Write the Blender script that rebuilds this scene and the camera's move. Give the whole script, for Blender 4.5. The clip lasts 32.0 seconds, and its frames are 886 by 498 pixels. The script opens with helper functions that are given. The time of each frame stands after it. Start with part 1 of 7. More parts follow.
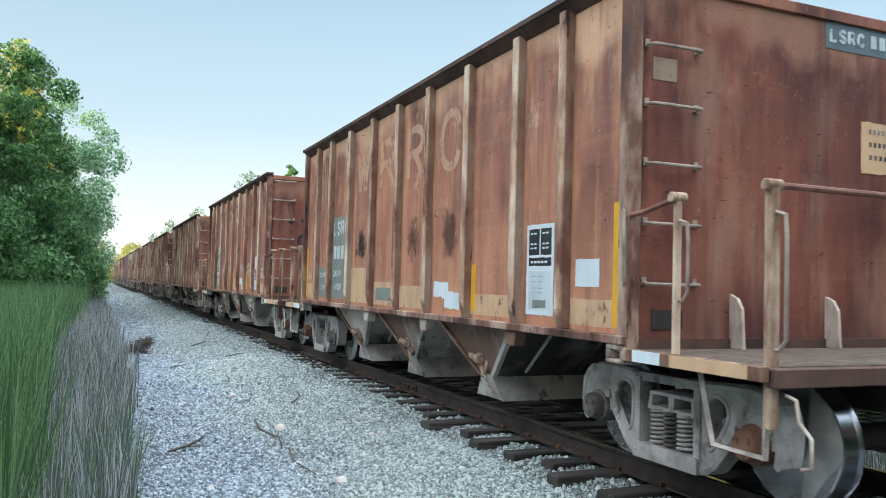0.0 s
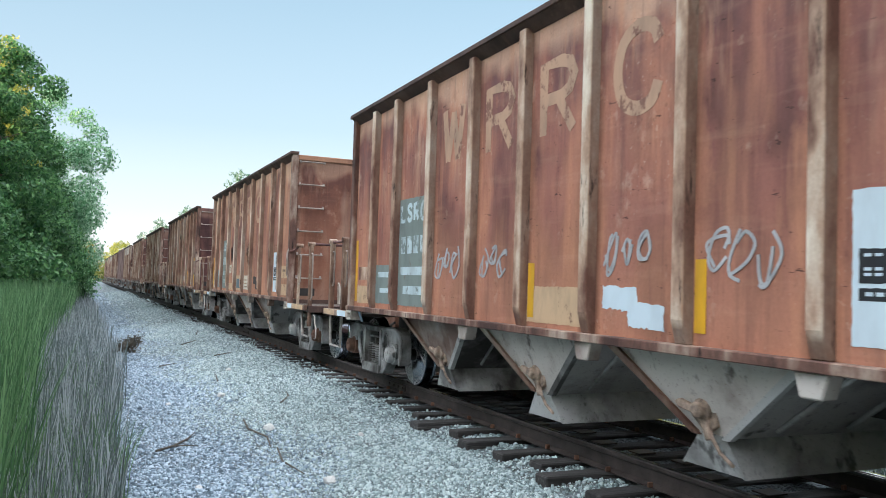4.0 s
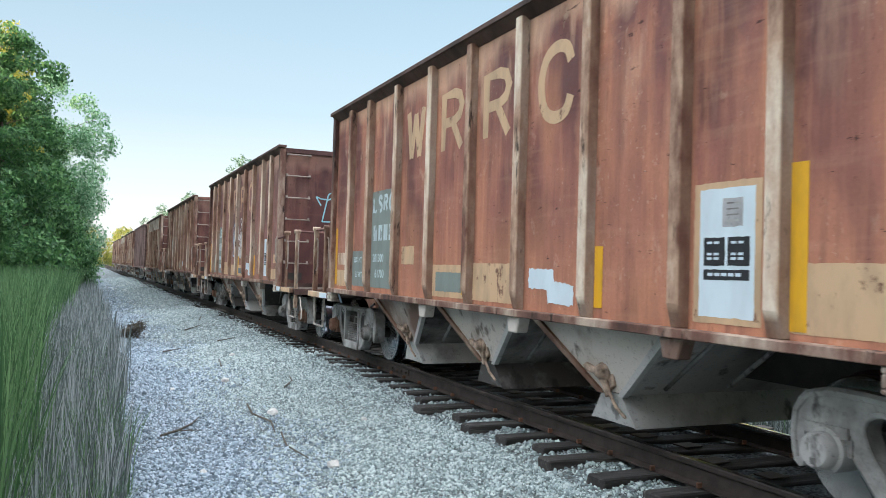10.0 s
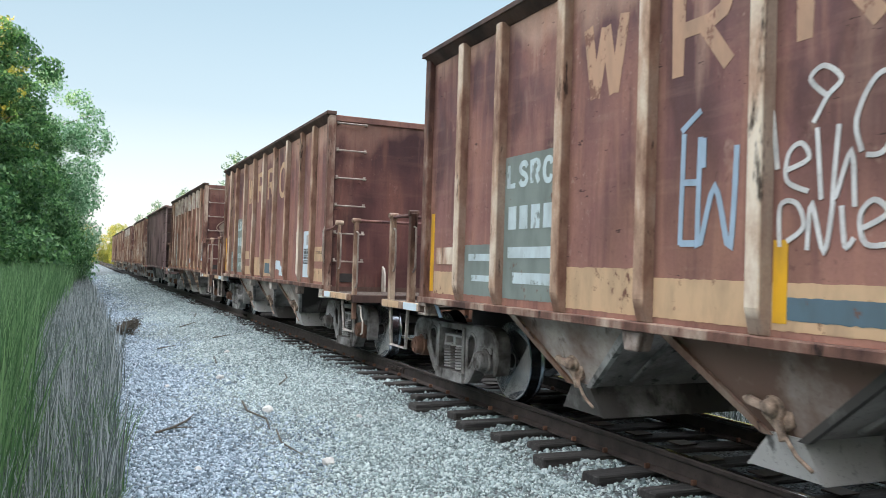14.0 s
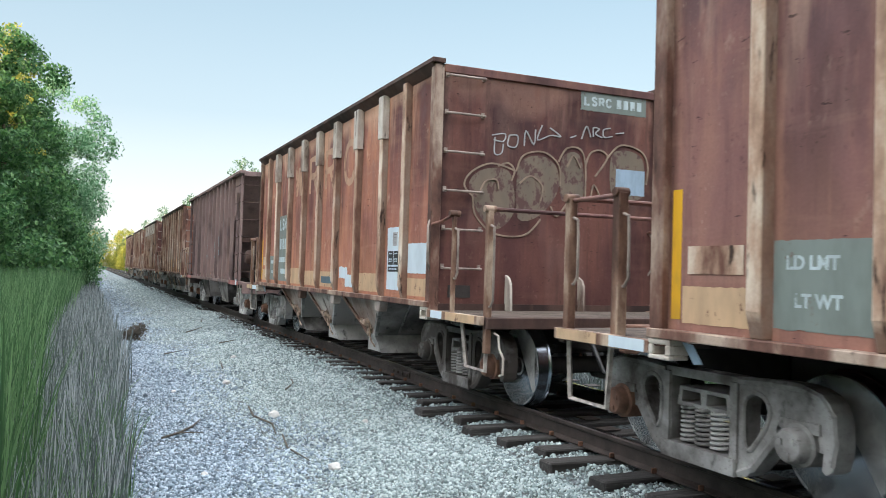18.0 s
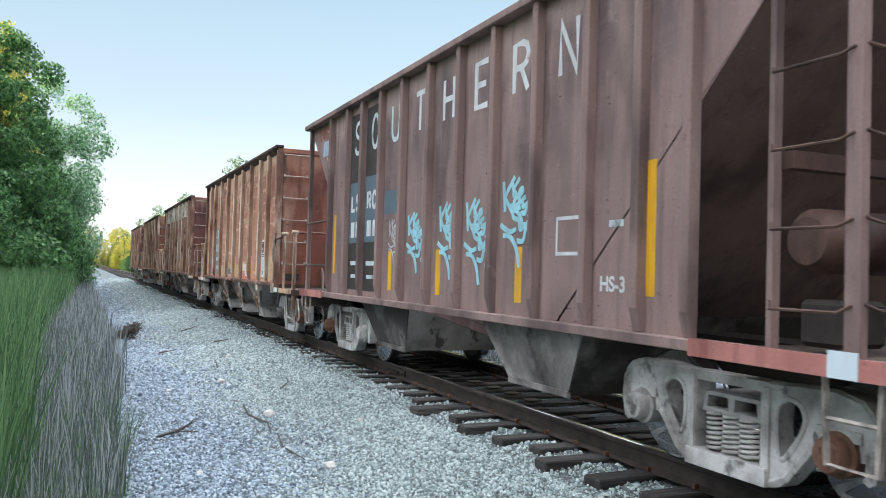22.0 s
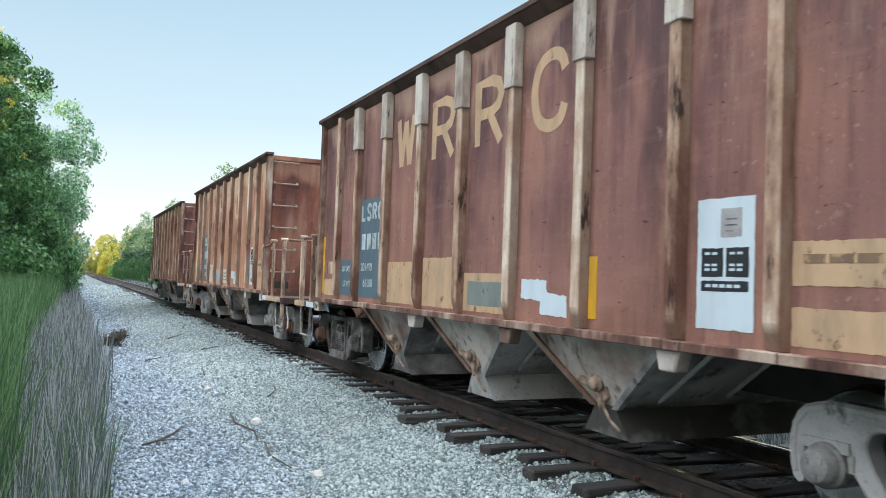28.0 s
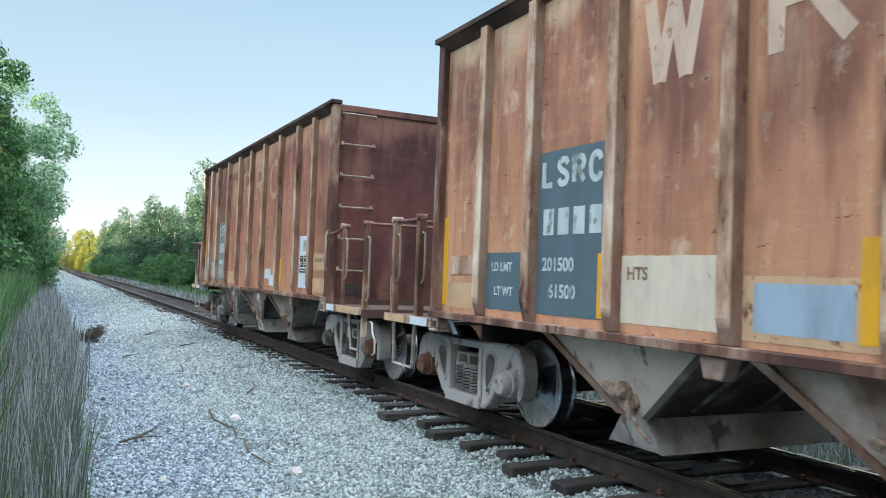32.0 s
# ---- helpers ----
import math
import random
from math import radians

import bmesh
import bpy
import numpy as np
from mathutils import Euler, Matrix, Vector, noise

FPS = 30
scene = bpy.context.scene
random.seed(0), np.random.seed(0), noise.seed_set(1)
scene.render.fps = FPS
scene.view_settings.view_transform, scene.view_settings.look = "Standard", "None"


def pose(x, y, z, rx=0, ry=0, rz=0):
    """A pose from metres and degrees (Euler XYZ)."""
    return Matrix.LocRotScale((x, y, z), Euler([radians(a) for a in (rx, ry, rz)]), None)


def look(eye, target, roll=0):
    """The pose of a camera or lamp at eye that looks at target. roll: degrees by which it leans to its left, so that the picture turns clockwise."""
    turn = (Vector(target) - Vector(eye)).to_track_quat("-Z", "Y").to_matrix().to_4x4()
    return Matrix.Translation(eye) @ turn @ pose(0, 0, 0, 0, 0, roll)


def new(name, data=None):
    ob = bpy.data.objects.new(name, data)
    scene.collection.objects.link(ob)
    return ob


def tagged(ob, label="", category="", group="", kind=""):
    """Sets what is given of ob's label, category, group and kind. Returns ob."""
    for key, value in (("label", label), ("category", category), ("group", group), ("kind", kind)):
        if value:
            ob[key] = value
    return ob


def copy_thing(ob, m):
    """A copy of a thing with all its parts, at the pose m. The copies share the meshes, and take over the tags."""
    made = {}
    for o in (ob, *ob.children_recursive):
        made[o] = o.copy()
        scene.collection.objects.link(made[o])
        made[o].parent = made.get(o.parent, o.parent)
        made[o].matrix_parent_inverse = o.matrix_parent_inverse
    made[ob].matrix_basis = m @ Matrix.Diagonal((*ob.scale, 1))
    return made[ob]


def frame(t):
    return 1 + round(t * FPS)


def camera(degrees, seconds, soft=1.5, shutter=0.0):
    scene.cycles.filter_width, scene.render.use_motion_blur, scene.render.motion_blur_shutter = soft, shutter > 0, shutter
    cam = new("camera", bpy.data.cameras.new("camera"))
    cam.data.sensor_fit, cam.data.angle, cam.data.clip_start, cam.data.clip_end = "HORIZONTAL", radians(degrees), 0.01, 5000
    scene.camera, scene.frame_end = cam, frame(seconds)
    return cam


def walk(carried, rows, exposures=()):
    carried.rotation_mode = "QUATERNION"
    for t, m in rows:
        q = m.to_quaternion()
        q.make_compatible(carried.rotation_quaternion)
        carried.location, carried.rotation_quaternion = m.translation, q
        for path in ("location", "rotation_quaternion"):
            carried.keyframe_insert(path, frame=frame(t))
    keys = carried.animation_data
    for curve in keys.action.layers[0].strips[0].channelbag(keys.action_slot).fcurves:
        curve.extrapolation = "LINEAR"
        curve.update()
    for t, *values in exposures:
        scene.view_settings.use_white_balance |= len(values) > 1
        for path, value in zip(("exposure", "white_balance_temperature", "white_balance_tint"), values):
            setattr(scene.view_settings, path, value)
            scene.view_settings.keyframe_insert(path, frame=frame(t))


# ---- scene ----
# Lens and path: the camera stands still and pans a little by hand.
cam = camera(57.2, 32.0, soft=0.5, shutter=0.12)
EYE = (0.0, 0.0, 1.385)


def aim(yaw, pitch, roll):
    """Yaw to the right from +Y, pitch up, roll as look() takes it; degrees."""
    a, b = radians(yaw), radians(pitch)
    way = Vector((math.sin(a) * math.cos(b), math.cos(a) * math.cos(b), math.sin(b)))
    return look(EYE, Vector(EYE) + way * 10, roll)


PAN = [
    (0, 23.24, 2.51, 1.55), (0.5, 23.47, 2.49, 1.57), (1, 23.66, 2.39, 1.57), (1.5, 23.83, 2.32, 1.68), (2, 23.98, 2.31, 1.77),
    (2.5, 24.07, 2.38, 1.79), (3, 24.05, 2.48, 1.87), (3.5, 23.99, 2.54, 1.87), (5.5, 23.80, 2.50, 1.67), (6, 23.76, 2.53, 1.67),
    (6.5, 23.77, 2.54, 1.63), (7, 23.78, 2.44, 1.62), (7.5, 23.82, 2.23, 1.64), (8, 23.87, 1.94, 1.67), (8.5, 23.87, 1.69, 1.70),
    (9, 23.85, 1.53, 1.73), (9.5, 23.80, 1.46, 1.70), (10, 23.80, 1.47, 1.67), (10.5, 23.86, 1.58, 1.69), (11, 24.01, 1.66, 1.71),
    (11.5, 24.15, 1.70, 1.78), (12, 24.26, 1.60, 1.80), (12.5, 24.26, 1.45, 1.85), (13, 24.23, 1.32, 1.78), (13.5, 24.18, 1.29, 1.76),
    (14, 24.12, 1.30, 1.80), (14.5, 24.04, 1.35, 1.84), (16.5, 23.69, 1.59, 1.82), (17, 23.66, 1.59, 1.75), (17.5, 23.66, 1.62, 1.72),
    (18, 23.70, 1.63, 1.69), (18.5, 23.76, 1.64, 1.68), (19, 23.82, 1.65, 1.65), (19.5, 23.87, 1.61, 1.64), (20, 23.91, 1.56, 1.64),
    (20.5, 23.95, 1.49, 1.66), (21, 23.98, 1.43, 1.64), (21.5, 24.02, 1.44, 1.67), (22, 24.04, 1.55, 1.67), (22.5, 24.09, 1.68, 1.69),
    (23, 24.13, 1.87, 1.74), (23.5, 24.15, 2.02, 1.74), (24, 24.13, 2.11, 1.73), (24.5, 24.13, 2.18, 1.71), (25, 24.17, 2.22, 1.73),
    (25.5, 24.26, 2.25, 1.76), (27.5, 24.69, 2.27, 1.94), (28, 24.80, 2.17, 1.98), (28.5, 24.95, 2.04, 1.98), (29, 25.13, 1.93, 1.98),
    (29.5, 25.31, 1.87, 2.06), (30, 25.46, 1.88, 2.05), (30.5, 25.62, 1.95, 2.05), (31, 25.75, 2.03, 2.03), (31.5, 25.86, 2.06, 2.05),
    (32, 26.17, 1.99, 2.18),
]
walk(cam, [(t, aim(y, p, r)) for t, y, p, r in PAN], exposures=[(0, 1.42, 6150, 9), (4, 1.42, 6000, 9), (7, 1.40, 5900, 9), (10, 1.42, 6150, 10), (13, 1.45, 6320, 11), (18, 1.45, 6320, 11), (22, 1.47, 6200, 12), (24, 1.48, 6400, 12), (25.5, 1.47, 6180, 9), (28, 1.44, 6180, 10), (30, 1.43, 6260, 10.5), (31, 1.41, 6120, 7.5), (32, 1.38, 5980, 8)])

# Clear evening: the sun is low, behind the camera and the trees on the near side.
SUN_EL, SUN_AZ = 8.0, -122.0
world = bpy.data.worlds.new("evening_sky")
scene.world = world
world.use_nodes = True
wn = world.node_tree
sky = wn.nodes.new("ShaderNodeTexSky")
sky.sky_type, sky.sun_disc = "NISHITA", False
sky.sun_elevation, sky.sun_rotation = radians(SUN_EL), radians(SUN_AZ)
sky.air_density, sky.dust_density, sky.ozone_density = 1.0, 3.0, 1.0
# thin high haze over the blue; the bright part overhead is added fill light
way = wn.nodes.new("ShaderNodeTexCoord")
axes = wn.nodes.new("ShaderNodeSeparateXYZ")
wn.links.new(way.outputs["Generated"], axes.inputs[0])
veil = wn.nodes.new("ShaderNodeValToRGB")
wn.links.new(axes.outputs["Z"], veil.inputs["Fac"])
stops = veil.color_ramp.elements
stops[0].position, stops[0].color = 0.0, (0.44, 0.43, 0.40, 1)
stops[1].position, stops[1].color = 1.0, (1.15, 1.15, 1.15, 1)
for place, tone in ((0.08, (0.31, 0.33, 0.33, 1)), (0.18, (0.205, 0.250, 0.275, 1)), (0.36, (0.142, 0.195, 0.226, 1)), (0.50, (0.72, 0.77, 0.81, 1)), (0.66, (1.12, 1.13, 1.14, 1))):
    stop = stops.new(place)
    stop.color = tone
lift = wn.nodes.new("ShaderNodeVectorMath")
lift.operation = "SCALE"
lift.inputs["Scale"].default_value = 14.0
wn.links.new(veil.outputs["Color"], lift.inputs[0])
blend = wn.nodes.new("ShaderNodeMix")
blend.data_type = "RGBA"
blend.inputs[0].default_value = 0.75
wn.links.new(sky.outputs[0], blend.inputs[6])
wn.links.new(lift.outputs[0], blend.inputs[7])
wn.nodes["Background"].inputs["Strength"].default_value = 0.10
wn.links.new(blend.outputs[2], wn.nodes["Background"].inputs["Color"])
lamp = bpy.data.lights.new("sun", "SUN")
lamp.energy, lamp.angle, lamp.color = 5.0, radians(0.6), (1.0, 0.77, 0.42)
sun = new("sun", lamp)
a, b = radians(SUN_AZ), radians(SUN_EL)
sun.matrix_world = look((math.sin(a) * math.cos(b) * 100, math.cos(a) * math.cos(b) * 100, math.sin(b) * 100), (0, 0, 0))


# ---------------------------------------------------------------- materials
class Nodes:
    """Short hand for a node material."""

    def __init__(self, name, rough=0.8, metal=0.0):
        self.m = bpy.data.materials.new(name)
        self.m.use_nodes = True
        self.t = self.m.node_tree
        self.b = self.t.nodes["Principled BSDF"]
        self.b.inputs["Roughness"].default_value = rough
        self.b.inputs["Metallic"].default_value = metal

    def node(self, kind, **sockets):
        n = self.t.nodes.new("ShaderNode" + kind)
        for k, v in sockets.items():
            self.put(n.inputs[k.replace("_", " ")], v)
        return n

    def put(self, socket, v):
        if isinstance(v, bpy.types.NodeSocket):
            self.t.links.new(v, socket)
        else:
            socket.default_value = v

    def coord(self, scale=(1, 1, 1), jitter=0.0):
        c = self.node("TexCoord").outputs["Object"]
        if jitter:
            r = self.node("ObjectInfo").outputs["Random"]
            s = self.node("VectorMath")
            s.operation = "SCALE"
            s.inputs[0].default_value = (17.3, 31.7, 23.1)
            self.put(s.inputs["Scale"], self.math("MULTIPLY", r, jitter))
            add = self.node("VectorMath")
            self.put(add.inputs[0], c)
            self.put(add.inputs[1], s.outputs[0])
            c = add.outputs[0]
        mp = self.node("Mapping")
        self.put(mp.inputs["Vector"], c)
        mp.inputs["Scale"].default_value = scale
        return mp.outputs[0]

    def noise(self, co, scale=5.0, detail=4.0, rough=0.55):
        return self.node("TexNoise", Vector=co, Scale=scale, Detail=detail, Roughness=rough).outputs["Fac"]

    def math(self, op, x, y=0.5):
        n = self.node("Math")
        n.operation = op
        self.put(n.inputs[0], x)
        self.put(n.inputs[1], y)
        return n.outputs[0]

    def ramp(self, fac, *stops):
        n = self.node("ValToRGB")
        self.put(n.inputs["Fac"], fac)
        e = n.color_ramp.elements
        while len(e) < len(stops):
            e.new(0.5)
        for el, (p, c) in zip(e, stops):
            el.position, el.color = p, (*c, 1) if len(c) == 3 else c
        return n.outputs["Color"]

    def step(self, fac, lo, hi):
        n = self.node("MapRange")
        self.put(n.inputs["Value"], fac)
        n.inputs["From Min"].default_value, n.inputs["From Max"].default_value = lo, hi
        return n.outputs[0]

    def mix(self, fac, x, y, mode="MIX"):
        n = self.node("Mix")
        n.data_type, n.blend_type = "RGBA", mode
        self.put(n.inputs[0], fac)
        self.put(n.inputs[6], x if isinstance(x, bpy.types.NodeSocket) else (*x, 1))
        self.put(n.inputs[7], y if isinstance(y, bpy.types.NodeSocket) else (*y, 1))
        return n.outputs[2]

    def bump(self, h, strength=0.3, dist=0.01):
        n = self.node("Bump", Height=h, Strength=strength, Distance=dist)
        self.put(self.b.inputs["Normal"], n.outputs[0])

    def done(self, color, rough=None):
        self.put(self.b.inputs["Base Color"], color if isinstance(color, bpy.types.NodeSocket) else (*color, 1))
        if rough is not None:
            self.put(self.b.inputs["Roughness"], rough)
        return self.m


def rust_paint(name, dark, mid, light, pale, worn=0.5, across="", scoured=0.0):
    """Old freight-car paint: soft blotches, rust that creeps in from the seams, chalky bleaching, scabs.
    across: the axis along which a sheet runs from seam to seam ("X" or "Y"), or "" for bars and posts;
    scoured: pale level streaks rubbed into the sheet."""
    n = Nodes(name, 0.6)
    n.b.inputs["Specular IOR Level"].default_value = 0.3
    runs = n.noise(n.coord((3.2, 3.2, 0.30), 1.0), 2.0, 4, 0.6)
    wide = n.noise(n.coord((1, 1, 0.6), 1.0), 1.1, 3, 0.5)
    soft = n.noise(n.coord((1.5, 1.5, 0.42), 1.0), 1.5, 3, 0.5)
    blot = n.noise(n.coord((1, 1, 0.8), 1.0), 4.0, 6, 0.62)
    fine = n.noise(n.coord((1, 1, 1), 1.0), 45, 4, 0.6)
    c = n.ramp(wide, (0.38, tuple(0.85 * u + 0.15 * v for u, v in zip(dark, mid))), (0.48, mid), (0.62, tuple(0.7 * u + 0.3 * v for u, v in zip(mid, light))))
    c = n.mix(n.math("MULTIPLY", n.step(soft, 0.52, 0.70), 0.40), c, light)
    c = n.mix(n.math("MULTIPLY", n.step(soft, 0.48, 0.30), 0.45), c, dark)
    if across:
        box = n.node("SeparateXYZ", Vector=n.node("TexCoord").outputs["Generated"])
        u, v = box.outputs[across], box.outputs["Z"]
        seam = n.math("MINIMUM", u, n.math("SUBTRACT", 1.0, u))
        wander = n.math("MULTIPLY", n.math("SUBTRACT", blot, 0.5), 0.40)
        wide_seam = 0.20 if across == "Y" else 0.08
        creep = n.step(n.math("ADD", seam, wander), wide_seam, 0.0)
        c = n.mix(n.math("MULTIPLY", creep, 0.75 if across == "Y" else 0.30), c, light)
        top = n.step(n.math("ADD", v, n.math("MULTIPLY", n.math("SUBTRACT", wide, 0.5), 0.5)), 0.86, 0.93)
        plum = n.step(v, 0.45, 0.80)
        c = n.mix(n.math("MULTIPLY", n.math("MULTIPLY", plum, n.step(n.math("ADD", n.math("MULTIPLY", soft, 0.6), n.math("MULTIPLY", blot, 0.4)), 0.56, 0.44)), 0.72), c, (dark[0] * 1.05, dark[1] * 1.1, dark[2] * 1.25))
        smear = n.noise(n.coord((2.4, 2.4, 0.5), 1.0), 1.4, 4, 0.6)
        c = n.mix(n.math("MULTIPLY", n.math("MULTIPLY", n.step(smear, 0.55, 0.72), n.step(v, 0.35, 0.75)), 0.55), c, tuple(0.5 * a + 0.5 * b for a, b in zip(light, pale)))
        c = n.mix(n.math("MULTIPLY", top, 0.60), c, tuple(0.5 * a + 0.5 * b for a, b in zip(light, pale)))
        foot = n.step(n.math("ADD", v, n.math("MULTIPLY", n.math("SUBTRACT", wide, 0.5), 1.1)), 0.34, 0.05)
        c = n.mix(n.math("MULTIPLY", foot, 0.38), c, light if across == "Y" else tuple(0.7 * a + 0.3 * b for a, b in zip(dark, mid)))
        if across == "X":
            chalk = n.noise(n.coord((2.0, 2.0, 0.55), 1.0), 1.15, 2, 0.5)
            c = n.mix(n.math("MULTIPLY", n.step(chalk, 0.60 - 0.10 * worn, 0.78), 0.25 + 0.6 * worn), c, pale)
        # dark line along the seams: grime, with the shadow beside the ribs painted in
        rim = n.math("MULTIPLY", n.step(n.math("ADD", seam, n.math("MULTIPLY", wander, 0.2)), 0.15 if across == "Y" else 0.03, 0.08 if across == "Y" else 0.01), n.step(soft, 0.36, 0.54))
        c = n.mix(n.math("MULTIPLY", rim, 0.7), c, tuple(w * 0.55 for w in dark))
    c = n.mix(n.math("MULTIPLY", n.step(blot, 0.61 + 0.08 * (0.5 - worn), 0.80), 0.35 + 0.3 * worn), c, pale)
    scab = n.noise(n.coord((1, 1, 0.55), 1.0), 3.2, 5, 0.6)
    c = n.mix(n.math("MULTIPLY", n.step(scab, 0.66, 0.80), 0.45), c, tuple(w * 0.35 for w in dark))
    grain = n.noise(n.coord((1, 1, 0.8), 1.0), 24, 3, 0.6)
    pits = n.math("MULTIPLY", n.step(grain, 0.62, 0.68), n.step(blot, 0.47, 0.58))
    c = n.mix(n.math("MULTIPLY", pits, 0.35), c, tuple(w * 0.5 for w in dark))
    c = n.mix(n.math("MULTIPLY", n.step(runs, 0.56, 0.70), 0.34), c, light)
    c = n.mix(n.math("MULTIPLY", n.step(runs, 0.46, 0.30), 0.50), c, dark)
    if across:
        drag = n.noise(n.coord((0.6, 0.6, 5), 1.0), 1.8, 3, 0.6)
        c = n.mix(n.math("MULTIPLY", n.step(drag, 0.54, 0.70), 0.10 + scoured), c, tuple(0.6 * a + 0.4 * b for a, b in zip(light, pale)))
        scar = n.math("MULTIPLY", n.step(n.noise(n.coord((1.3, 1.3, 5), 1.0), 4.5, 3, 0.7), 0.67, 0.70), n.step(blot, 0.42, 0.52))
        c = n.mix(n.math("MULTIPLY", scar, 0.8), c, tuple(w * 0.4 for w in dark))
    flakes = n.math("MULTIPLY", n.step(grain, 0.36, 0.31), n.step(wide, 0.46, 0.58))
    c = n.mix(n.math("MULTIPLY", flakes, 0.22), c, pale)
    c = n.mix(0.17, c, n.ramp(fine, (0.3, (0.36, 0.35, 0.34)), (0.65, (0.72, 0.70, 0.68))), "OVERLAY")
    n.bump(n.math("ADD", n.math("MULTIPLY", fine, 0.6), n.math("ADD", blot, n.math("MULTIPLY", wide, 2.0))), 0.22, 0.006)
    return n.done(c, n.ramp(blot, (0.3, (0.5,) * 3), (0.7, (0.8,) * 3)))


def bar_paint(name, dark, mid, pale, flank=0.0):
    """Pressed ribs and posts: bare worn face, rust bleeding over it, black scabs at odd heights."""
    n = Nodes(name, 0.6)
    n.b.inputs["Specular IOR Level"].default_value = 0.3
    runs = n.noise(n.coord((1, 1, 0.28), 1.0), 2.2, 4, 0.6)
    blot = n.noise(n.coord((1, 1, 0.5), 1.0), 6.0, 5, 0.6)
    fine = n.noise(n.coord((1, 1, 1), 1.0), 45, 4, 0.6)
    c = n.ramp(n.math("ADD", n.math("MULTIPLY", runs, 0.7), n.math("MULTIPLY", blot, 0.3)), (0.39, dark), (0.49, mid), (0.62, pale))
    # flank: how far the sides of the section go darker than the face
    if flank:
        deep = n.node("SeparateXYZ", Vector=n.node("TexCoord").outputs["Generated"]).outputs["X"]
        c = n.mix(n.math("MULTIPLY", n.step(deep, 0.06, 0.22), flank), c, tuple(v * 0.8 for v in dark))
    scab = n.noise(n.coord((2.6, 2.6, 0.55), 1.0), 3.0, 5, 0.68)
    c = n.mix(n.math("MULTIPLY", n.step(scab, 0.60, 0.68), 0.92), c, tuple(v * 0.14 for v in dark))
    c = n.mix(0.25, c, n.ramp(fine, (0.3, (0.36, 0.35, 0.34)), (0.65, (0.72, 0.70, 0.68))), "OVERLAY")
    n.bump(n.math("ADD", fine, n.math("MULTIPLY", blot, 2.0)), 0.3, 0.006)
    return n.done(c)


def plain(name, color, rough=0.7, metal=0.0, vary=0.35, scale=6.0, bump=0.2):
    n = Nodes(name, rough, metal)
    big = n.noise(n.coord((1, 1, 1), 1.0), scale, 5)
    fine = n.noise(n.coord((1, 1, 1), 1.0), scale * 9, 3)
    lo, hi = tuple(v * (1 - vary) for v in color), tuple(min(1, v * (1 + vary)) for v in color)
    c = n.ramp(big, (0.3, lo), (0.7, hi))
    c = n.mix(n.step(fine, 0.58, 0.75), c, tuple(v * 0.6 for v in color))
    n.bump(fine, bump, 0.003)
    return n.done(c)


def chipped(name, color, under=(0.16, 0.07, 0.045), wear=0.60, dirty=0.8):
    """Paint patch with dirt runs and chips down to the rust."""
    n = Nodes(name, 0.6)
    chips = n.noise(n.coord((1, 1, 0.7), 1.0), 7, 6, 0.7)
    dirt = n.noise(n.coord((2, 2, 0.8), 1.0), 2.5, 5, 0.6)
    c = n.mix(n.math("MULTIPLY", n.step(dirt, 0.42, 0.75), dirty), color, tuple(v * 0.5 + 0.03 for v in color))
    c = n.mix(n.step(chips, wear, wear + 0.06), c, under)
    return n.done(c)


TONES = {
    "red": ((0.088, 0.038, 0.034), (0.220, 0.090, 0.070), (0.44, 0.205, 0.115), (0.56, 0.44, 0.34), 0.4),
    "tan": ((0.130, 0.058, 0.042), (0.31, 0.152, 0.098), (0.48, 0.272, 0.160), (0.66, 0.55, 0.42), 0.85),
    "maroon": ((0.068, 0.034, 0.034), (0.160, 0.078, 0.073), (0.31, 0.160, 0.112), (0.46, 0.35, 0.28), 0.2),
    "scoured": ((0.120, 0.055, 0.042), (0.270, 0.128, 0.090), (0.47, 0.255, 0.150), (0.66, 0.54, 0.42), 0.75),
    "orange": ((0.100, 0.044, 0.036), (0.242, 0.108, 0.077), (0.44, 0.226, 0.128), (0.60, 0.46, 0.34), 0.5),
}
RUST = {k: rust_paint("rust_" + k, *v) for k, v in TONES.items()}


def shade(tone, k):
    """The same paint scaled by k, lighter or darker, to stand in for light."""
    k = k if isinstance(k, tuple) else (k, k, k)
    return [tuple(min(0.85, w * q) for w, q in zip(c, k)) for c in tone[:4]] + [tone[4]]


# sides lit, ends shaded: how light falls on each is put into the colour
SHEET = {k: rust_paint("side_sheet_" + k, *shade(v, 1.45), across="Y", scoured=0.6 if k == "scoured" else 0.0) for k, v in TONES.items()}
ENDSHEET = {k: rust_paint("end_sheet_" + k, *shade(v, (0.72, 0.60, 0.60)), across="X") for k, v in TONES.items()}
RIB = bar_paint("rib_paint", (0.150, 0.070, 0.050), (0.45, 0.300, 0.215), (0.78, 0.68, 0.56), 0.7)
CORNER = bar_paint("corner_post_paint", (0.070, 0.036, 0.030), (0.17, 0.088, 0.066), (0.46, 0.36, 0.29))
SPLICE = bar_paint("pale_splice_plate", (0.19, 0.14, 0.115), (0.46, 0.41, 0.36), (0.70, 0.66, 0.60))
POST = bar_paint("post_paint", (0.075, 0.038, 0.028), (0.215, 0.128, 0.090), (0.62, 0.50, 0.385))
CHORD = rust_paint("chord_paint", (0.035, 0.022, 0.020), (0.085, 0.050, 0.043), (0.15, 0.090, 0.070), (0.24, 0.17, 0.13), 0.3)
BLACKTONE = ((0.105, 0.074, 0.073), (0.232, 0.162, 0.154), (0.34, 0.238, 0.218), (0.44, 0.36, 0.335), 0.3)
BLACKCAR = rust_paint("black_brown", *BLACKTONE)
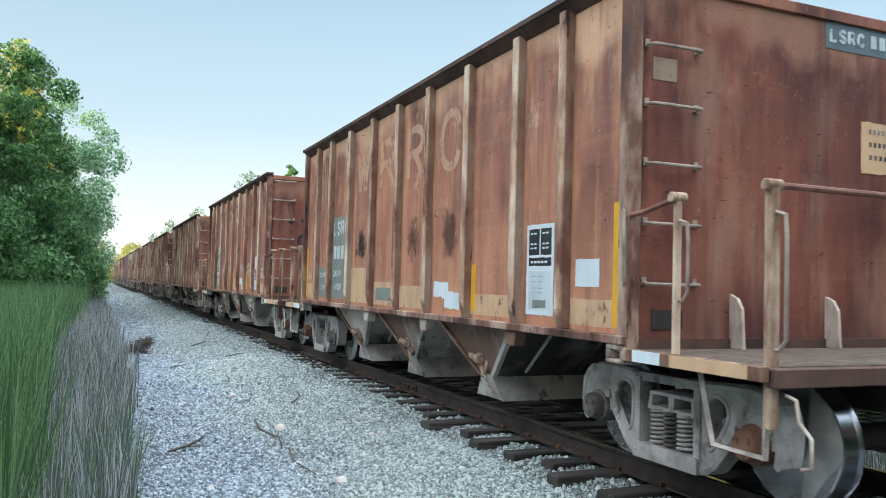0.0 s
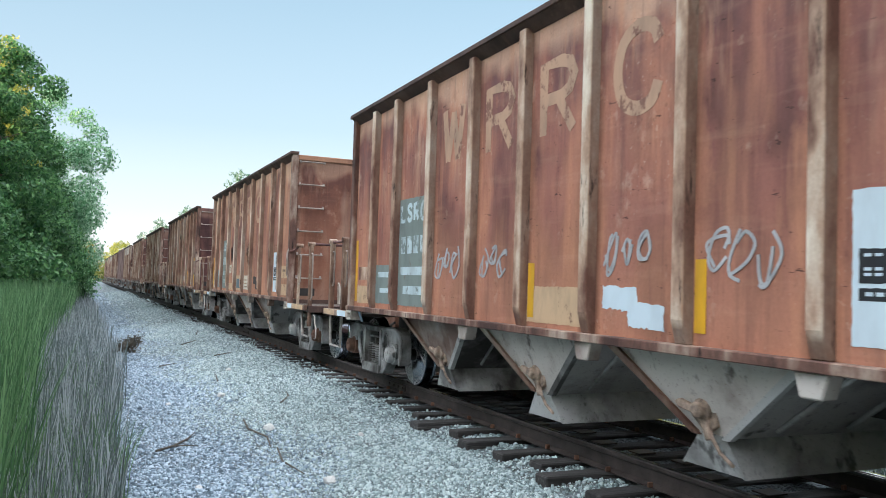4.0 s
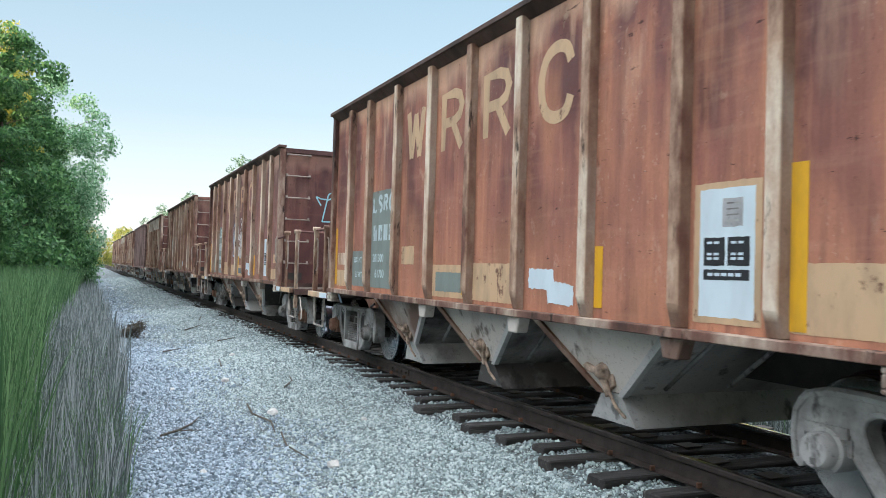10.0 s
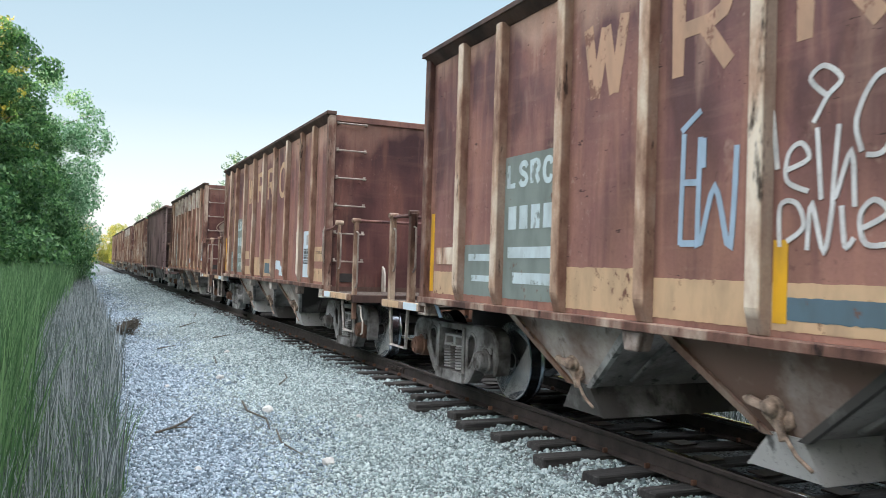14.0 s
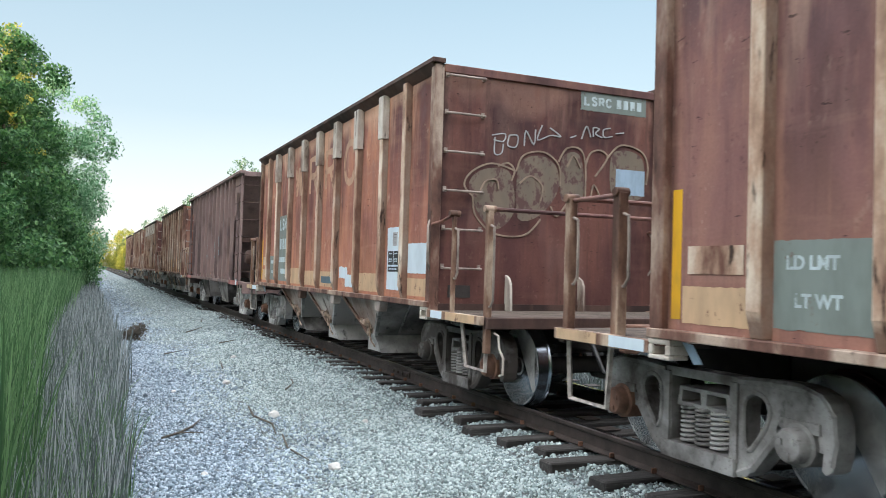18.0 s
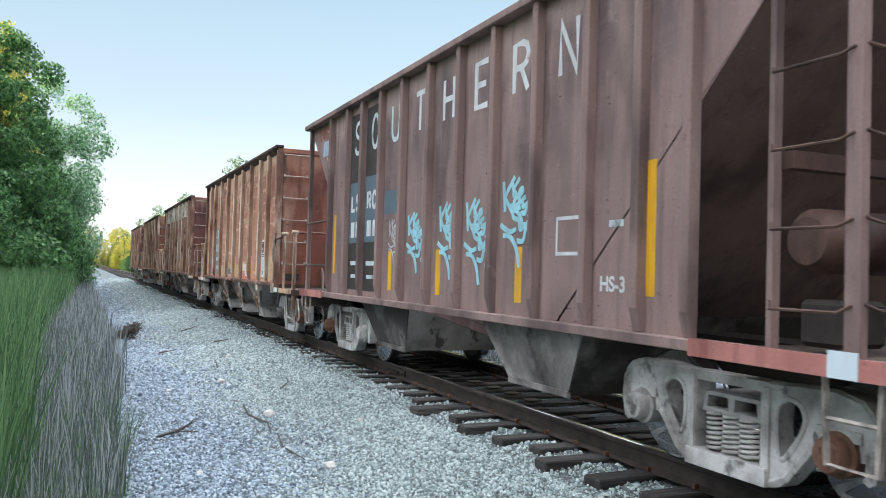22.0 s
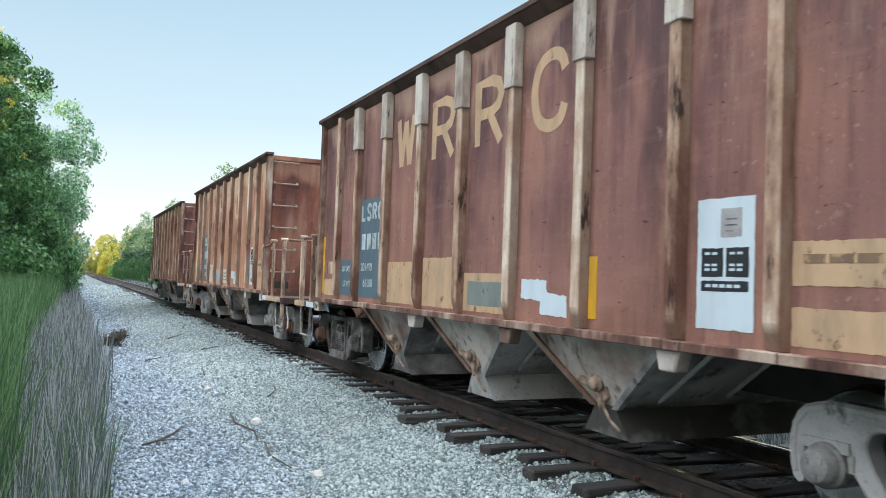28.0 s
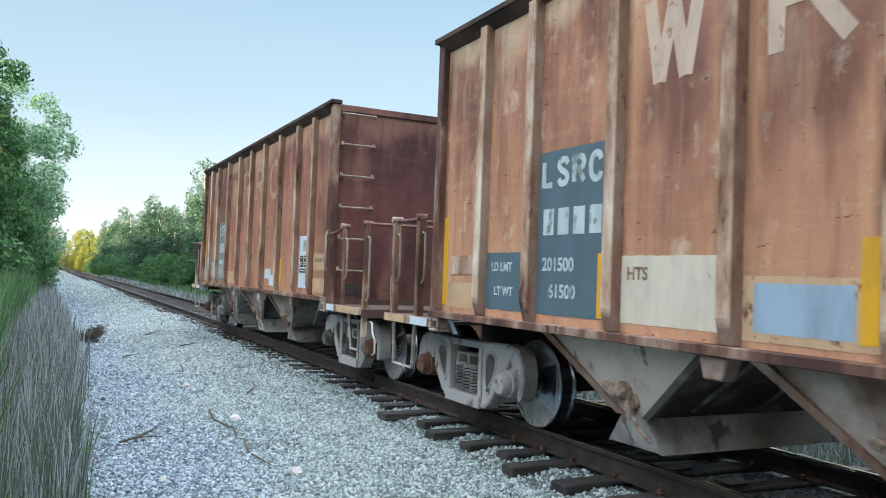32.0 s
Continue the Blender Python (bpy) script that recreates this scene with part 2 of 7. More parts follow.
BLACKSHEET = rust_paint("black_brown_sheet", *BLACKTONE, across="Y")
SILLRED = rust_paint("faded_red_sill", (0.20, 0.075, 0.065), (0.42, 0.170, 0.150), (0.50, 0.25, 0.22), (0.56, 0.40, 0.36), 0.4)
STEEL_DK = plain("dark_steel", (0.035, 0.029, 0.027), 0.75)


def dusted(name, bare, dust, much=0.5, grain=2.2):
    """Oily dark casting or sheet under a coat of pale ballast dust, thicker on some pieces than on others."""
    n = Nodes(name, 0.75)
    n.b.inputs["Specular IOR Level"].default_value = 0.3
    soft = n.noise(n.coord((1, 1, 1), 1.0), grain, 5, 0.6)
    fine = n.noise(n.coord((1, 1, 1), 1.0), 38, 4, 0.65)
    r = n.node("ObjectInfo").outputs["Random"]
    cover = n.math("ADD", soft, n.math("MULTIPLY", n.math("SUBTRACT", r, 0.5), 0.36))
    c = n.ramp(n.math("ADD", cover, (much - 0.5) * 0.4), (0.34, bare), (0.50, tuple(0.5 * a + 0.5 * b for a, b in zip(bare, dust))), (0.64, dust))
    c = n.mix(n.math("MULTIPLY", n.step(fine, 0.58, 0.70), 0.5), c, bare)
    oil = n.noise(n.coord((1, 1, 0.6), 2.0), 5.0, 4, 0.6)
    c = n.mix(n.math("MULTIPLY", n.step(oil, 0.60, 0.68), 0.75), c, tuple(v * 0.4 for v in bare))
    n.bump(n.math("ADD", fine, soft), 0.30, 0.006)
    return n.done(c)


HOPRUST = dusted("dusty_hopper_rust", (0.190, 0.118, 0.092), (0.58, 0.525, 0.480), 0.56, 1.6)
GRIME = dusted("grimy_cast_steel", (0.072, 0.062, 0.056), (0.43, 0.42, 0.41), 0.50)
DUSTCAST = dusted("dust_white_cast_steel", (0.120, 0.105, 0.096), (0.68, 0.665, 0.65), 0.60)
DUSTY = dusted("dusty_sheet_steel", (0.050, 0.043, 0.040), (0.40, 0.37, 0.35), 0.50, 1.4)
CHUTE = dusted("dust_coated_chute", (0.090, 0.082, 0.077), (0.50, 0.485, 0.47), 0.52, 1.8)
WHEEL = dusted("wheel_steel", (0.34, 0.33, 0.32), (0.62, 0.61, 0.60), 0.62, 1.3)
RIM = plain("dusty_rim", (0.46, 0.45, 0.44), 0.7, vary=0.35, scale=5)
TREAD = plain("polished_tread", (0.26, 0.29, 0.33), 0.22, 1.0, vary=0.04, bump=0.03)
CAPRUST = plain("rusty_cap", (0.17, 0.085, 0.055), 0.8, vary=0.5)
LOCKIRON = plain("dusty_lock_iron", (0.32, 0.23, 0.175), 0.75, vary=0.75, scale=14)
STEPIRON = plain("dull_step_iron", (0.36, 0.32, 0.29), 0.6, vary=0.6, scale=9)
RAILBAR = plain("worn_bar_steel", (0.31, 0.255, 0.22), 0.6, vary=0.4)
RAIL = plain("rusty_rail", (0.058, 0.044, 0.039), 0.65, 0.3, vary=0.4)
RAILTOP = plain("polished_rail", (0.55, 0.55, 0.56), 0.18, 1.0, vary=0.08)
def stain_mat(name, color, strength):
    n = Nodes(name, 0.8)
    box = n.node("SeparateXYZ", Vector=n.node("TexCoord").outputs["Generated"])
    dy, dz = (n.math("SUBTRACT", box.outputs[axis], 0.5) for axis in ("Y", "Z"))
    r = n.math("SQRT", n.math("ADD", n.math("MULTIPLY", dy, dy), n.math("MULTIPLY", dz, dz)))
    rough = n.noise(n.coord((1, 1, 0.8), 1.0), 7.0, 8, 0.72)
    cover = n.math("MULTIPLY", n.step(n.math("SUBTRACT", rough, n.math("MULTIPLY", r, 1.05)), 0.16, 0.38), strength)
    n.done(color)
    gap = n.node("BsdfTransparent")
    mx = n.node("MixShader")
    n.put(mx.inputs[0], cover)
    n.put(mx.inputs[1], gap.outputs[0])
    n.put(mx.inputs[2], n.b.outputs[0])
    n.put(n.t.nodes["Material Output"].inputs["Surface"], mx.outputs[0])
    return n.m


STAIN = stain_mat("dark_lifted_paint", (0.060, 0.033, 0.032), 0.70)
FAINT_STAIN = stain_mat("faint_lifted_paint", (0.085, 0.045, 0.040), 0.34)
PALE = chipped("pale_cream_patch", (0.70, 0.64, 0.53), wear=0.66, dirty=0.5)
CREAM = chipped("cream_patch", (0.60, 0.41, 0.25))
WHITE = chipped("white_patch", (0.64, 0.745, 0.815), wear=0.72, dirty=0.35)
YELLOW = chipped("yellow_stripe", (0.78, 0.42, 0.015), wear=0.74)
BLUE = chipped("blue_patch", (0.10, 0.16, 0.20), wear=0.66)
GREENGREY = chipped("grey_green_patch", (0.22, 0.26, 0.24), wear=0.62)
PALEFIELD = chipped("pale_notice_sheet", (0.56, 0.655, 0.715), wear=0.68, dirty=0.5)
SKYBLUE = chipped("pale_blue_patch", (0.35, 0.47, 0.60), wear=0.7)
INK = plain("black_print", (0.018, 0.02, 0.024), 0.6)
LETTER = chipped("faded_letter_paint", (0.52, 0.32, 0.21), (0.22, 0.10, 0.07), wear=0.55)
PALELET = chipped("pale_letter_paint", (0.66, 0.50, 0.39), (0.27, 0.13, 0.085), wear=0.57)
FADEDINK = chipped("faded_stencil", (0.56, 0.66, 0.69), (0.22, 0.26, 0.25), wear=0.55)
BROWNINK = chipped("brown_stencil", (0.24, 0.15, 0.09), (0.45, 0.29, 0.16), wear=0.50)
WHITELET = chipped("white_letter_paint", (0.66, 0.70, 0.72), wear=0.66)
GRAF_TEAL = plain("teal_spray_paint", (0.30, 0.58, 0.66), 0.6, vary=0.2)
GRAF_BLACK = plain("black_spray_paint", (0.02, 0.018, 0.02), 0.6)
GRAF_WHITE = plain("white_spray_paint", (0.40, 0.40, 0.41), 0.6, vary=0.3)
GRAF_PALE = plain("pale_spray_paint", (0.58, 0.58, 0.58), 0.6, vary=0.25)
FAINT = chipped("worn_khaki_spray", (0.20, 0.155, 0.115), (0.11, 0.055, 0.05), wear=0.50)
GRAF_TAN = plain("tan_spray_paint", (0.29, 0.215, 0.16), 0.6, vary=0.3)
RUBBER = plain("black_hose", (0.02, 0.02, 0.022), 0.5)
DECKWOOD = plain("weathered_deck", (0.11, 0.085, 0.07), 0.85, vary=0.5, scale=5)


def tie_wood():
    n = Nodes("creosoted_wood", 0.9)
    g = n.noise(n.coord((1, 14, 14), 3.0), 1.5, 6, 0.65)
    r = n.node("ObjectInfo").outputs["Random"]
    c = n.ramp(g, (0.32, (0.008, 0.007, 0.007)), (0.56, (0.034, 0.031, 0.030)), (0.76, (0.15, 0.142, 0.136)))
    c = n.mix(n.math("MULTIPLY", r, 0.35), c, (0.055, 0.048, 0.042))
    n.bump(g, 0.7, 0.012)
    return n.done(c)


def gravel_ground(name, light):
    """Crushed limestone: cells of stone size, dark gaps, dusty and stained areas."""
    n = Nodes(name, 0.95)
    co = n.coord((1, 1, 1))
    v = n.node("TexVoronoi", Vector=co, Scale=30.0)
    v2 = n.node("TexVoronoi", Vector=co, Scale=13.0)
    stone = n.ramp(v.outputs["Color"], (0.15, (0.155, 0.168, 0.174)), (0.85, (0.49, 0.525, 0.535)))
    c = n.mix(0.45, stone, n.ramp(v2.outputs["Color"], (0.2, (0.155, 0.168, 0.174)), (0.8, (0.47, 0.50, 0.51))))
    c = n.mix(n.step(v.outputs["Distance"], 0.50, 0.85), c, (0.06, 0.06, 0.06))
    big = n.noise(n.coord((1, 0.45, 1)), 1.1, 6, 0.65)
    c = n.mix(n.math("MULTIPLY", n.step(big, 0.50, 0.72), 0.75), c, (0.22, 0.215, 0.19))
    specks = n.noise(n.coord((1, 0.7, 1)), 9.0, 4, 0.7)
    c = n.mix(n.math("MULTIPLY", n.step(specks, 0.60, 0.70), 0.7), c, (0.10, 0.095, 0.085))
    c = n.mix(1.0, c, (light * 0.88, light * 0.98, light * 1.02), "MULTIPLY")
    tufts = n.noise(n.coord((1, 0.5, 1)), 3.0, 5, 0.7)
    c = n.mix(n.math("MULTIPLY", n.step(tufts, 0.56, 0.66), 0.5), c, (0.12, 0.13, 0.125))
    n.bump(n.math("ADD", n.math("MULTIPLY", v.outputs["Distance"], -1.0), n.math("MULTIPLY", v2.outputs["Distance"], -0.8)), 1.0, 0.04)
    return n.done(c)


def island_mat(name, lo, mid, hi, rough=0.8, translucent=0.0):
    n = Nodes(name, rough)
    r = n.node("NewGeometry").outputs["Random Per Island"]
    c = n.ramp(r, (0.05, lo), (0.5, mid), (0.95, hi))
    n.done(c)
    if translucent:
        tr = n.node("BsdfTranslucent", Color=c)
        mx = n.node("MixShader")
        n.put(mx.inputs[0], translucent)
        n.put(mx.inputs[1], n.b.outputs[0])
        n.put(mx.inputs[2], tr.outputs[0])
        n.put(n.t.nodes["Material Output"].inputs["Surface"], mx.outputs[0])
    return n.m


TIE = tie_wood()
# BED is the same gravel darkened, for the shade under the passing cars
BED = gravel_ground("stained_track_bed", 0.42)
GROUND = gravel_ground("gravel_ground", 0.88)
# GRIT is darkened to give the shade in gaps between the near stones
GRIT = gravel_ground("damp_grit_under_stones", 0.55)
STONE = island_mat("limestone_chips", (0.140, 0.182, 0.186), (0.325, 0.402, 0.408), (0.54, 0.620, 0.622), 0.9)
FINES = island_mat("crushed_fines", (0.075, 0.105, 0.133), (0.238, 0.312, 0.376), (0.50, 0.590, 0.680), 0.9)
GREEN = island_mat("green_blades", (0.030, 0.084, 0.030), (0.072, 0.158, 0.062), (0.16, 0.280, 0.125), 0.6, 0.35)
DRY = island_mat("bleached_blades", (0.060, 0.082, 0.078), (0.165, 0.198, 0.202), (0.42, 0.455, 0.475), 0.8, 0.2)
LEAF = {
    "deep": island_mat("deep_green_leaves", (0.028, 0.096, 0.032), (0.064, 0.172, 0.058), (0.14, 0.29, 0.095), 0.5, 0.4),
    "pale": island_mat("silvery_green_leaves", (0.085, 0.205, 0.095), (0.175, 0.355, 0.185), (0.38, 0.56, 0.37), 0.5, 0.4),
    # yellow of fresh growth and of low sun, both put into the leaf colour
    "spring": island_mat("spring_green_leaves", (0.15, 0.20, 0.035), (0.31, 0.335, 0.065), (0.50, 0.46, 0.11), 0.5, 0.45),
    "birch": island_mat("birch_leaves", (0.050, 0.115, 0.070), (0.098, 0.190, 0.120), (0.23, 0.345, 0.245), 0.5, 0.4),
    # shade put into the leaf colour of the nearer far-side trees
    "far": island_mat("far_green_leaves", (0.022, 0.064, 0.034), (0.042, 0.105, 0.054), (0.092, 0.180, 0.098), 0.5, 0.4),
}
BARK = plain("brown_bark", (0.09, 0.07, 0.055), 0.9, vary=0.5)
BIRCHBARK = plain("white_bark", (0.55, 0.53, 0.50), 0.8, vary=0.3)
TURF = plain("rough_turf", (0.055, 0.075, 0.03), 0.95, vary=0.5, scale=1.2)
POLEWOOD = plain("pale_pole_wood", (0.25, 0.20, 0.14), 0.85, vary=0.3)


# ---------------------------------------------------------------- mesh helpers
class Geo:
    """Vertices and faces gathered piece by piece for one mesh."""

    def __init__(self):
        self.v, self.f, self.mi, self.slot = [], [], [], 0

    def add(self, verts, faces):
        o = len(self.v)
        self.v += [tuple(p) for p in verts]
        self.f += [tuple(i + o for i in f) for f in faces]
        self.mi += [self.slot] * len(faces)
        return self

    def box(self, x0, x1, y0, y1, z0, z1):
        return self.add([(x, y, z) for x in (x0, x1) for y in (y0, y1) for z in (z0, z1)],
                        [(0, 1, 3, 2), (4, 6, 7, 5), (0, 4, 5, 1), (2, 3, 7, 6), (0, 2, 6, 4), (1, 5, 7, 3)])

    def prism(self, poly, axis, a, b):
        """A polygon in the plane across axis (0 x: (y, z); 1 y: (x, z); 2 z: (x, y)), drawn out from a to b."""
        def at(p, c):
            q = list(p)
            q.insert(axis, c)
            return q
        k = len(poly)
        area = sum(poly[i][0] * poly[(i + 1) % k][1] - poly[(i + 1) % k][0] * poly[i][1] for i in range(k))
        if (area < 0) != (axis == 1):
            poly = poly[::-1]
        faces = [tuple(range(k))[::-1], tuple(range(k, 2 * k))]
        faces += [(i, (i + 1) % k, k + (i + 1) % k, k + i) for i in range(k)]
        return self.add([at(p, a) for p in poly] + [at(p, b) for p in poly], faces)

    def tube(self, pts, r, n=8):
        pts = [Vector(p) for p in pts]
        rings, up = [], None
        for i, p in enumerate(pts):
            d = (pts[min(i + 1, len(pts) - 1)] - pts[max(i - 1, 0)]).normalized()
            up = d.orthogonal().normalized() if up is None else (up - d * up.dot(d)).normalized()
            side = d.cross(up)
            rr = r[i] if isinstance(r, (list, tuple)) else r
            rings += [p + (up * math.cos(q) + side * math.sin(q)) * rr for q in (2 * math.pi * k / n for k in range(n))]
        faces = [(j * n + k, j * n + (k + 1) % n, (j + 1) * n + (k + 1) % n, (j + 1) * n + k) for j in range(len(pts) - 1) for k in range(n)]
        faces += [tuple(range(n))[::-1], tuple(range((len(pts) - 1) * n, len(pts) * n))]
        return self.add(rings, faces)

    def lathe(self, prof, n=32, axis=0):
        """prof: (along, radius) pairs round the axis."""
        v = []
        for s, r in prof:
            for k in range(n):
                q = 2 * math.pi * k / n
                p = [r * math.cos(q), r * math.sin(q)]
                p.insert(axis, s)
                v.append(p)
        m = len(prof)
        f = [(j * n + k, j * n + (k + 1) % n, (j + 1) * n + (k + 1) % n, (j + 1) * n + k) for j in range(m - 1) for k in range(n)]
        f += [tuple(range(n))[::-1], tuple(range((m - 1) * n, m * n))]
        return self.add(v, f)

    def mesh(self, name, mats, bevel=0.0, smooth=False):
        me = bpy.data.meshes.new(name)
        me.from_pydata(self.v, [], self.f)
        for m in mats if isinstance(mats, (list, tuple)) else [mats]:
            me.materials.append(m)
        if any(self.mi):
            me.polygons.foreach_set("material_index", self.mi)
        bm = bmesh.new()
        bm.from_mesh(me)
        bmesh.ops.recalc_face_normals(bm, faces=bm.faces)
        if bevel:
            sharp = [e for e in bm.edges if len(e.link_faces) == 2 and e.calc_face_angle(0) > 0.6]
            bmesh.ops.bevel(bm, geom=sharp, offset=bevel, segments=1, affect="EDGES", clamp_overlap=True)
        bm.to_mesh(me)
        bm.free()
        if smooth:
            me.polygons.foreach_set("use_smooth", [True] * len(me.polygons))
            me.set_sharp_from_angle(angle=radians(40))
        return me


def part(name, geo, mats, parent, label="", bevel=0.0, smooth=False, m=None):
    """One mesh as a part of a thing or of a part; geo may be a mesh that others share."""
    data = geo.mesh(name, mats, bevel, smooth) if isinstance(geo, Geo) else geo
    ob = new(name, data)
    ob.parent = parent
    if m is not None:
        ob.matrix_basis = m
    return tagged(ob, label)


def thing(name, label, category, group="", kind="", at=(0, 0, 0)):
    ob = new(name)
    ob.location = at
    return tagged(ob, label, category, group, kind)


def solid(name, geo, mats, label, category, group="", kind="", bevel=0.0, smooth=False):
    return tagged(new(name, geo.mesh(name, mats, bevel, smooth)), label, category, group, kind)
# ---------------------------------------------------------------- ground and track
XC = 5.05            # centre of the track
GAUGE = 0.755        # centre of a rail head from the centre of the track


def ground_z(x, y):
    """Ballast shoulder, gravel road beside it, then level soil."""
    pts = ((-400, -0.3), (-3, -0.38), (0.6, -0.42), (1.85, -0.43), (2.3, -0.37), (3.45, -0.235), (4.0, -0.225), (6.3, -0.225), (7.3, -0.48), (9, -0.62), (400, -0.5))
    for (a, za), (b, zb) in zip(pts, pts[1:]):
        if x <= b:
            heap = 0.03 * max(0, 1 - abs(x - 3.8) / 0.5) * min(1, max(0, y - 9.5) / 3)
            heap -= 0.05 * max(0, 1 - abs(x - 3.62) / 0.36) * min(1, max(0, 9.5 - y) / 1.5)
            return za + (zb - za) * (x - a) / (b - a) + heap + 0.025 * noise.noise((x * 0.9, y * 0.5, 0)) + 0.012 * noise.noise((x * 3, y * 3, 4))
    return -0.5


def ground():
    xs = [-1500, -300, -60, -20, -8, -4, -2] + [-1.2 + 0.2 * i for i in range(52)] + [10, 13, 20, 40, 90, 300, 1500]
    ys = [-1500, -300, -60, -20, -5] + [0.25 * i for i in range(140)] + [36 + 2 * i for i in range(40)] + [130, 160, 220, 400, 900, 2500]
    v = [(x, y, ground_z(x, y)) for y in ys for x in xs]
    w = len(xs)
    g = Geo()
    for j in range(len(ys) - 1):
        for i in range(w - 1):
            x = (xs[i] + xs[i + 1]) / 2
            g.f.append((j * w + i, j * w + i + 1, (j + 1) * w + i + 1, (j + 1) * w + i))
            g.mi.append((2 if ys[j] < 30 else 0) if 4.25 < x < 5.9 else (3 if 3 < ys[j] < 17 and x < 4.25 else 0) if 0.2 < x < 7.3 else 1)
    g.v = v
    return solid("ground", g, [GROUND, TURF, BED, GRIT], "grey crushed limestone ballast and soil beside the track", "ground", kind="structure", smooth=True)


ground()


def stones(road):
    """Loose stones, one by one in the nearest stretch: of the gravel road, or of the ballast."""
    rng = np.random.default_rng(5 + road)
    base = np.array([(-1, -1, -.7), (1, -1, -.6), (1.1, 1, -.7), (-1, .9, -.6), (-.7, -.8, .6), (.8, -.6, .75), (.6, .8, .6), (-.8, .7, .8)]) * 0.5
    quads = np.array([(0, 3, 2, 1), (4, 5, 6, 7), (0, 1, 5, 4), (1, 2, 6, 5), (2, 3, 7, 6), (3, 0, 4, 7)])
    spots = []
    sizes = []
    for y0, y1, fine, coarse in ((4.2, 8, 3300, 2600), (8, 12, 2000, 1700), (12, 18, 1300, 1150), (18, 30, 520, 520), (30, 50, 130, 140), (50, 85, 34, 36)):
        for x0, x1, per, mean in ((0.1, 2.7, fine * 1.3, 0.0155), (1.1, 3.55, coarse * 1.5, 0.0155), (3.55, 4.2, coarse * 0.6, 0.018)):
            if (x0 < 0.5) != road:
                continue
            k = int((x1 - x0) * (y1 - y0) * per)
            at = np.stack([rng.uniform(x0, x1, k), rng.uniform(y0, y1, k)], 1)
            coarse_share = np.clip((at[:, 0] + 0.25 * np.sin(at[:, 1] * 1.3) - 1.25) / 1.2, 0, 1)
            at = at[(rng.random(k) < coarse_share) != road]
            k = len(at)
            spots.append(at)
            sizes.append(rng.gamma(5, mean / 5, k).clip(0.007, 0.05) * (1.0 if y0 < 12 else 1.25 if y0 < 30 else 1.9 if y0 < 50 else 3.0))
    spots, size = np.concatenate(spots), np.concatenate(sizes)
    k = len(spots)
    q = rng.normal(size=(k, 4))
    q /= np.linalg.norm(q, axis=1)[:, None]
    a, b, c, d = q.T
    rot = np.stack([1 - 2 * (c * c + d * d), 2 * (b * c - a * d), 2 * (b * d + a * c), 2 * (b * c + a * d), 1 - 2 * (b * b + d * d), 2 * (c * d - a * b),
                    2 * (b * d - a * c), 2 * (c * d + a * b), 1 - 2 * (b * b + c * c)], 1).reshape(k, 3, 3)
    shape = base[None] * rng.uniform(0.75, 1.25, (k, 8, 3)) * rng.uniform(0.6, 1.2, (k, 1, 3))
    z = np.array([ground_z(x, y) for x, y in spots]) + size * 0.14
    v = np.einsum("kij,knj->kni", rot, shape) * size[:, None, None] + np.concatenate([spots, z[:, None]], 1)[:, None]
    f = (quads[None] + 8 * np.arange(k)[:, None, None]).reshape(-1, 4)
    if road:
        me = bpy.data.meshes.new("road_gravel")
    else:
        me = bpy.data.meshes.new("ballast_stones")
    me.from_pydata(v.reshape(-1, 3).tolist(), [], f.tolist())
    me.polygons.foreach_set("use_smooth", [True] * len(me.polygons))
    me.materials.append(FINES if road else STONE)
    return tagged(new(me.name, me), "fine blue-grey gravel of the trackside path" if road else "loose pale grey crushed limestone beside the rails", "gravel", kind="stuff")


stones(False)
stones(True)


def rail(name, x):
    prof = [(-0.070, -0.18), (0.070, -0.18), (0.070, -0.168), (0.012, -0.150), (0.009, -0.050), (0.036, -0.038), (0.037, -0.008), (0.030, 0.0), (-0.030, 0.0), (-0.037, -0.008), (-0.036, -0.038), (-0.009, -0.050), (-0.012, -0.150), (-0.070, -0.168)]
    root = thing(name, "rusty steel rail with a polished running surface", "rail", "rails of the track", at=(x, 0, 0))
    g = Geo().prism(prof, 1, -40, 700)
    part("rail_bar", g, RAIL, root)
    part("running_surface", Geo().prism([(-0.024, 0.001), (0.024, 0.001), (0.020, 0.004), (-0.020, 0.004)], 1, -40, 700), RAILTOP, root, "bright polished strip")
    s = 1 if x < XC else -1
    part("gauge_face", Geo().prism([(s * 0.036, -0.030), (s * 0.0395, -0.030), (s * 0.0395, -0.009), (s * 0.036, -0.006)], 1, -40, 700), RAILTOP, root, "bright polished inner face of the head")
    bar = Geo().box(-0.036, -0.014, -0.33, 0.33, -0.135, -0.055).mesh("joint_bar", RAIL, 0.006)
    nut = Geo().lathe([(-0.062, 0.012), (-0.060, 0.019), (-0.036, 0.020)], 6).mesh("joint_bolt", RAIL)
    for y in (11.1, 22.9, 34.7):
        jb = part("joint_bar", bar, RAIL, root, m=pose(0, y, 0))
        for k in (-0.27, -0.09, 0.09, 0.27):
            part("joint_bolt", nut, RAIL, jb, m=pose(0, k, -0.095))
    return root


rail("rail", XC - GAUGE)
rail("rail", XC + GAUGE)


# ---------------------------------------------------------------- the train
L = 9.92                      # length of a car's body
RIBS = [0.92, 1.75, 2.83, 3.92, 4.96, 6.00, 7.09, 8.17, 9.00]
WB = 0.864                    # half the wheelbase of a truck
AXLES = (-WB, WB, L - 0.05 - WB, L - 0.05 + WB)
HW = 1.45                     # the near side sheets from the track's centre
HF = 1.60                     # the far side sheets
BODY = {-1: 0.0, 1: HF - HW}  # what the far side stands out further
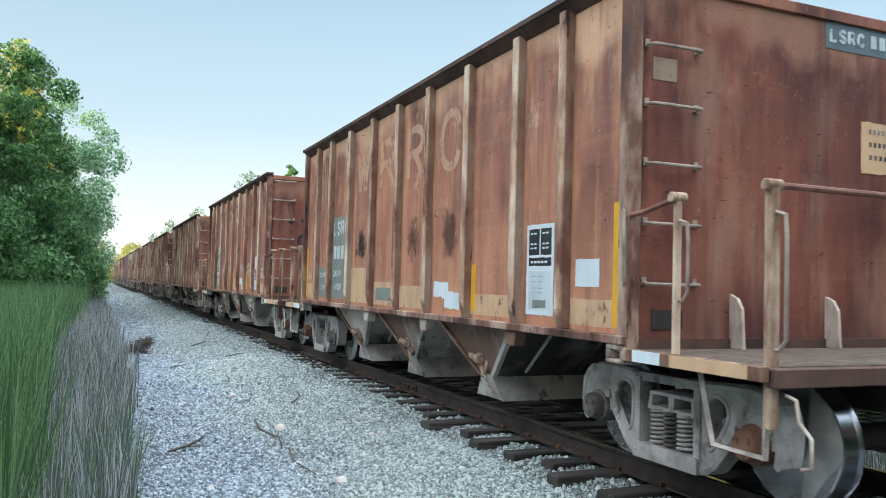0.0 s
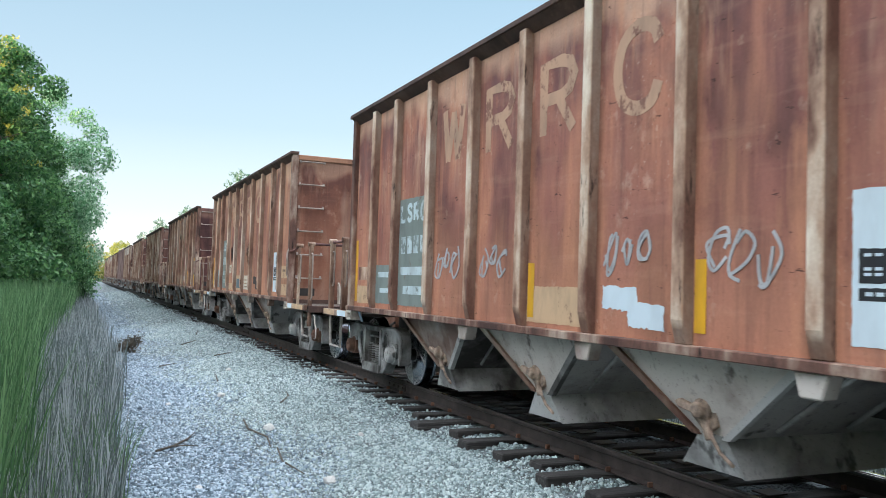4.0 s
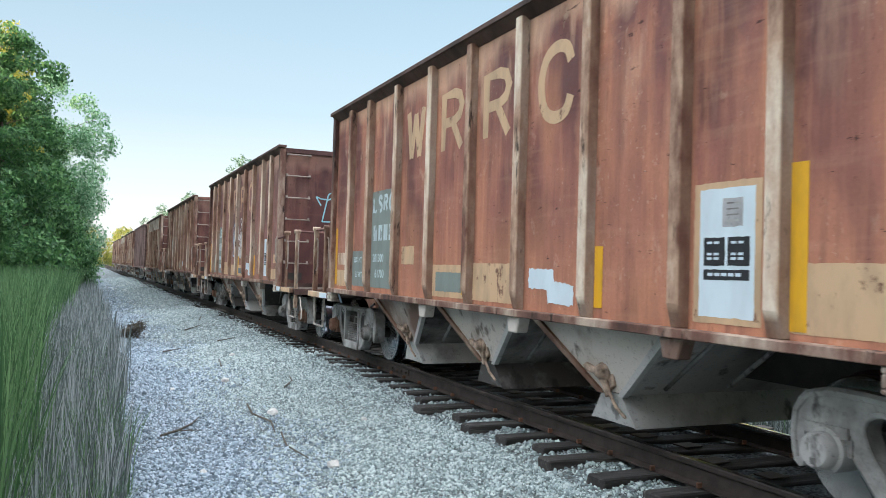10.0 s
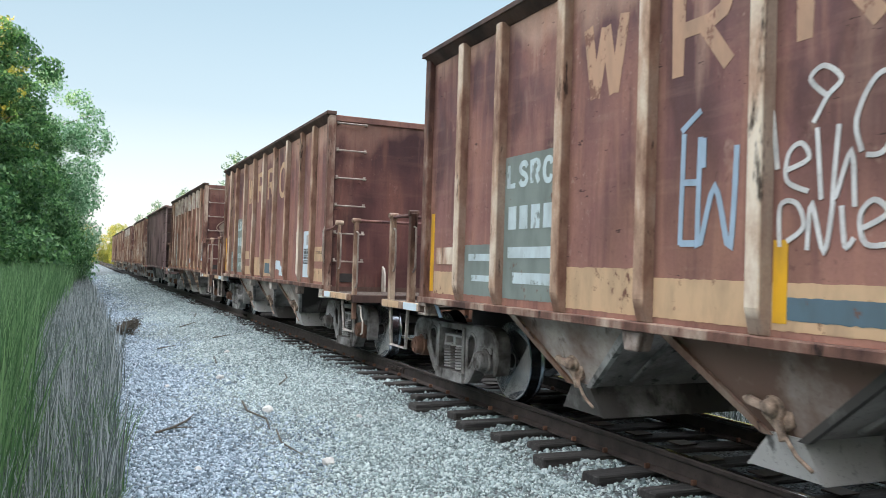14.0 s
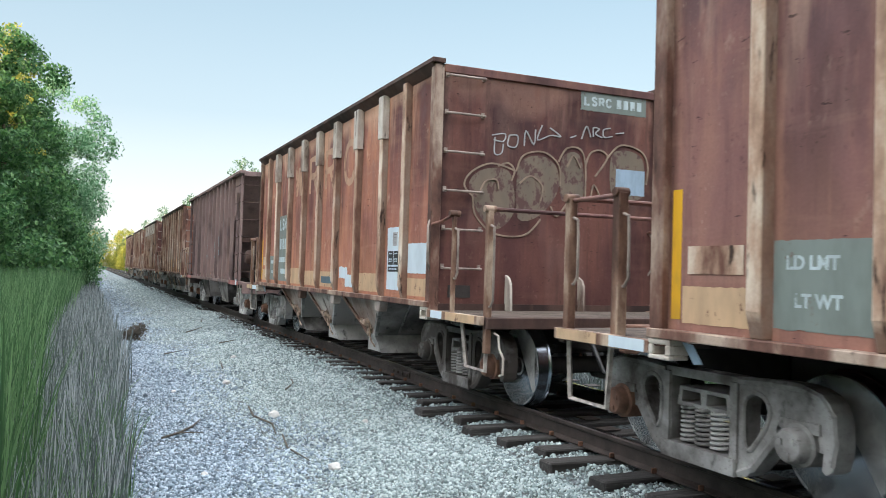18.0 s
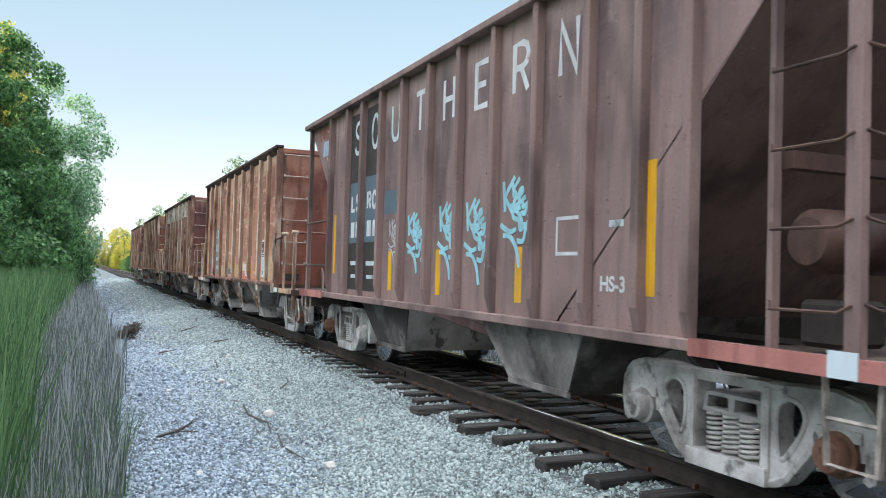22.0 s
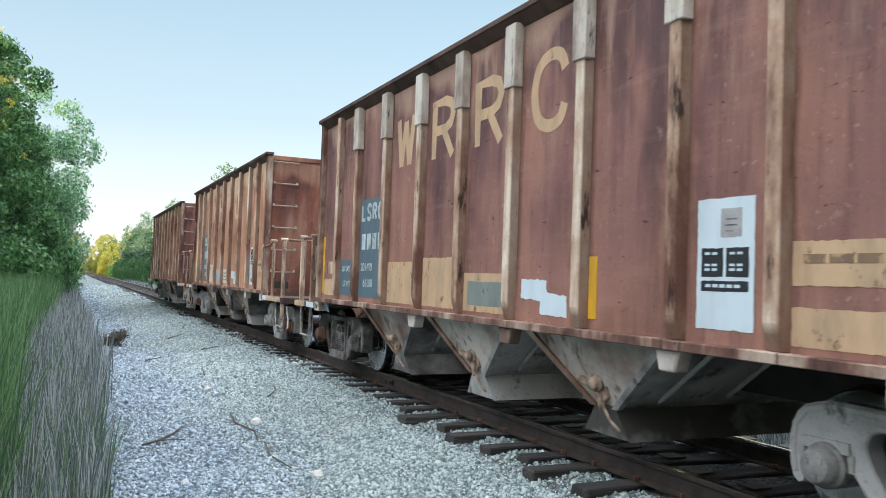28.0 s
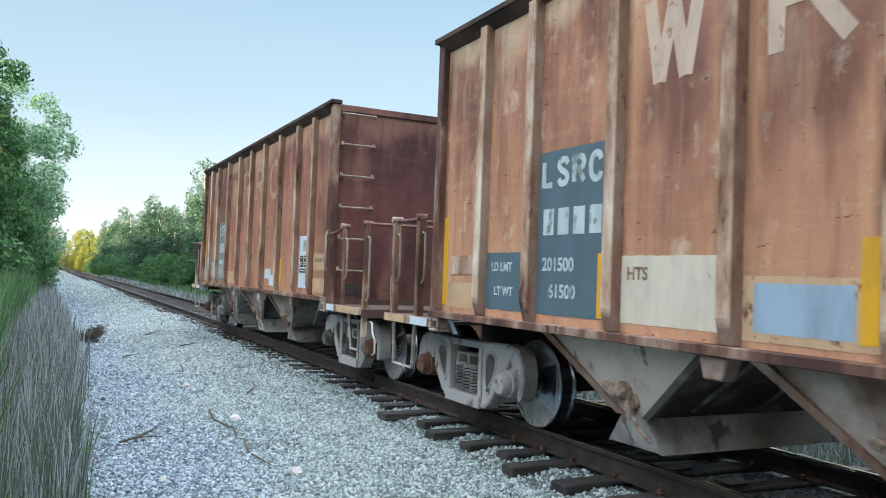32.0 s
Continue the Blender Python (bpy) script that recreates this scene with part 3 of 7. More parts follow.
Z0, Z1 = 1.05, 3.74           # sill and top of the sheets


def wheel_mesh(side):
    """Outer face dished, rim, tread and flange; side -1: near wheel."""
    s = side
    g = Geo()
    g.lathe([(s * 0.815, 0.0), (s * 0.815, 0.10), (s * 0.80, 0.12), (s * 0.755, 0.17), (s * 0.745, 0.30), (s * 0.775, 0.352)], 40)
    g.slot = 2
    g.lathe([(s * 0.775, 0.352), (s * 0.812, 0.362), (s * 0.815, 0.408)], 40)
    g.slot = 1
    g.lathe([(s * 0.815, 0.408), (s * 0.81, 0.416), (s * 0.70, 0.421), (s * 0.69, 0.436), (s * 0.678, 0.443), (s * 0.666, 0.436), (s * 0.664, 0.36)], 40)
    g.slot = 0
    g.lathe([(s * 0.664, 0.36), (s * 0.70, 0.33), (s * 0.72, 0.17), (s * 0.66, 0.13), (s * 0.64, 0.10), (s * 0.64, 0.0)], 40)
    return g.mesh("wheel", [WHEEL, TREAD, RIM], smooth=True)


MESH = {"wheel_near": wheel_mesh(-1), "wheel_far": wheel_mesh(1)}
MESH["axle"] = Geo().lathe([(-1.02, 0.0), (-1.02, 0.07), (-0.82, 0.075), (-0.64, 0.09), (0.64, 0.09), (0.82, 0.075), (1.02, 0.07), (1.02, 0.0)], 16).mesh("wheelset", STEEL_DK, smooth=True)


def cap_mesh():
    g = Geo()
    g.lathe([(-1.23, 0.0), (-1.23, 0.090), (-1.21, 0.105), (-1.15, 0.110), (-1.14, 0.132), (-0.95, 0.132), (-0.94, 0.0)], 24)
    for k in range(3):
        q = 2 * math.pi * k / 3 + 0.4
        y, z = 0.055 * math.cos(q), 0.055 * math.sin(q)
        g.box(-1.24, -1.215, y - 0.018, y + 0.018, z - 0.018, z + 0.018)
    return g.mesh("bearing_cap", GRIME, smooth=True)


MESH["cap"] = cap_mesh()


def holed(g, outer, holes, x0, x1):
    """A casting: an outline in (y, z) with windows through it, drawn out along x."""
    bm = bmesh.new()
    edges = []
    for ring in [outer] + holes:
        vs = [bm.verts.new((x0, y, z)) for y, z in ring]
        edges += [bm.edges.new((vs[i], vs[(i + 1) % len(vs)])) for i in range(len(vs))]
    bmesh.ops.triangle_fill(bm, use_beauty=True, use_dissolve=False, edges=edges)
    faces = list(bm.faces)
    made = bmesh.ops.extrude_face_region(bm, geom=faces)
    bmesh.ops.translate(bm, verts=[v for v in made["geom"] if isinstance(v, bmesh.types.BMVert)], vec=(x1 - x0, 0, 0))
    bm.verts.index_update()
    g.add([v.co[:] for v in bm.verts], [[v.index for v in f.verts] for f in bm.faces])
    bm.free()


def rounded(pts, k=3):
    """A smooth closed outline through the points."""
    n, out = len(pts), []
    for i in range(n):
        a, b, c, d = (Vector(pts[(i + j) % n]) for j in (-1, 0, 1, 2))
        for j in range(k):
            t = j / k
            q = 0.5 * (2 * b + (c - a) * t + (2 * a - 5 * b + 4 * c - d) * t * t + (3 * b - a - 3 * c + d) * t ** 3)
            out.append((q.x, q.y))
    return out


def frame_mesh():
    """Cast side frame of a truck about its middle; y along the car, z from the rail. Its ends hook over the bearings."""
    g = Geo()
    half = [(0.0, 0.755), (0.30, 0.755), (0.44, 0.75), (0.60, 0.77), (0.85, 0.775), (1.02, 0.735), (1.105, 0.63), (1.125, 0.47), (1.095, 0.31), (1.02, 0.30), (1.015, 0.52), (0.705, 0.53), (0.69, 0.43), (0.63, 0.34), (0.49, 0.17), (0.36, 0.11), (0.0, 0.105)]
    outer = rounded(half + [(-y, z) for y, z in half[-2:0:-1]], 2)
    holes = []
    for s in (-1, 1):
        hole = [(s * y, z) for y, z in ((0.42, 0.34), (0.405, 0.49), (0.42, 0.62), (0.50, 0.675), (0.59, 0.65), (0.63, 0.57), (0.59, 0.46), (0.52, 0.36), (0.46, 0.30))]
        hole = rounded(hole if s > 0 else hole[::-1])
        holes.append(hole)
        g.tube([(-1.115, y, z) for y, z in hole + hole[:1]], 0.020, 6)
    holes.append([(-0.30, 0.22), (0.30, 0.22), (0.30, 0.69), (-0.30, 0.69)])
    holed(g, outer, holes, -1.12, -0.97)
    for s in (-1, 1):
        g.box(-1.14, -0.94, s * 0.335 - 0.032, s * 0.335 + 0.032, 0.20, 0.72)
        # raised flange over the shoulder and down the hook
        g.tube([(-1.105, s * y, z) for y, z in ((0.36, 0.735), (0.60, 0.752), (0.85, 0.755), (1.005, 0.715), (1.085, 0.62), (1.102, 0.47), (1.078, 0.34))], 0.030, 6)
        g.tube([(-1.10, s * 0.675, 0.42), (-1.10, s * 0.49, 0.195), (-1.10, s * 0.36, 0.135)], 0.034, 6)
        # bearing adapter between the jaws
        g.box(-1.135, -0.95, s * WB - 0.150, s * WB + 0.150, 0.50, 0.565)
        g.box(-1.11, -0.95, s * WB - 0.160, s * WB - 0.120, 0.40, 0.52)
        g.box(-1.11, -0.95, s * WB + 0.120, s * WB + 0.160, 0.40, 0.52)
    g.box(-1.16, -0.93, -0.36, 0.36, 0.11, 0.225)
    return g.mesh("side_frame", GRIME, 0.009)


def bolster_mesh():
    """Hollow cross beam that rests on the springs, open at its ends."""
    g = Geo()
    cells = [[(y - 0.10, 0.512), (y + 0.10, 0.512), (y + 0.09, 0.594), (y - 0.09, 0.594)] for y in (-0.125, 0.125)]
    holed(g, [(-0.275, 0.48), (0.275, 0.48), (0.245, 0.622), (-0.245, 0.622)], cells, -1.09, 1.09)
    return g.mesh("bolster", GRIME, 0.004)


MESH["frame"] = frame_mesh()
MESH["bolster"] = bolster_mesh()
spring = Geo()
spring.tube([(0.070 * math.cos(q * 0.62), 0.070 * math.sin(q * 0.62), 0.25 * q / 78) for q in range(79)], 0.0120, 6)
MESH["spring"] = spring.mesh("spring", GRIME, smooth=True)


def truck(car, y, cap_mats, cast=GRIME):
    """Side frames, springs and bearing caps; the wheelsets are keyed parts of the car."""
    def coat(ob, mat):
        if mat is not GRIME:
            ob.material_slots[0].link = "OBJECT"
            ob.material_slots[0].material = mat
        return ob

    for s in (-1, 1):
        turn = pose(0, y, 0) if s < 0 else pose(0, y, 0, 0, 0, 180)
        fr = coat(part("side_frame", MESH["frame"], GRIME, car, "dust-grey cast steel side frame", m=turn), cast)
        for k in (-0.15, 0.0, 0.15):
            coat(part("spring", MESH["spring"], GRIME, fr, m=pose(-1.055, k, 0.235)), cast)
        for k, cm in zip((-WB, WB), cap_mats):
            coat(part("bearing_cap", MESH["cap"], GRIME, fr, m=pose(0, k, 0.419)), cm)
    part("bolster", MESH["bolster"], GRIME, car, m=pose(0, y, 0))


def wheelsets(car, axles):
    out = []
    for y in axles:
        ws = part("wheelset", MESH["axle"], STEEL_DK, car, m=pose(0, y, 0.419))
        part("wheel", MESH["wheel_near"], WHEEL, ws, "dusty steel wheel with a bright tread")
        part("wheel", MESH["wheel_far"], WHEEL, ws)
        out.append((ws, y))
    return out


def rib_mesh():
    """Pressed side post: hat section with a sloped foot."""
    g = Geo()
    sec = [(-0.085, 0.002), (-0.060, -0.080), (0.045, -0.080), (0.072, 0.002)]
    low = [(y, x * 0.45) for y, x in sec]
    v, f = [], []
    for z, s in ((0.0, low), (0.16, sec), (Z1 - Z0 - 0.04, sec)):
        v += [(x, y, z) for y, x in s]
    for j in range(2):
        f += [(j * 4 + k, j * 4 + k + 1, (j + 1) * 4 + k + 1, (j + 1) * 4 + k) for k in range(3)]
    f += [(0, 1, 2, 3), (8, 9, 10, 11)]
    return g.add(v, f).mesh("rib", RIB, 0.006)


MESH["rib"] = rib_mesh()
MESH["short_rib"] = Geo().box(-0.095, 0.0, -0.10, 0.085, Z1 - Z0 - 0.62, Z1 - Z0 - 0.05).mesh("rib_splice", SPLICE, 0.006)


def rung_mesh(w):
    g = Geo()
    g.tube([(0, 0, 0.012), (0, -0.07, 0.0), (0.02, -0.085, 0.0), (w - 0.02, -0.085, 0.0), (w, -0.07, 0.0), (w, 0, 0.012)], 0.0135, 7)
    for x in (0, w):
        g.box(x - 0.02, x + 0.02, -0.012, 0.0, -0.01, 0.05)
    return g.mesh("rung", RAILBAR, smooth=True)


MESH["rung"] = rung_mesh(0.46)


def slab(g, quad, t):
    """A flat plate with four corners, given the thickness vector t."""
    t = Vector(t)
    q = [Vector(p) for p in quad]
    return g.add([p for p in q] + [p + t for p in q], [(0, 1, 2, 3), (4, 7, 6, 5), (0, 4, 5, 1), (1, 5, 6, 2), (2, 6, 7, 3), (3, 7, 4, 0)])


def bay(car, y, mats, deep=False):
    """One discharge hopper: sloped sheets down to a chute with its lock."""
    g = Geo()
    a, b = y - 1.02, y + 0.98
    f0, f1, zb, xl = (y - 0.55, y + 0.45, 0.36, 1.24) if deep else (y - 0.14, y + 0.10, 0.44, 1.18)
    slab(g, [(-1.40, a, 1.06), (-1.40, b, 1.06), (-xl, f1, zb), (-xl, f0, zb)], (0.02, 0, 0))
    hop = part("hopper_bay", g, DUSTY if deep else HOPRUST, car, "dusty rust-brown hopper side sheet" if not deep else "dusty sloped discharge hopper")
    part("side_sheet", slab(Geo(), [(1.40, a, 1.06), (1.40, b, 1.06), (xl, f1, zb), (xl, f0, zb)], (-0.02, 0, 0)), HOPRUST, hop)
    for yy, y2, d in ((a, f0, 1), (b, f1, -1)):
        slope = slab(Geo(), [(-1.38, yy, 1.06), (1.38, yy, 1.06), (xl, y2, zb), (-xl, y2, zb)], (0, d * 0.015, 0))
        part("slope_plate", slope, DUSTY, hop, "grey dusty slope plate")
    if deep:
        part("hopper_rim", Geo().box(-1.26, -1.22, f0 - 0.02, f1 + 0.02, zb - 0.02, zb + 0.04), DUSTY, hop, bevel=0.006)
        return hop
    for s in (-1, 1):
        far = slab(Geo(), [(s * 1.432, b + 0.02, 1.05), (s * 1.432, b - 0.10, 1.05), (s * 1.215, f1 - 0.02, zb), (s * 1.215, f1 + 0.06, zb)], (-s * 0.03, 0, 0))
        part("edge_angle", far, RIB, hop, "pale worn edge angle")
        near = slab(Geo(), [(s * 1.432, a - 0.02, 1.05), (s * 1.432, a + 0.07, 1.05), (s * 1.215, f0 + 0.02, zb), (s * 1.215, f0 - 0.05, zb)], (-s * 0.05, 0, 0))
        part("edge_angle", near, CHUTE, hop, "grey edge angle")
    for x in (-0.95, -0.30, 0.45):
        brace = Geo().tube([(x, a + 0.06, 0.98), (x + 0.10, f0 - 0.10, zb + 0.06)], 0.019, 6)
        part("slope_brace", brace, CHUTE, hop, "dusty bar along the slope plate")
    chute = Geo()
    slab(chute, [(-1.20, f0, zb + 0.02), (1.20, f0, zb + 0.02), (1.12, f0 - 0.10, 0.20), (-1.12, f0 - 0.10, 0.20)], (0, 0.02, 0))
    slab(chute, [(-1.20, f1, zb + 0.02), (1.20, f1, zb + 0.02), (1.12, f1 + 0.26, 0.20), (-1.12, f1 + 0.26, 0.20)], (0, -0.02, 0))
    for s in (-1, 1):
        slab(chute, [(s * 1.20, f0, zb + 0.02), (s * 1.20, f1, zb + 0.02), (s * 1.13, f1 + 0.24, 0.21), (s * 1.13, f0 - 0.08, 0.21)], (-s * 0.02, 0, 0))
    part("chute", chute, CHUTE, hop, "grey dusty discharge chute")
    lock = Geo()
    cy, cz = y + 0.02, 0.62
    lock.lathe([(-1.33, 0.0), (-1.33, 0.030), (-1.31, 0.052), (-1.27, 0.056), (-1.27, 0.078), (-1.24, 0.080), (-1.20, 0.080), (-1.20, 0.0)], 14)
    lock.v = [(p[0], p[1] + cy, p[2] + cz) for p in lock.v]
    lock.prism([(cy - 0.13, cz + 0.05), (cy + 0.10, cz + 0.09), (cy + 0.12, cz - 0.06), (cy - 0.02, cz - 0.16), (cy - 0.12, cz - 0.10)], 0, -1.24, -1.18)
    lock.prism([(cy + 0.01, cz + 0.02), (cy + 0.16, cz + 0.055), (cy + 0.20, cz + 0.03), (cy + 0.17, cz - 0.005), (cy + 0.02, cz - 0.03)], 0, -1.32, -1.28)
    lock.prism([(cy - 0.03, cz - 0.02), (cy + 0.02, cz - 0.05), (cy - 0.05, cz - 0.20), (cy - 0.10, cz - 0.18)], 0, -1.27, -1.23)
    lock.tube([(-1.25, cy - 0.08, cz - 0.16), (-1.24, cy - 0.16, cz - 0.26), (-1.22, cy - 0.26, cz - 0.33)], 0.015, 6)
    part("door_lock", lock, LOCKIRON, hop, "rusty lever lock", bevel=0.010)
    return hop


def post(g, x, y, z0, z1, w=0.05):
    g.box(x - w / 2, x + w / 2, y - w / 2, y + w / 2, z0, z1)


def platform(car, y0, y1, end, skin):
    """Open deck over a truck; end -1: the brake end, +1: the plain end."""
    deck = part("deck", Geo().box(-1.46, 1.46, min(y0, y1), max(y0, y1), 0.90, 0.935), DECKWOOD, car, "worn slatted end deck")
    slat = Geo().box(-1.44, 1.44, -0.026, 0.026, 0.0, 0.022).mesh("slat", DECKWOOD, 0.004)
    lo, hi = min(y0, y1) + 0.08, max(y0, y1) - 0.04
    k = int((hi - lo) / 0.075)
    for i in range(k):
        part("slat", slat, DECKWOOD, deck, m=pose(0, lo + (hi - lo) * (i + 0.5) / k, 0.935))
    for s in (-1, 1):
        part("side_beam", Geo().box(s * 1.50 - 0.03, s * 1.50 + 0.03, min(y0, y1), max(y0, y1), 0.875, 0.965), POST, car, bevel=0.006)
    part("end_beam", Geo().box(-1.46, 1.46, y1 - 0.04, y1 + 0.04, 0.84, 0.955), CHORD, car, bevel=0.008)
    part("centre_sill", Geo().box(-0.24, 0.24, min(y0, y1), max(y0, y1), 0.62, 0.895), STEEL_DK, car)
    e = 1 if y1 > y0 else -1
    cp = Geo()
    cp.box(-0.10, 0.10, min(y1, y1 + e * 0.42), max(y1, y1 + e * 0.42), 0.68, 0.86)
    cp.prism([(-0.17, y1 + e * 0.40), (0.17, y1 + e * 0.40), (0.20, y1 + e * 0.55), (0.08, y1 + e * 0.70), (-0.12, y1 + e * 0.64), (-0.18, y1 + e * 0.52)], 2, 0.64, 0.92)
    part("coupler", cp, CAPRUST, car, "rusty cast knuckle coupler", bevel=0.012)
    hose = [(-0.30, y1 + e * 0.05, 0.74), (-0.32, y1 + e * 0.16, 0.70), (-0.30, y1 + e * 0.34, 0.44), (-0.16, y1 + e * 0.52, 0.36), (-0.05, y1 + e * 0.66, 0.48)]
    part("air_hose", Geo().tube(hose, 0.022, 8), RUBBER, car, smooth=True)


def end_fittings(car, e):
    """Posts, rails, grab irons and steps at one end; e -1: brake end, +1: plain end."""
    for s in (-1, 1):
        x = s * 1.42
        if e < 0:
            posts = ((-0.45, 0.86, 2.02, 0.045), (-1.29, 0.60, 2.02, 0.065))
        else:
            posts = ((L + 0.50, 0.86, 2.02, 0.085), (L + 1.17, 0.86, 2.02, 0.075))
        for y, z0, z1, w in posts:
            g = Geo()
            post(g, x, y, z0, z1, w)
            g.lathe([(x - 0.062, 0.0), (x - 0.062, 0.038), (x + 0.062, 0.038), (x + 0.062, 0.0)], 10)
            n = 40
            g.v[-n:] = [(p[0], p[1] + y, p[2] + z1) for p in g.v[-n:]]
            part("rail_post", g, POST, car, "worn steel post", bevel=0.006)
            iron = [(x, y - 0.03, z1 - 0.16), (x, y - 0.10, z1 - 0.18), (x, y - 0.11, z1 - 0.30), (x, y - 0.11, z0 + 0.52), (x, y - 0.06, z0 + 0.46), (x, y - 0.02, z0 + 0.46)]
            part("grab_iron", Geo().tube(iron, 0.0125, 7), RAILBAR, car, smooth=True)
        if e < 0:
            part("short_rail", Geo().tube([(s * 1.50, -0.02, 1.92), (x, -0.10, 1.95), (x, -0.45, 2.02)], 0.019, 8), RUST["maroon"], car, smooth=True)
            part("corner_iron", Geo().tube([(s * 1.50, 0.04, 1.98), (s * 1.55, -0.02, 1.90), (s * 1.55, -0.03, 1.50), (s * 1.50, 0.02, 1.40)], 0.014, 7), RAILBAR, car, smooth=True)
            step = [(x - s * 0.02, -1.25, 0.84), (x - s * 0.02, -1.23, 0.42), (x - s * 0.02, -0.80, 0.42), (x - s * 0.02, -0.66, 0.90)]
            lever = [(x - s * 0.06, -1.34, 0.80), (x - s * 0.06, -1.42, 0.78), (x - s * 0.06, -1.44, 0.66), (x - s * 0.06, -1.53, 0.58), (x - s * 0.06, -1.53, 0.42), (x - s * 0.06, -1.46, 0.40)]
            part("lift_lever", Geo().tube(lever, 0.012, 7), SPLICE, car, "white-painted uncoupling lever", smooth=True)
        else:
            step = [(x, L + 0.58, 0.86), (x, L + 0.62, 0.40), (x, L + 1.12, 0.40), (x, L + 1.16, 0.86)]
        part("stirrup_step", Geo().tube(step, 0.024, 4), STEPIRON, car, "steel strap stirrup step")
    ye = -1.29 if e < 0 else L + 1.17
    part("hand_rail", Geo().tube([(-1.42, ye, 2.02), (1.42, ye, 2.02)], 0.021, 8), RUST["maroon"], car, smooth=True)
    if e > 0:
        part("hand_rail", Geo().tube([(-1.42, L + 0.50, 2.0), (-1.42, L + 1.17, 2.0)], 0.019, 8), RUST["maroon"], car, smooth=True)
        part("hand_rail", Geo().tube([(1.42, L + 0.50, 2.0), (1.42, L + 1.17, 2.0)], 0.019, 8), RUST["maroon"], car, smooth=True)


def brake_wheel(car, x, y, z):
    g = Geo()
    ring = [(x + 0.27 * math.cos(q), y, z + 0.27 * math.sin(q)) for q in (2 * math.pi * k / 28 for k in range(29))]
    g.tube(ring, 0.017, 7)
    bw = part("brake_wheel", g, STEEL_DK, car, "dark spoked hand-brake wheel", smooth=True)
    for k in range(6):
        q = math.pi * k / 3 + 0.2
        part("spoke", Geo().tube([(x, y + 0.03, z), (x + 0.26 * math.cos(q), y, z + 0.26 * math.sin(q))], 0.012, 6), STEEL_DK, bw)
    part("hub", Geo().lathe([(-0.04, 0.0), (-0.04, 0.05), (0.05, 0.05), (0.05, 0.0)], 12, 1), STEEL_DK, bw, m=pose(x, y, z))
    part("brake_housing", Geo().box(x - 0.16, x + 0.16, y + 0.06, -0.012, z - 0.24, z + 0.22), STEEL_DK, bw, bevel=0.02)


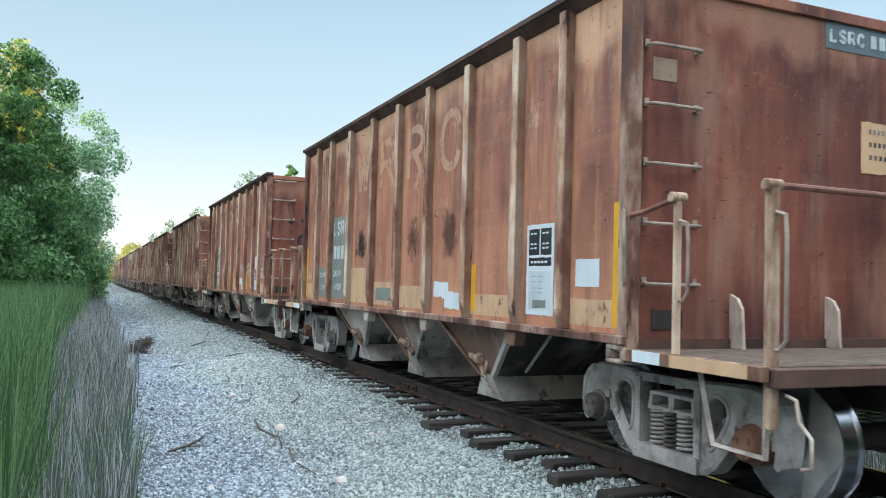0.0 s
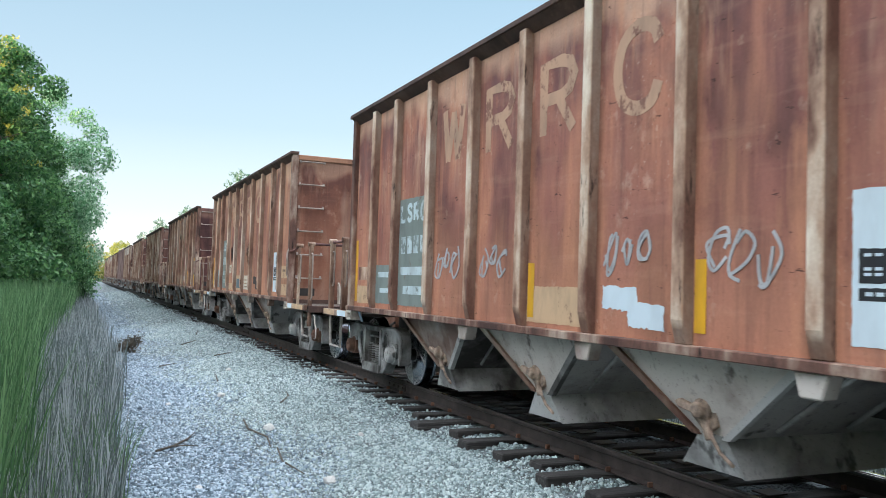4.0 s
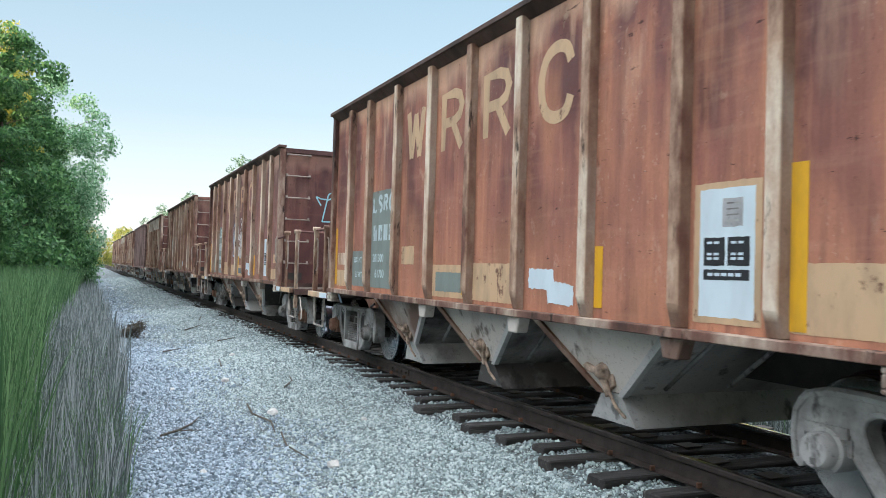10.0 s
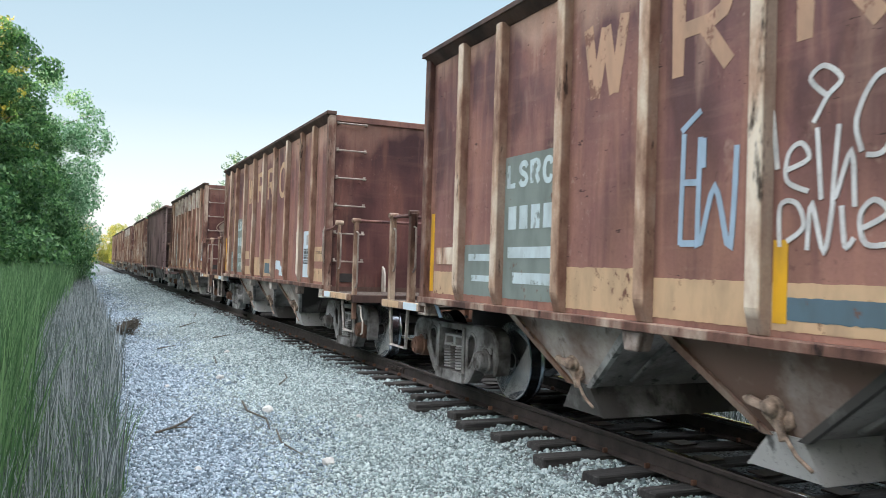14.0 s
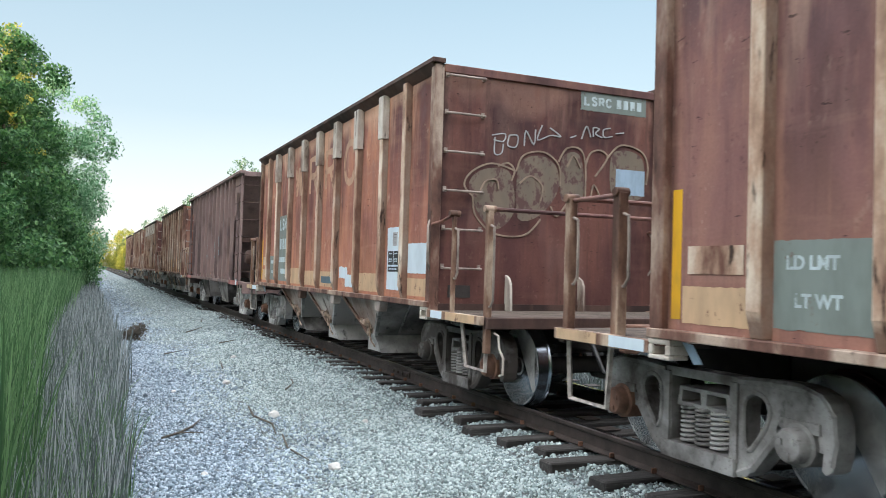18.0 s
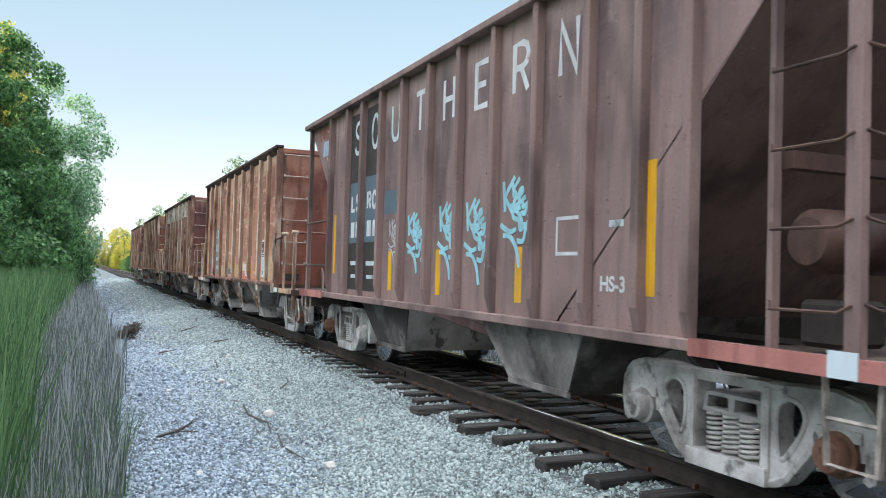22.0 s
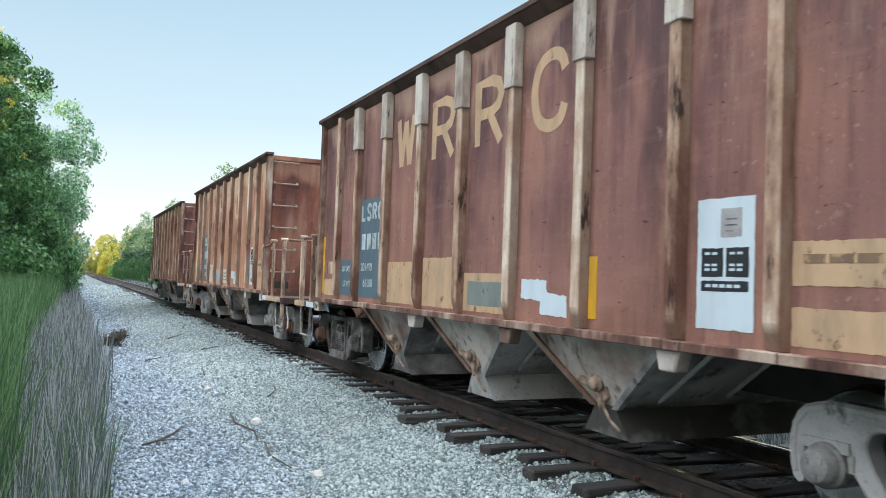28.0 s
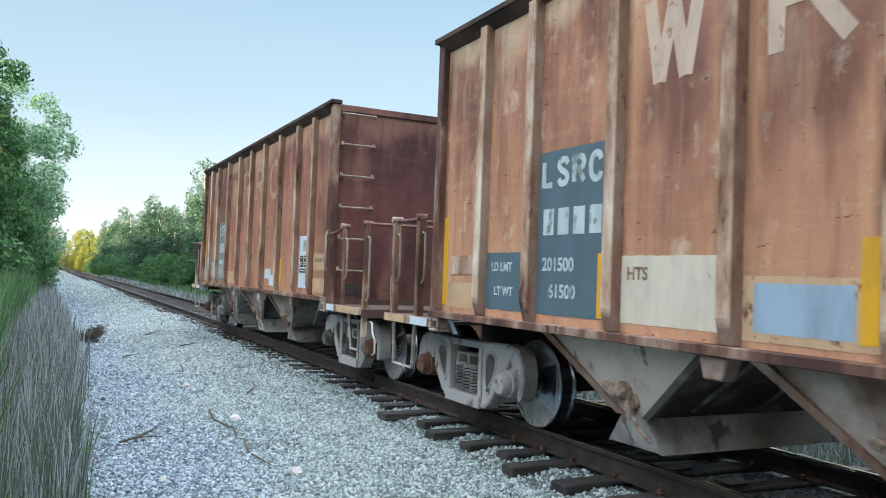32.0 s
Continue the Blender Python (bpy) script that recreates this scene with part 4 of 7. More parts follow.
def hopper_car(tone, end_tone, splice=False, brake=False):
    """A ribbed open hopper car with its body's front at y 0, rail top at z 0."""
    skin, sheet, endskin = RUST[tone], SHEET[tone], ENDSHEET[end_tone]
    car = thing("hopper_car", "", "freight car")
    edges = [0.06] + RIBS + [L - 0.06]
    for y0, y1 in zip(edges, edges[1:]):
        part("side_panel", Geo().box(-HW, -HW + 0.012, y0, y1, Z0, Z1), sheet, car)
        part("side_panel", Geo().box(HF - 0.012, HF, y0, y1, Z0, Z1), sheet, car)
    for y in RIBS:
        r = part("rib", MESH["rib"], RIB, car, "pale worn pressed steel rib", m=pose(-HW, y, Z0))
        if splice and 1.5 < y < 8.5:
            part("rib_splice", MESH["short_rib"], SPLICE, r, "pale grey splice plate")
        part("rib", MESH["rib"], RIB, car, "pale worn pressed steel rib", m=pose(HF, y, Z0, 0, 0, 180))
    for s in (-1, 1):
        w = BODY[s]
        a, b = sorted((s * 1.56 + w, s * 1.40 + w))
        part("top_chord", Geo().prism([(a, 3.755), (b, 3.755), (b, 3.81), (a, 3.81)], 1, -0.05, L + 0.05).prism([(s * 1.46 + w, 3.66), (s * 1.44 + w, 3.66), (s * 1.44 + w, 3.755), (s * 1.55 + w, 3.755)], 1, 0.0, L), CHORD, car, "dark top chord", bevel=0.006)
        a, b = sorted((s * 1.54 + w, s * 1.38 + w))
        part("side_sill", Geo().box(a, b, -0.02, L + 0.02, 0.985, Z0), CORNER, car, "dark worn side sill", bevel=0.006)
        for y in (0.0, L):
            d = 0.10 if y == 0 else -0.10
            part("corner_post", Geo().box(*sorted((s * 1.515 + w, s * 1.40 + w)), *sorted((y - d * 0.25, y + d)), 0.93, 3.755), CORNER, car, "dark worn corner post", bevel=0.01)
    for y, name in ((0.0, "front"), (L, "rear")):
        d = 0.014 if y == 0 else -0.014
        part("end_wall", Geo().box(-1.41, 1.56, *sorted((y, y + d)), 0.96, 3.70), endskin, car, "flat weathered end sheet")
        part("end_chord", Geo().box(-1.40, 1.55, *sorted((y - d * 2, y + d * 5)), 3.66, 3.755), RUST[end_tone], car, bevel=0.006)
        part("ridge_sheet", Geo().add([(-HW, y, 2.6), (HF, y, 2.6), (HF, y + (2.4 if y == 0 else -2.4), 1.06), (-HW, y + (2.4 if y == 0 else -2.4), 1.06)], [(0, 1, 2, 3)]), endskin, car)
    for k in range(3):
        bay(car, 2.85 + 2.15 * k, DUSTY)
        part("bracket", Geo().prism([(1.66 + 2.15 * k, 0.985), (1.90 + 2.15 * k, 0.985), (1.86 + 2.15 * k, 0.84), (1.71 + 2.15 * k, 0.84)], 0, -1.50, -1.38), HOPRUST, car, bevel=0.01)
    part("centre_sill", Geo().box(-0.22, 0.22, 0, L, 0.60, 0.93), STEEL_DK, car)
    platform(car, 0.0, -1.33, -1, skin)
    platform(car, L, L + 1.22, 1, skin)
    for y0, y1, m in ((-0.42, -0.12, WHITE), (-1.22, -0.52, CREAM), (L + 0.05, L + 0.46, WHITE), (L + 0.62, L + 1.18, CREAM)):
        part("beam_patch", Geo().box(-1.5335, -1.53, y0, y1, 0.88, 0.962), m, car, "scuffed paint on the deck beam")
    for y in (0.10, L - 0.10):
        pad = Geo()
        for y0, y1, z0, z1 in ((-0.11, 0.11, 0.945, 0.985), (-0.11, 0.11, 0.845, 0.875), (-0.11, -0.065, 0.875, 0.945), (0.065, 0.11, 0.875, 0.945)):
            pad.box(-1.53, -1.36, y + y0, y + y1, z0, z1)
        pad = part("jacking_pad", pad, SPLICE, car, "pale hollow jacking pad", bevel=0.008)
        # dark plate added for the shade inside the hollow
        part("pad_back", Geo().box(-1.40, -1.36, y - 0.065, y + 0.065, 0.875, 0.945), STEEL_DK, pad)
    plate = slab(Geo(), [(-1.43, L - 0.32, 0.96), (-1.43, L - 0.22, 0.97), (-1.40, L - 0.30, 0.83), (-1.40, L - 0.38, 0.84)], (0.008, 0, 0))
    part("hanging_tag", plate, SKYBLUE, car, "pale blue hanging metal tag")
    end_fittings(car, -1)
    end_fittings(car, 1)
    for z in (3.62, 3.19, 2.75, 2.31, 1.87, 1.43):
        part("rung", MESH["rung"], RAILBAR, car, "steel ladder rung", m=pose(-1.36, -0.005, z))
        part("rung", MESH["rung"], RAILBAR, car, "steel ladder rung", m=pose(1.36, L + 0.005, z, 0, 0, 180))
    for x in (-0.55, 0.45):
        part("gusset", Geo().prism([(-0.005, 0.96), (-0.15, 0.96), (-0.13, 1.26), (-0.08, 1.34), (-0.005, 1.37)], 0, x, x + 0.03), SPLICE, car, "pale worn gusset plate")
    fin = Geo()
    slab(fin, [(1.53, -0.03, 3.56), (1.53, -0.03, 3.80), (1.81, -0.05, 3.86), (1.71, -0.04, 3.74)], (0, 0.012, 0))
    part("corner_fin", fin, CHORD, car, "bent corner of the top chord")
    part("toe_plate", Geo().box(-1.40, 1.55, -0.022, -0.002, 0.95, 1.03), CHORD, car, "dark strip along the foot of the end sheet")
    if brake:
        brake_wheel(car, 0.30, -0.30, 2.02)
    truck(car, 0.0, (CAPRUST, GRIME))
    truck(car, L - 0.05, (GRIME, CAPRUST))
    return car
# ---------------------------------------------------------------- paint on the cars
class Side:
    """The near side sheet as a drawing board: u runs to the viewer's right, v is height."""

    def __init__(self, x=-HW, lift=0.0024):
        self.x, self.lift = x, lift

    def at(self, u, v, out):
        return (self.x - out * self.lift, -u, v)


class End:
    """The front end sheet as a drawing board."""

    def __init__(self, lift=0.005, y=0.0):
        self.lift, self.y = lift, y

    def at(self, u, v, out):
        return (u, self.y - out * self.lift, v)


def ribbons(board, lines, width, layer=1.0):
    """Brush strokes: flat slabs along lines of (u, v)."""
    g, lift = Geo(), 0.0
    for line in lines:
        p = [Vector(q) for q in line]
        n = len(p)
        v = []
        for i in range(n):
            d = p[min(i + 1, n - 1)] - p[max(i - 1, 0)]
            d = d.normalized() if d.length else Vector((1, 0))
            if 0 < i < n - 1:
                a, b = (p[i] - p[i - 1]).normalized(), (p[i + 1] - p[i]).normalized()
                k = min(1.6, 1 / max(0.35, (a + b).length / 2))
            else:
                k = 1
            o = Vector((-d.y, d.x)) * width / 2 * k
            lift += 0.012
            for q in (p[i] + o, p[i] - o):
                v += [board.at(q.x, q.y, layer + lift), board.at(q.x, q.y, 0.1)]
        f = []
        for i in range(n - 1):
            a, b = i * 4, i * 4 + 4
            f += [(a, b, b + 2, a + 2), (a + 1, a + 3, b + 3, b + 1), (a, a + 1, b + 1, b), (a + 2, b + 2, b + 3, a + 3)]
        f += [(0, 2, 3, 1), ((n - 1) * 4, (n - 1) * 4 + 1, (n - 1) * 4 + 3, (n - 1) * 4 + 2)]
        g.add(v, f)
    return g


def smooth_line(pts, k=6):
    """A curve through the points."""
    p = [Vector(pts[0])] + [Vector(q) for q in pts] + [Vector(pts[-1])]
    out = []
    for i in range(1, len(p) - 2):
        for j in range(k):
            t = j / k
            out.append(0.5 * (2 * p[i] + (p[i + 1] - p[i - 1]) * t + (2 * p[i - 1] - 5 * p[i] + 4 * p[i + 1] - p[i + 2]) * t * t + (3 * p[i] - p[i - 1] - 3 * p[i + 1] + p[i + 2]) * t ** 3))
    return out + [Vector(pts[-1])]


RING = [(0.5 + 0.5 * math.sin(q), 0.5 + 0.5 * math.cos(q)) for q in (2 * math.pi * k / 20 for k in range(21))]
BEND = [[(0, 0), (0, 1), (0.6, 1), (0.88, 0.93), (1, 0.76), (0.88, 0.58), (0.6, 0.5), (0, 0.5)], [(0.5, 0.5), (1, 0)]]
STROKES = {
    "zigzag": [[(0, 1), (0.24, 0.05)], [(0.24, 0.05), (0.5, 0.92)], [(0.5, 0.92), (0.76, 0.05)], [(0.76, 0.05), (1, 1)]],
    "loop_leg": BEND,
    "open_ring": [smooth_line([(1, 0.74), (0.86, 0.94), (0.5, 1), (0.14, 0.86), (0, 0.5), (0.14, 0.14), (0.5, 0), (0.86, 0.06), (1, 0.26)], 3)],
    "wave": [smooth_line([(1, 0.80), (0.75, 0.98), (0.25, 0.97), (0.02, 0.76), (0.3, 0.56), (0.75, 0.44), (0.98, 0.24), (0.75, 0.03), (0.25, 0.02), (0, 0.2)], 3)],
    "ring": [RING],
    "cup": [smooth_line([(0, 1), (0, 0.3), (0.2, 0.04), (0.5, 0), (0.8, 0.04), (1, 0.3), (1, 1)], 3)],
    "hammer": [[(0, 1), (1, 1)], [(0.5, 1), (0.5, 0)]],
    "ladder": [[(0, 0), (0, 1)], [(1, 0), (1, 1)], [(0, 0.5), (1, 0.5)]],
    "comb": [[(1, 1), (0, 1), (0, 0), (1, 0)], [(0, 0.5), (0.85, 0.5)]],
    "slash": [[(0, 0), (0, 1), (1, 0), (1, 1)]],
    "angle": [[(0, 1), (0, 0), (1, 0)]],
}
# one quick spray tag: a stem with two arms, a loop, a wave and a long under-stroke
TAG = [[(0.10, 0.95), (0.16, 0.62)], [(0.42, 0.98), (0.14, 0.78), (0.40, 0.58)], smooth_line([(0.42, 0.66), (0.56, 0.70), (0.54, 0.78), (0.42, 0.72), (0.40, 0.56), (0.56, 0.52)]),
       smooth_line([(0.70, 0.60), (0.58, 0.56), (0.60, 0.42), (0.74, 0.46), (0.70, 0.30), (0.52, 0.30)]), smooth_line([(0.92, 0.52), (0.78, 0.46), (0.90, 0.34), (0.98, 0.26), (0.80, 0.22)]),
       smooth_line([(0.12, 0.36), (0.34, 0.34), (0.52, 0.20), (0.60, 0.02)]), smooth_line([(0.04, 0.48), (0.30, 0.40), (0.50, 0.42)])]


def mark(car, board, shape, u, v, w, h, mat, width=0.1, label="faded painted mark", layer=1.0):
    lines = [[(u + a * w, v + b * h) for a, b in line] for line in STROKES[shape]]
    return part("painted_mark", ribbons(board, lines, width, layer), mat, car, label)


def tag(car, board, u, v, w, h, mat, width, label):
    lines = [[(u + a * w, v + b * h) for a, b in line] for line in TAG]
    return tagged(part("graffiti", ribbons(board, lines, width, 1.6), mat, car, label), kind="stuff")


def sheet_of(board, ring, layer):
    """A thin coat with a free outline of (u, v)."""
    k = len(ring)
    faces = [tuple(range(k)), tuple(range(k, 2 * k))[::-1]] + [(i, k + i, k + (i + 1) % k, (i + 1) % k) for i in range(k)]
    return Geo().add([board.at(u, v, layer) for u, v in ring] + [board.at(u, v, 0.1) for u, v in ring], faces)


def frayed(ring, ragged, seed):
    """Breaks up an outline: brushed, masked and flaked edges are never quite straight."""
    rng = random.Random(seed)
    out = []
    for (a, b), (c, d) in zip(ring, ring[1:] + ring[:1]):
        n = max(1, int(math.hypot(c - a, d - b) / 0.03))
        for i in range(n):
            t = i / n
            r = ragged * (1.0 if i else 0.5)
            out.append((a + (c - a) * t + rng.gauss(0, r), b + (d - b) * t + rng.gauss(0, r)))
    return out


def patch(car, name, board, mat, u0, u1, v0, v1, label="", layer=1.0, ragged=0.0):
    """A painted patch or thin plate."""
    c = [(u0, v0), (u1, v0), (u1, v1), (u0, v1)]
    if name in ("tan_patch", "white_patch", "number_panel", "limit_panel", "blue_patch", "overpaint"):
        ragged = 0.0020
    if ragged:
        c = frayed(c, ragged, int(u0 * 1000 + v1 * 777))
    return part(name, sheet_of(board, c, layer), mat, car, label)


def bars(parent, board, u0, u1, v0, v1, n, mat, layer=2.0, gap=0.48):
    """A row of plain bars in place of writing."""
    g = Geo()
    w = (u1 - u0) / n
    for i in range(n):
        a, b = u0 + i * w + w * gap / 2, u0 + (i + 1) * w - w * gap / 2
        c = [(a, v0), (b, v0), (b, v1), (a, v1)]
        g.add([board.at(u, v, layer) for u, v in c] + [board.at(u, v, 0.1) for u, v in c],
              [(0, 1, 2, 3), (4, 7, 6, 5), (0, 4, 5, 1), (1, 5, 6, 2), (2, 6, 7, 3), (3, 7, 4, 0)])
    return tagged(part("stencil", g, mat, parent), kind="stuff")


def words(parent, board, text, u, v, size, mat, layer=2.0):
    """Readable stencilled writing in the built-in font, its left end at u."""
    c = bpy.data.curves.new("writing", "FONT")
    c.body, c.size, c.offset, c.extrude = text, size, 0.004, 0.0006
    ob = new("writing", c)
    bpy.context.view_layer.update()
    me = bpy.data.meshes.new_from_object(ob.evaluated_get(bpy.context.evaluated_depsgraph_get()))
    bpy.data.objects.remove(ob)
    for p in me.vertices:
        p.co = board.at(u + p.co.x, v + p.co.y, layer + (0.15 if p.co.z > 0 else 0))
    me.materials.clear()
    me.materials.append(mat)
    return tagged(part("writing", me, mat, parent, "stencilled writing"), kind="stuff")


def scribble(car, board, u0, v0, w, h, mat, width, seed, loops=5, label="spray-painted tag", under=True):
    """A loose looping tag of no word."""
    rng = random.Random(seed)
    lines = []
    for i in range(loops):
        cx = u0 + w * (i + 0.5) / loops
        cy = v0 + h * rng.uniform(0.35, 0.65)
        for piece in range(2):
            q, r = rng.uniform(0, 6.28), rng.uniform(0.45, 1.0)
            pts = []
            for k in range(rng.randint(4, 6)):
                q += rng.uniform(0.6, 1.9) * (1 if piece else -1)
                pts.append((cx + w / loops * 0.8 * r * math.cos(q) * rng.uniform(0.3, 1), cy + h * 0.5 * r * math.sin(q + 0.4) * rng.uniform(0.5, 1)))
            lines.append(smooth_line(pts, 5))
    if under:
        lines.append([(u0 - 0.02, v0 + h * rng.uniform(0.05, 0.3)), (u0 + w * 0.5, v0 + h * 0.1), (u0 + w * 1.02, v0 + h * rng.uniform(0.0, 0.4))])
    return tagged(part("graffiti", ribbons(board, lines, width, 1.6), mat, car, label), kind="stuff")


def strokes(car, board, lines, mat, width, label, layer=1.6):
    """Sprayed lines through the points given."""
    return tagged(part("graffiti", ribbons(board, [smooth_line(line, 5) for line in lines], width, layer), mat, car, label), kind="stuff")


SIDE, FRONT = Side(), End()
PAN_U = [-0.06] + [-y for y in RIBS] + [-(L - 0.06)]      # panel k lies between PAN_U[k] (right) and PAN_U[k + 1]


def stain(car, k, v, high, dark, label="dark blotch where the paint has lifted"):
    """A speckled stain that thins out towards its edge, on one panel."""
    a, b = span(k)
    m = (a + b) / 2 + 0.06 * math.sin(k * 5.0 + v * 9.0)
    w = min(0.40, 0.30 + 0.1 * dark)
    return patch(car, "stain", SIDE, STAIN if dark > 0.5 else FAINT_STAIN, m - w, m + w, v - high / 2, v + high / 2, label, 0.5)


def span(k, a=0.0, b=1.0):
    """Part of panel k, from its left edge a to b of its width, clear of the ribs."""
    r, l = PAN_U[k] - 0.09, PAN_U[k + 1] + 0.09
    return l + (r - l) * a, l + (r - l) * b


def placard_kind(car, kind, a, b, v0, v1):
    """Notice on the side: 'boxes' white with black boxes; 'dark_top' framed, dark above and pale below; 'low' boxes at its foot."""
    m, h = (a + b) / 2, v1 - v0
    p = patch(car, "placard", SIDE, WHITE, a, b, v0, v1, "white placard with black boxes" if kind != "dark_top" else "white-framed placard, dark above and pale below", 1.5, 0.002)
    top, mid, foot = {"boxes": (0.62, 0.40, 0.29), "low": (0.47, 0.22, 0.05), "dark_top": (0.95, 0.66, 0.54)}[kind]
    for u0, u1 in ((a + 0.04, m - 0.012), (m + 0.012, b - 0.04)):
        k = patch(p, "black_box", SIDE, INK, u0, u1, v0 + mid * h, v0 + top * h, "", 1.9, 0.0015)
        for f in (0.86, 0.46, 0.30):
            bars(k, SIDE, u0 + 0.02, u1 - 0.04, v0 + (mid + f * (top - mid)) * h - 0.016, v0 + (mid + f * (top - mid)) * h, 2, WHITE, 2.3, 0.3)
    k = patch(p, "black_box", SIDE, INK, a + 0.04, b - 0.04, v0 + foot * h, v0 + (mid - 0.03) * h, "", 1.9, 0.0015)
    bars(k, SIDE, a + 0.07, b - 0.10, v0 + (foot + 0.03) * h, v0 + (foot + 0.055) * h, 5, WHITE, 2.3, 0.25)
    if kind == "dark_top":
        patch(p, "pale_field", SIDE, PALEFIELD, a + 0.04, b - 0.04, v0 + 0.06 * h, v0 + 0.48 * h, "pale notice sheet with faint lines", 1.9, 0.003)
        for f in (0.42, 0.36, 0.29, 0.24):
            bars(p, SIDE, a + 0.08, b - 0.16, v0 + f * h, v0 + (f + 0.012) * h, 2, SKYBLUE, 2.3, 0.3)
        patch(p, "dark_field", SIDE, GREENGREY, a + 0.12, b - 0.12, v0 + 0.08 * h, v0 + 0.17 * h, "", 2.3, 0.004)
    else:
        q = 0.70 if kind == "boxes" else 0.55
        patch(p, "paper_slip", SIDE, GRAF_WHITE, a + 0.20, b - 0.10, v0 + q * h, v0 + (q + 0.22) * h, "", 1.9, 0.002)
        for i in range(4):
            bars(p, SIDE, a + 0.23, b - 0.13, v0 + (q + 0.04 + 0.045 * i) * h, v0 + (q + 0.052 + 0.045 * i) * h, 1, GRIME, 2.4, 0.1)


def side_marks(car, letters=LETTER, block=BLUE, blockink=FADEDINK, weights=None, cream=(), yellow=(2,), placard="boxes", steps=True, rear_yellow=True, front_yellow=True, front_cream=2):
    """The stencils that all cars of the series carry, as far as each still shows them."""
    for k, shape in ((6, "zigzag"), (5, "loop_leg"), (4, "loop_leg"), (3, "open_ring")):
        a, b = span(k)
        m = (a + b) / 2
        mark(car, SIDE, shape, m - 0.235, 2.70, 0.47, 0.60, letters, 0.118 if shape == "zigzag" else 0.108)
    a, b = span(7)
    bl = patch(car, "number_panel", SIDE, block, a, b, 1.12, 2.42, "painted panel with pale stencils")
    pitch = (b - a - 0.07) / 4
    for i, shape in enumerate(("angle", "wave", "loop_leg", "open_ring")):
        mark(bl, SIDE, shape, a + 0.07 + i * pitch, 2.15, pitch * 0.58, 0.19, blockink, 0.050, "stencilled mark", 2.0)
    bars(bl, SIDE, a + 0.05, b - 0.03, 1.75, 1.96, 4, blockink, gap=0.30)
    if weights:
        words(bl, SIDE, weights[0], a + 0.08, 1.47, 0.145, blockink)
        words(bl, SIDE, weights[1], a + 0.18, 1.26, 0.145, blockink)
    else:
        bars(bl, SIDE, a + 0.06, b - 0.04, 1.49, 1.59, 1, blockink, gap=0.06)
        bars(bl, SIDE, a + 0.16, b - 0.04, 1.26, 1.36, 1, blockink, gap=0.06)
    a, b = span(8)
    bl = patch(car, "limit_panel", SIDE, block, a, b, 1.12, 1.62, "painted panel with pale stencils")
    if weights:
        words(bl, SIDE, "LD LMT", a + 0.09, 1.46, 0.105, blockink)
        words(bl, SIDE, "LT WT", a + 0.15, 1.25, 0.105, blockink)
    else:
        bars(bl, SIDE, a + 0.08, b - 0.08, 1.46, 1.53, 1, blockink, gap=0.06)
        bars(bl, SIDE, a + 0.16, b - 0.08, 1.26, 1.32, 1, blockink, gap=0.06)
    a, b = span(9)
    if rear_yellow:
        patch(car, "yellow_stripe", SIDE, YELLOW, a - 0.02, a + 0.07, 1.12, 1.98, "yellow reflective stripe", 1.2)
        patch(car, "tan_patch", SIDE, CREAM, a + 0.09, b, 1.10, 1.34, "tan paint patch")
        pl = patch(car, "number_plate", SIDE, RIB, a + 0.14, b - 0.05, 1.42, 1.60, "small pale plate", 2.5)
    if front_yellow:
        patch(car, "yellow_stripe", SIDE, YELLOW, span(0)[1] - 0.09, span(0)[1] + 0.03, 1.10, 2.04, "yellow reflective stripe", 1.2)
    a, b = span(0)
    if front_cream:
        patch(car, "tan_patch", SIDE, CREAM, a, b - 0.04, 1.09, 1.30, "tan paint patch")
    if front_cream > 1:
        t = patch(car, "tan_patch", SIDE, CREAM, a, b - 0.06, 1.42, 1.66, "tan paint patch with dark stencils")
        bars(t, SIDE, a + 0.06, b - 0.12, 1.54, 1.59, 3, BROWNINK, 1.6, 0.12)
    if placard:
        a, b = span(1, 0.14, 0.86)
        placard_kind(car, placard, a, b, 1.14, 1.94)
    if steps:
        a, b = span(3)
        w = b - a
        ring = [(0.10, 1.25), (0.44, 1.24), (0.45, 1.13), (0.88, 1.12), (0.88, 1.29), (0.56, 1.31), (0.54, 1.41), (0.10, 1.42)]
        ring = frayed([(a + u * w, v) for u, v in ring], 0.006, int(w * 1e4) + len(CARS))
        part("white_patch", sheet_of(SIDE, ring, 1.4), WHITE, car, "stepped white paint patch")
    for k in yellow:
        k, right = k if isinstance(k, tuple) else (k, False)
        a, b = span(k)
        u = b - 0.09 if right else a + 0.01
        patch(car, "yellow_stripe", SIDE, YELLOW, u, u + 0.10, 1.13, 1.60, "yellow reflective stripe", 2.2)
    for k, mat, v1 in cream:
        a, b = span(k)
        t = patch(car, "tan_patch", SIDE, CREAM, a, b, 1.09, v1, "tan paint patch")
        if mat:
            patch(t, "overpaint", SIDE, mat, a + 0.09, b - 0.09, 1.15, v1 - 0.08, "blue overpaint", 1.6)


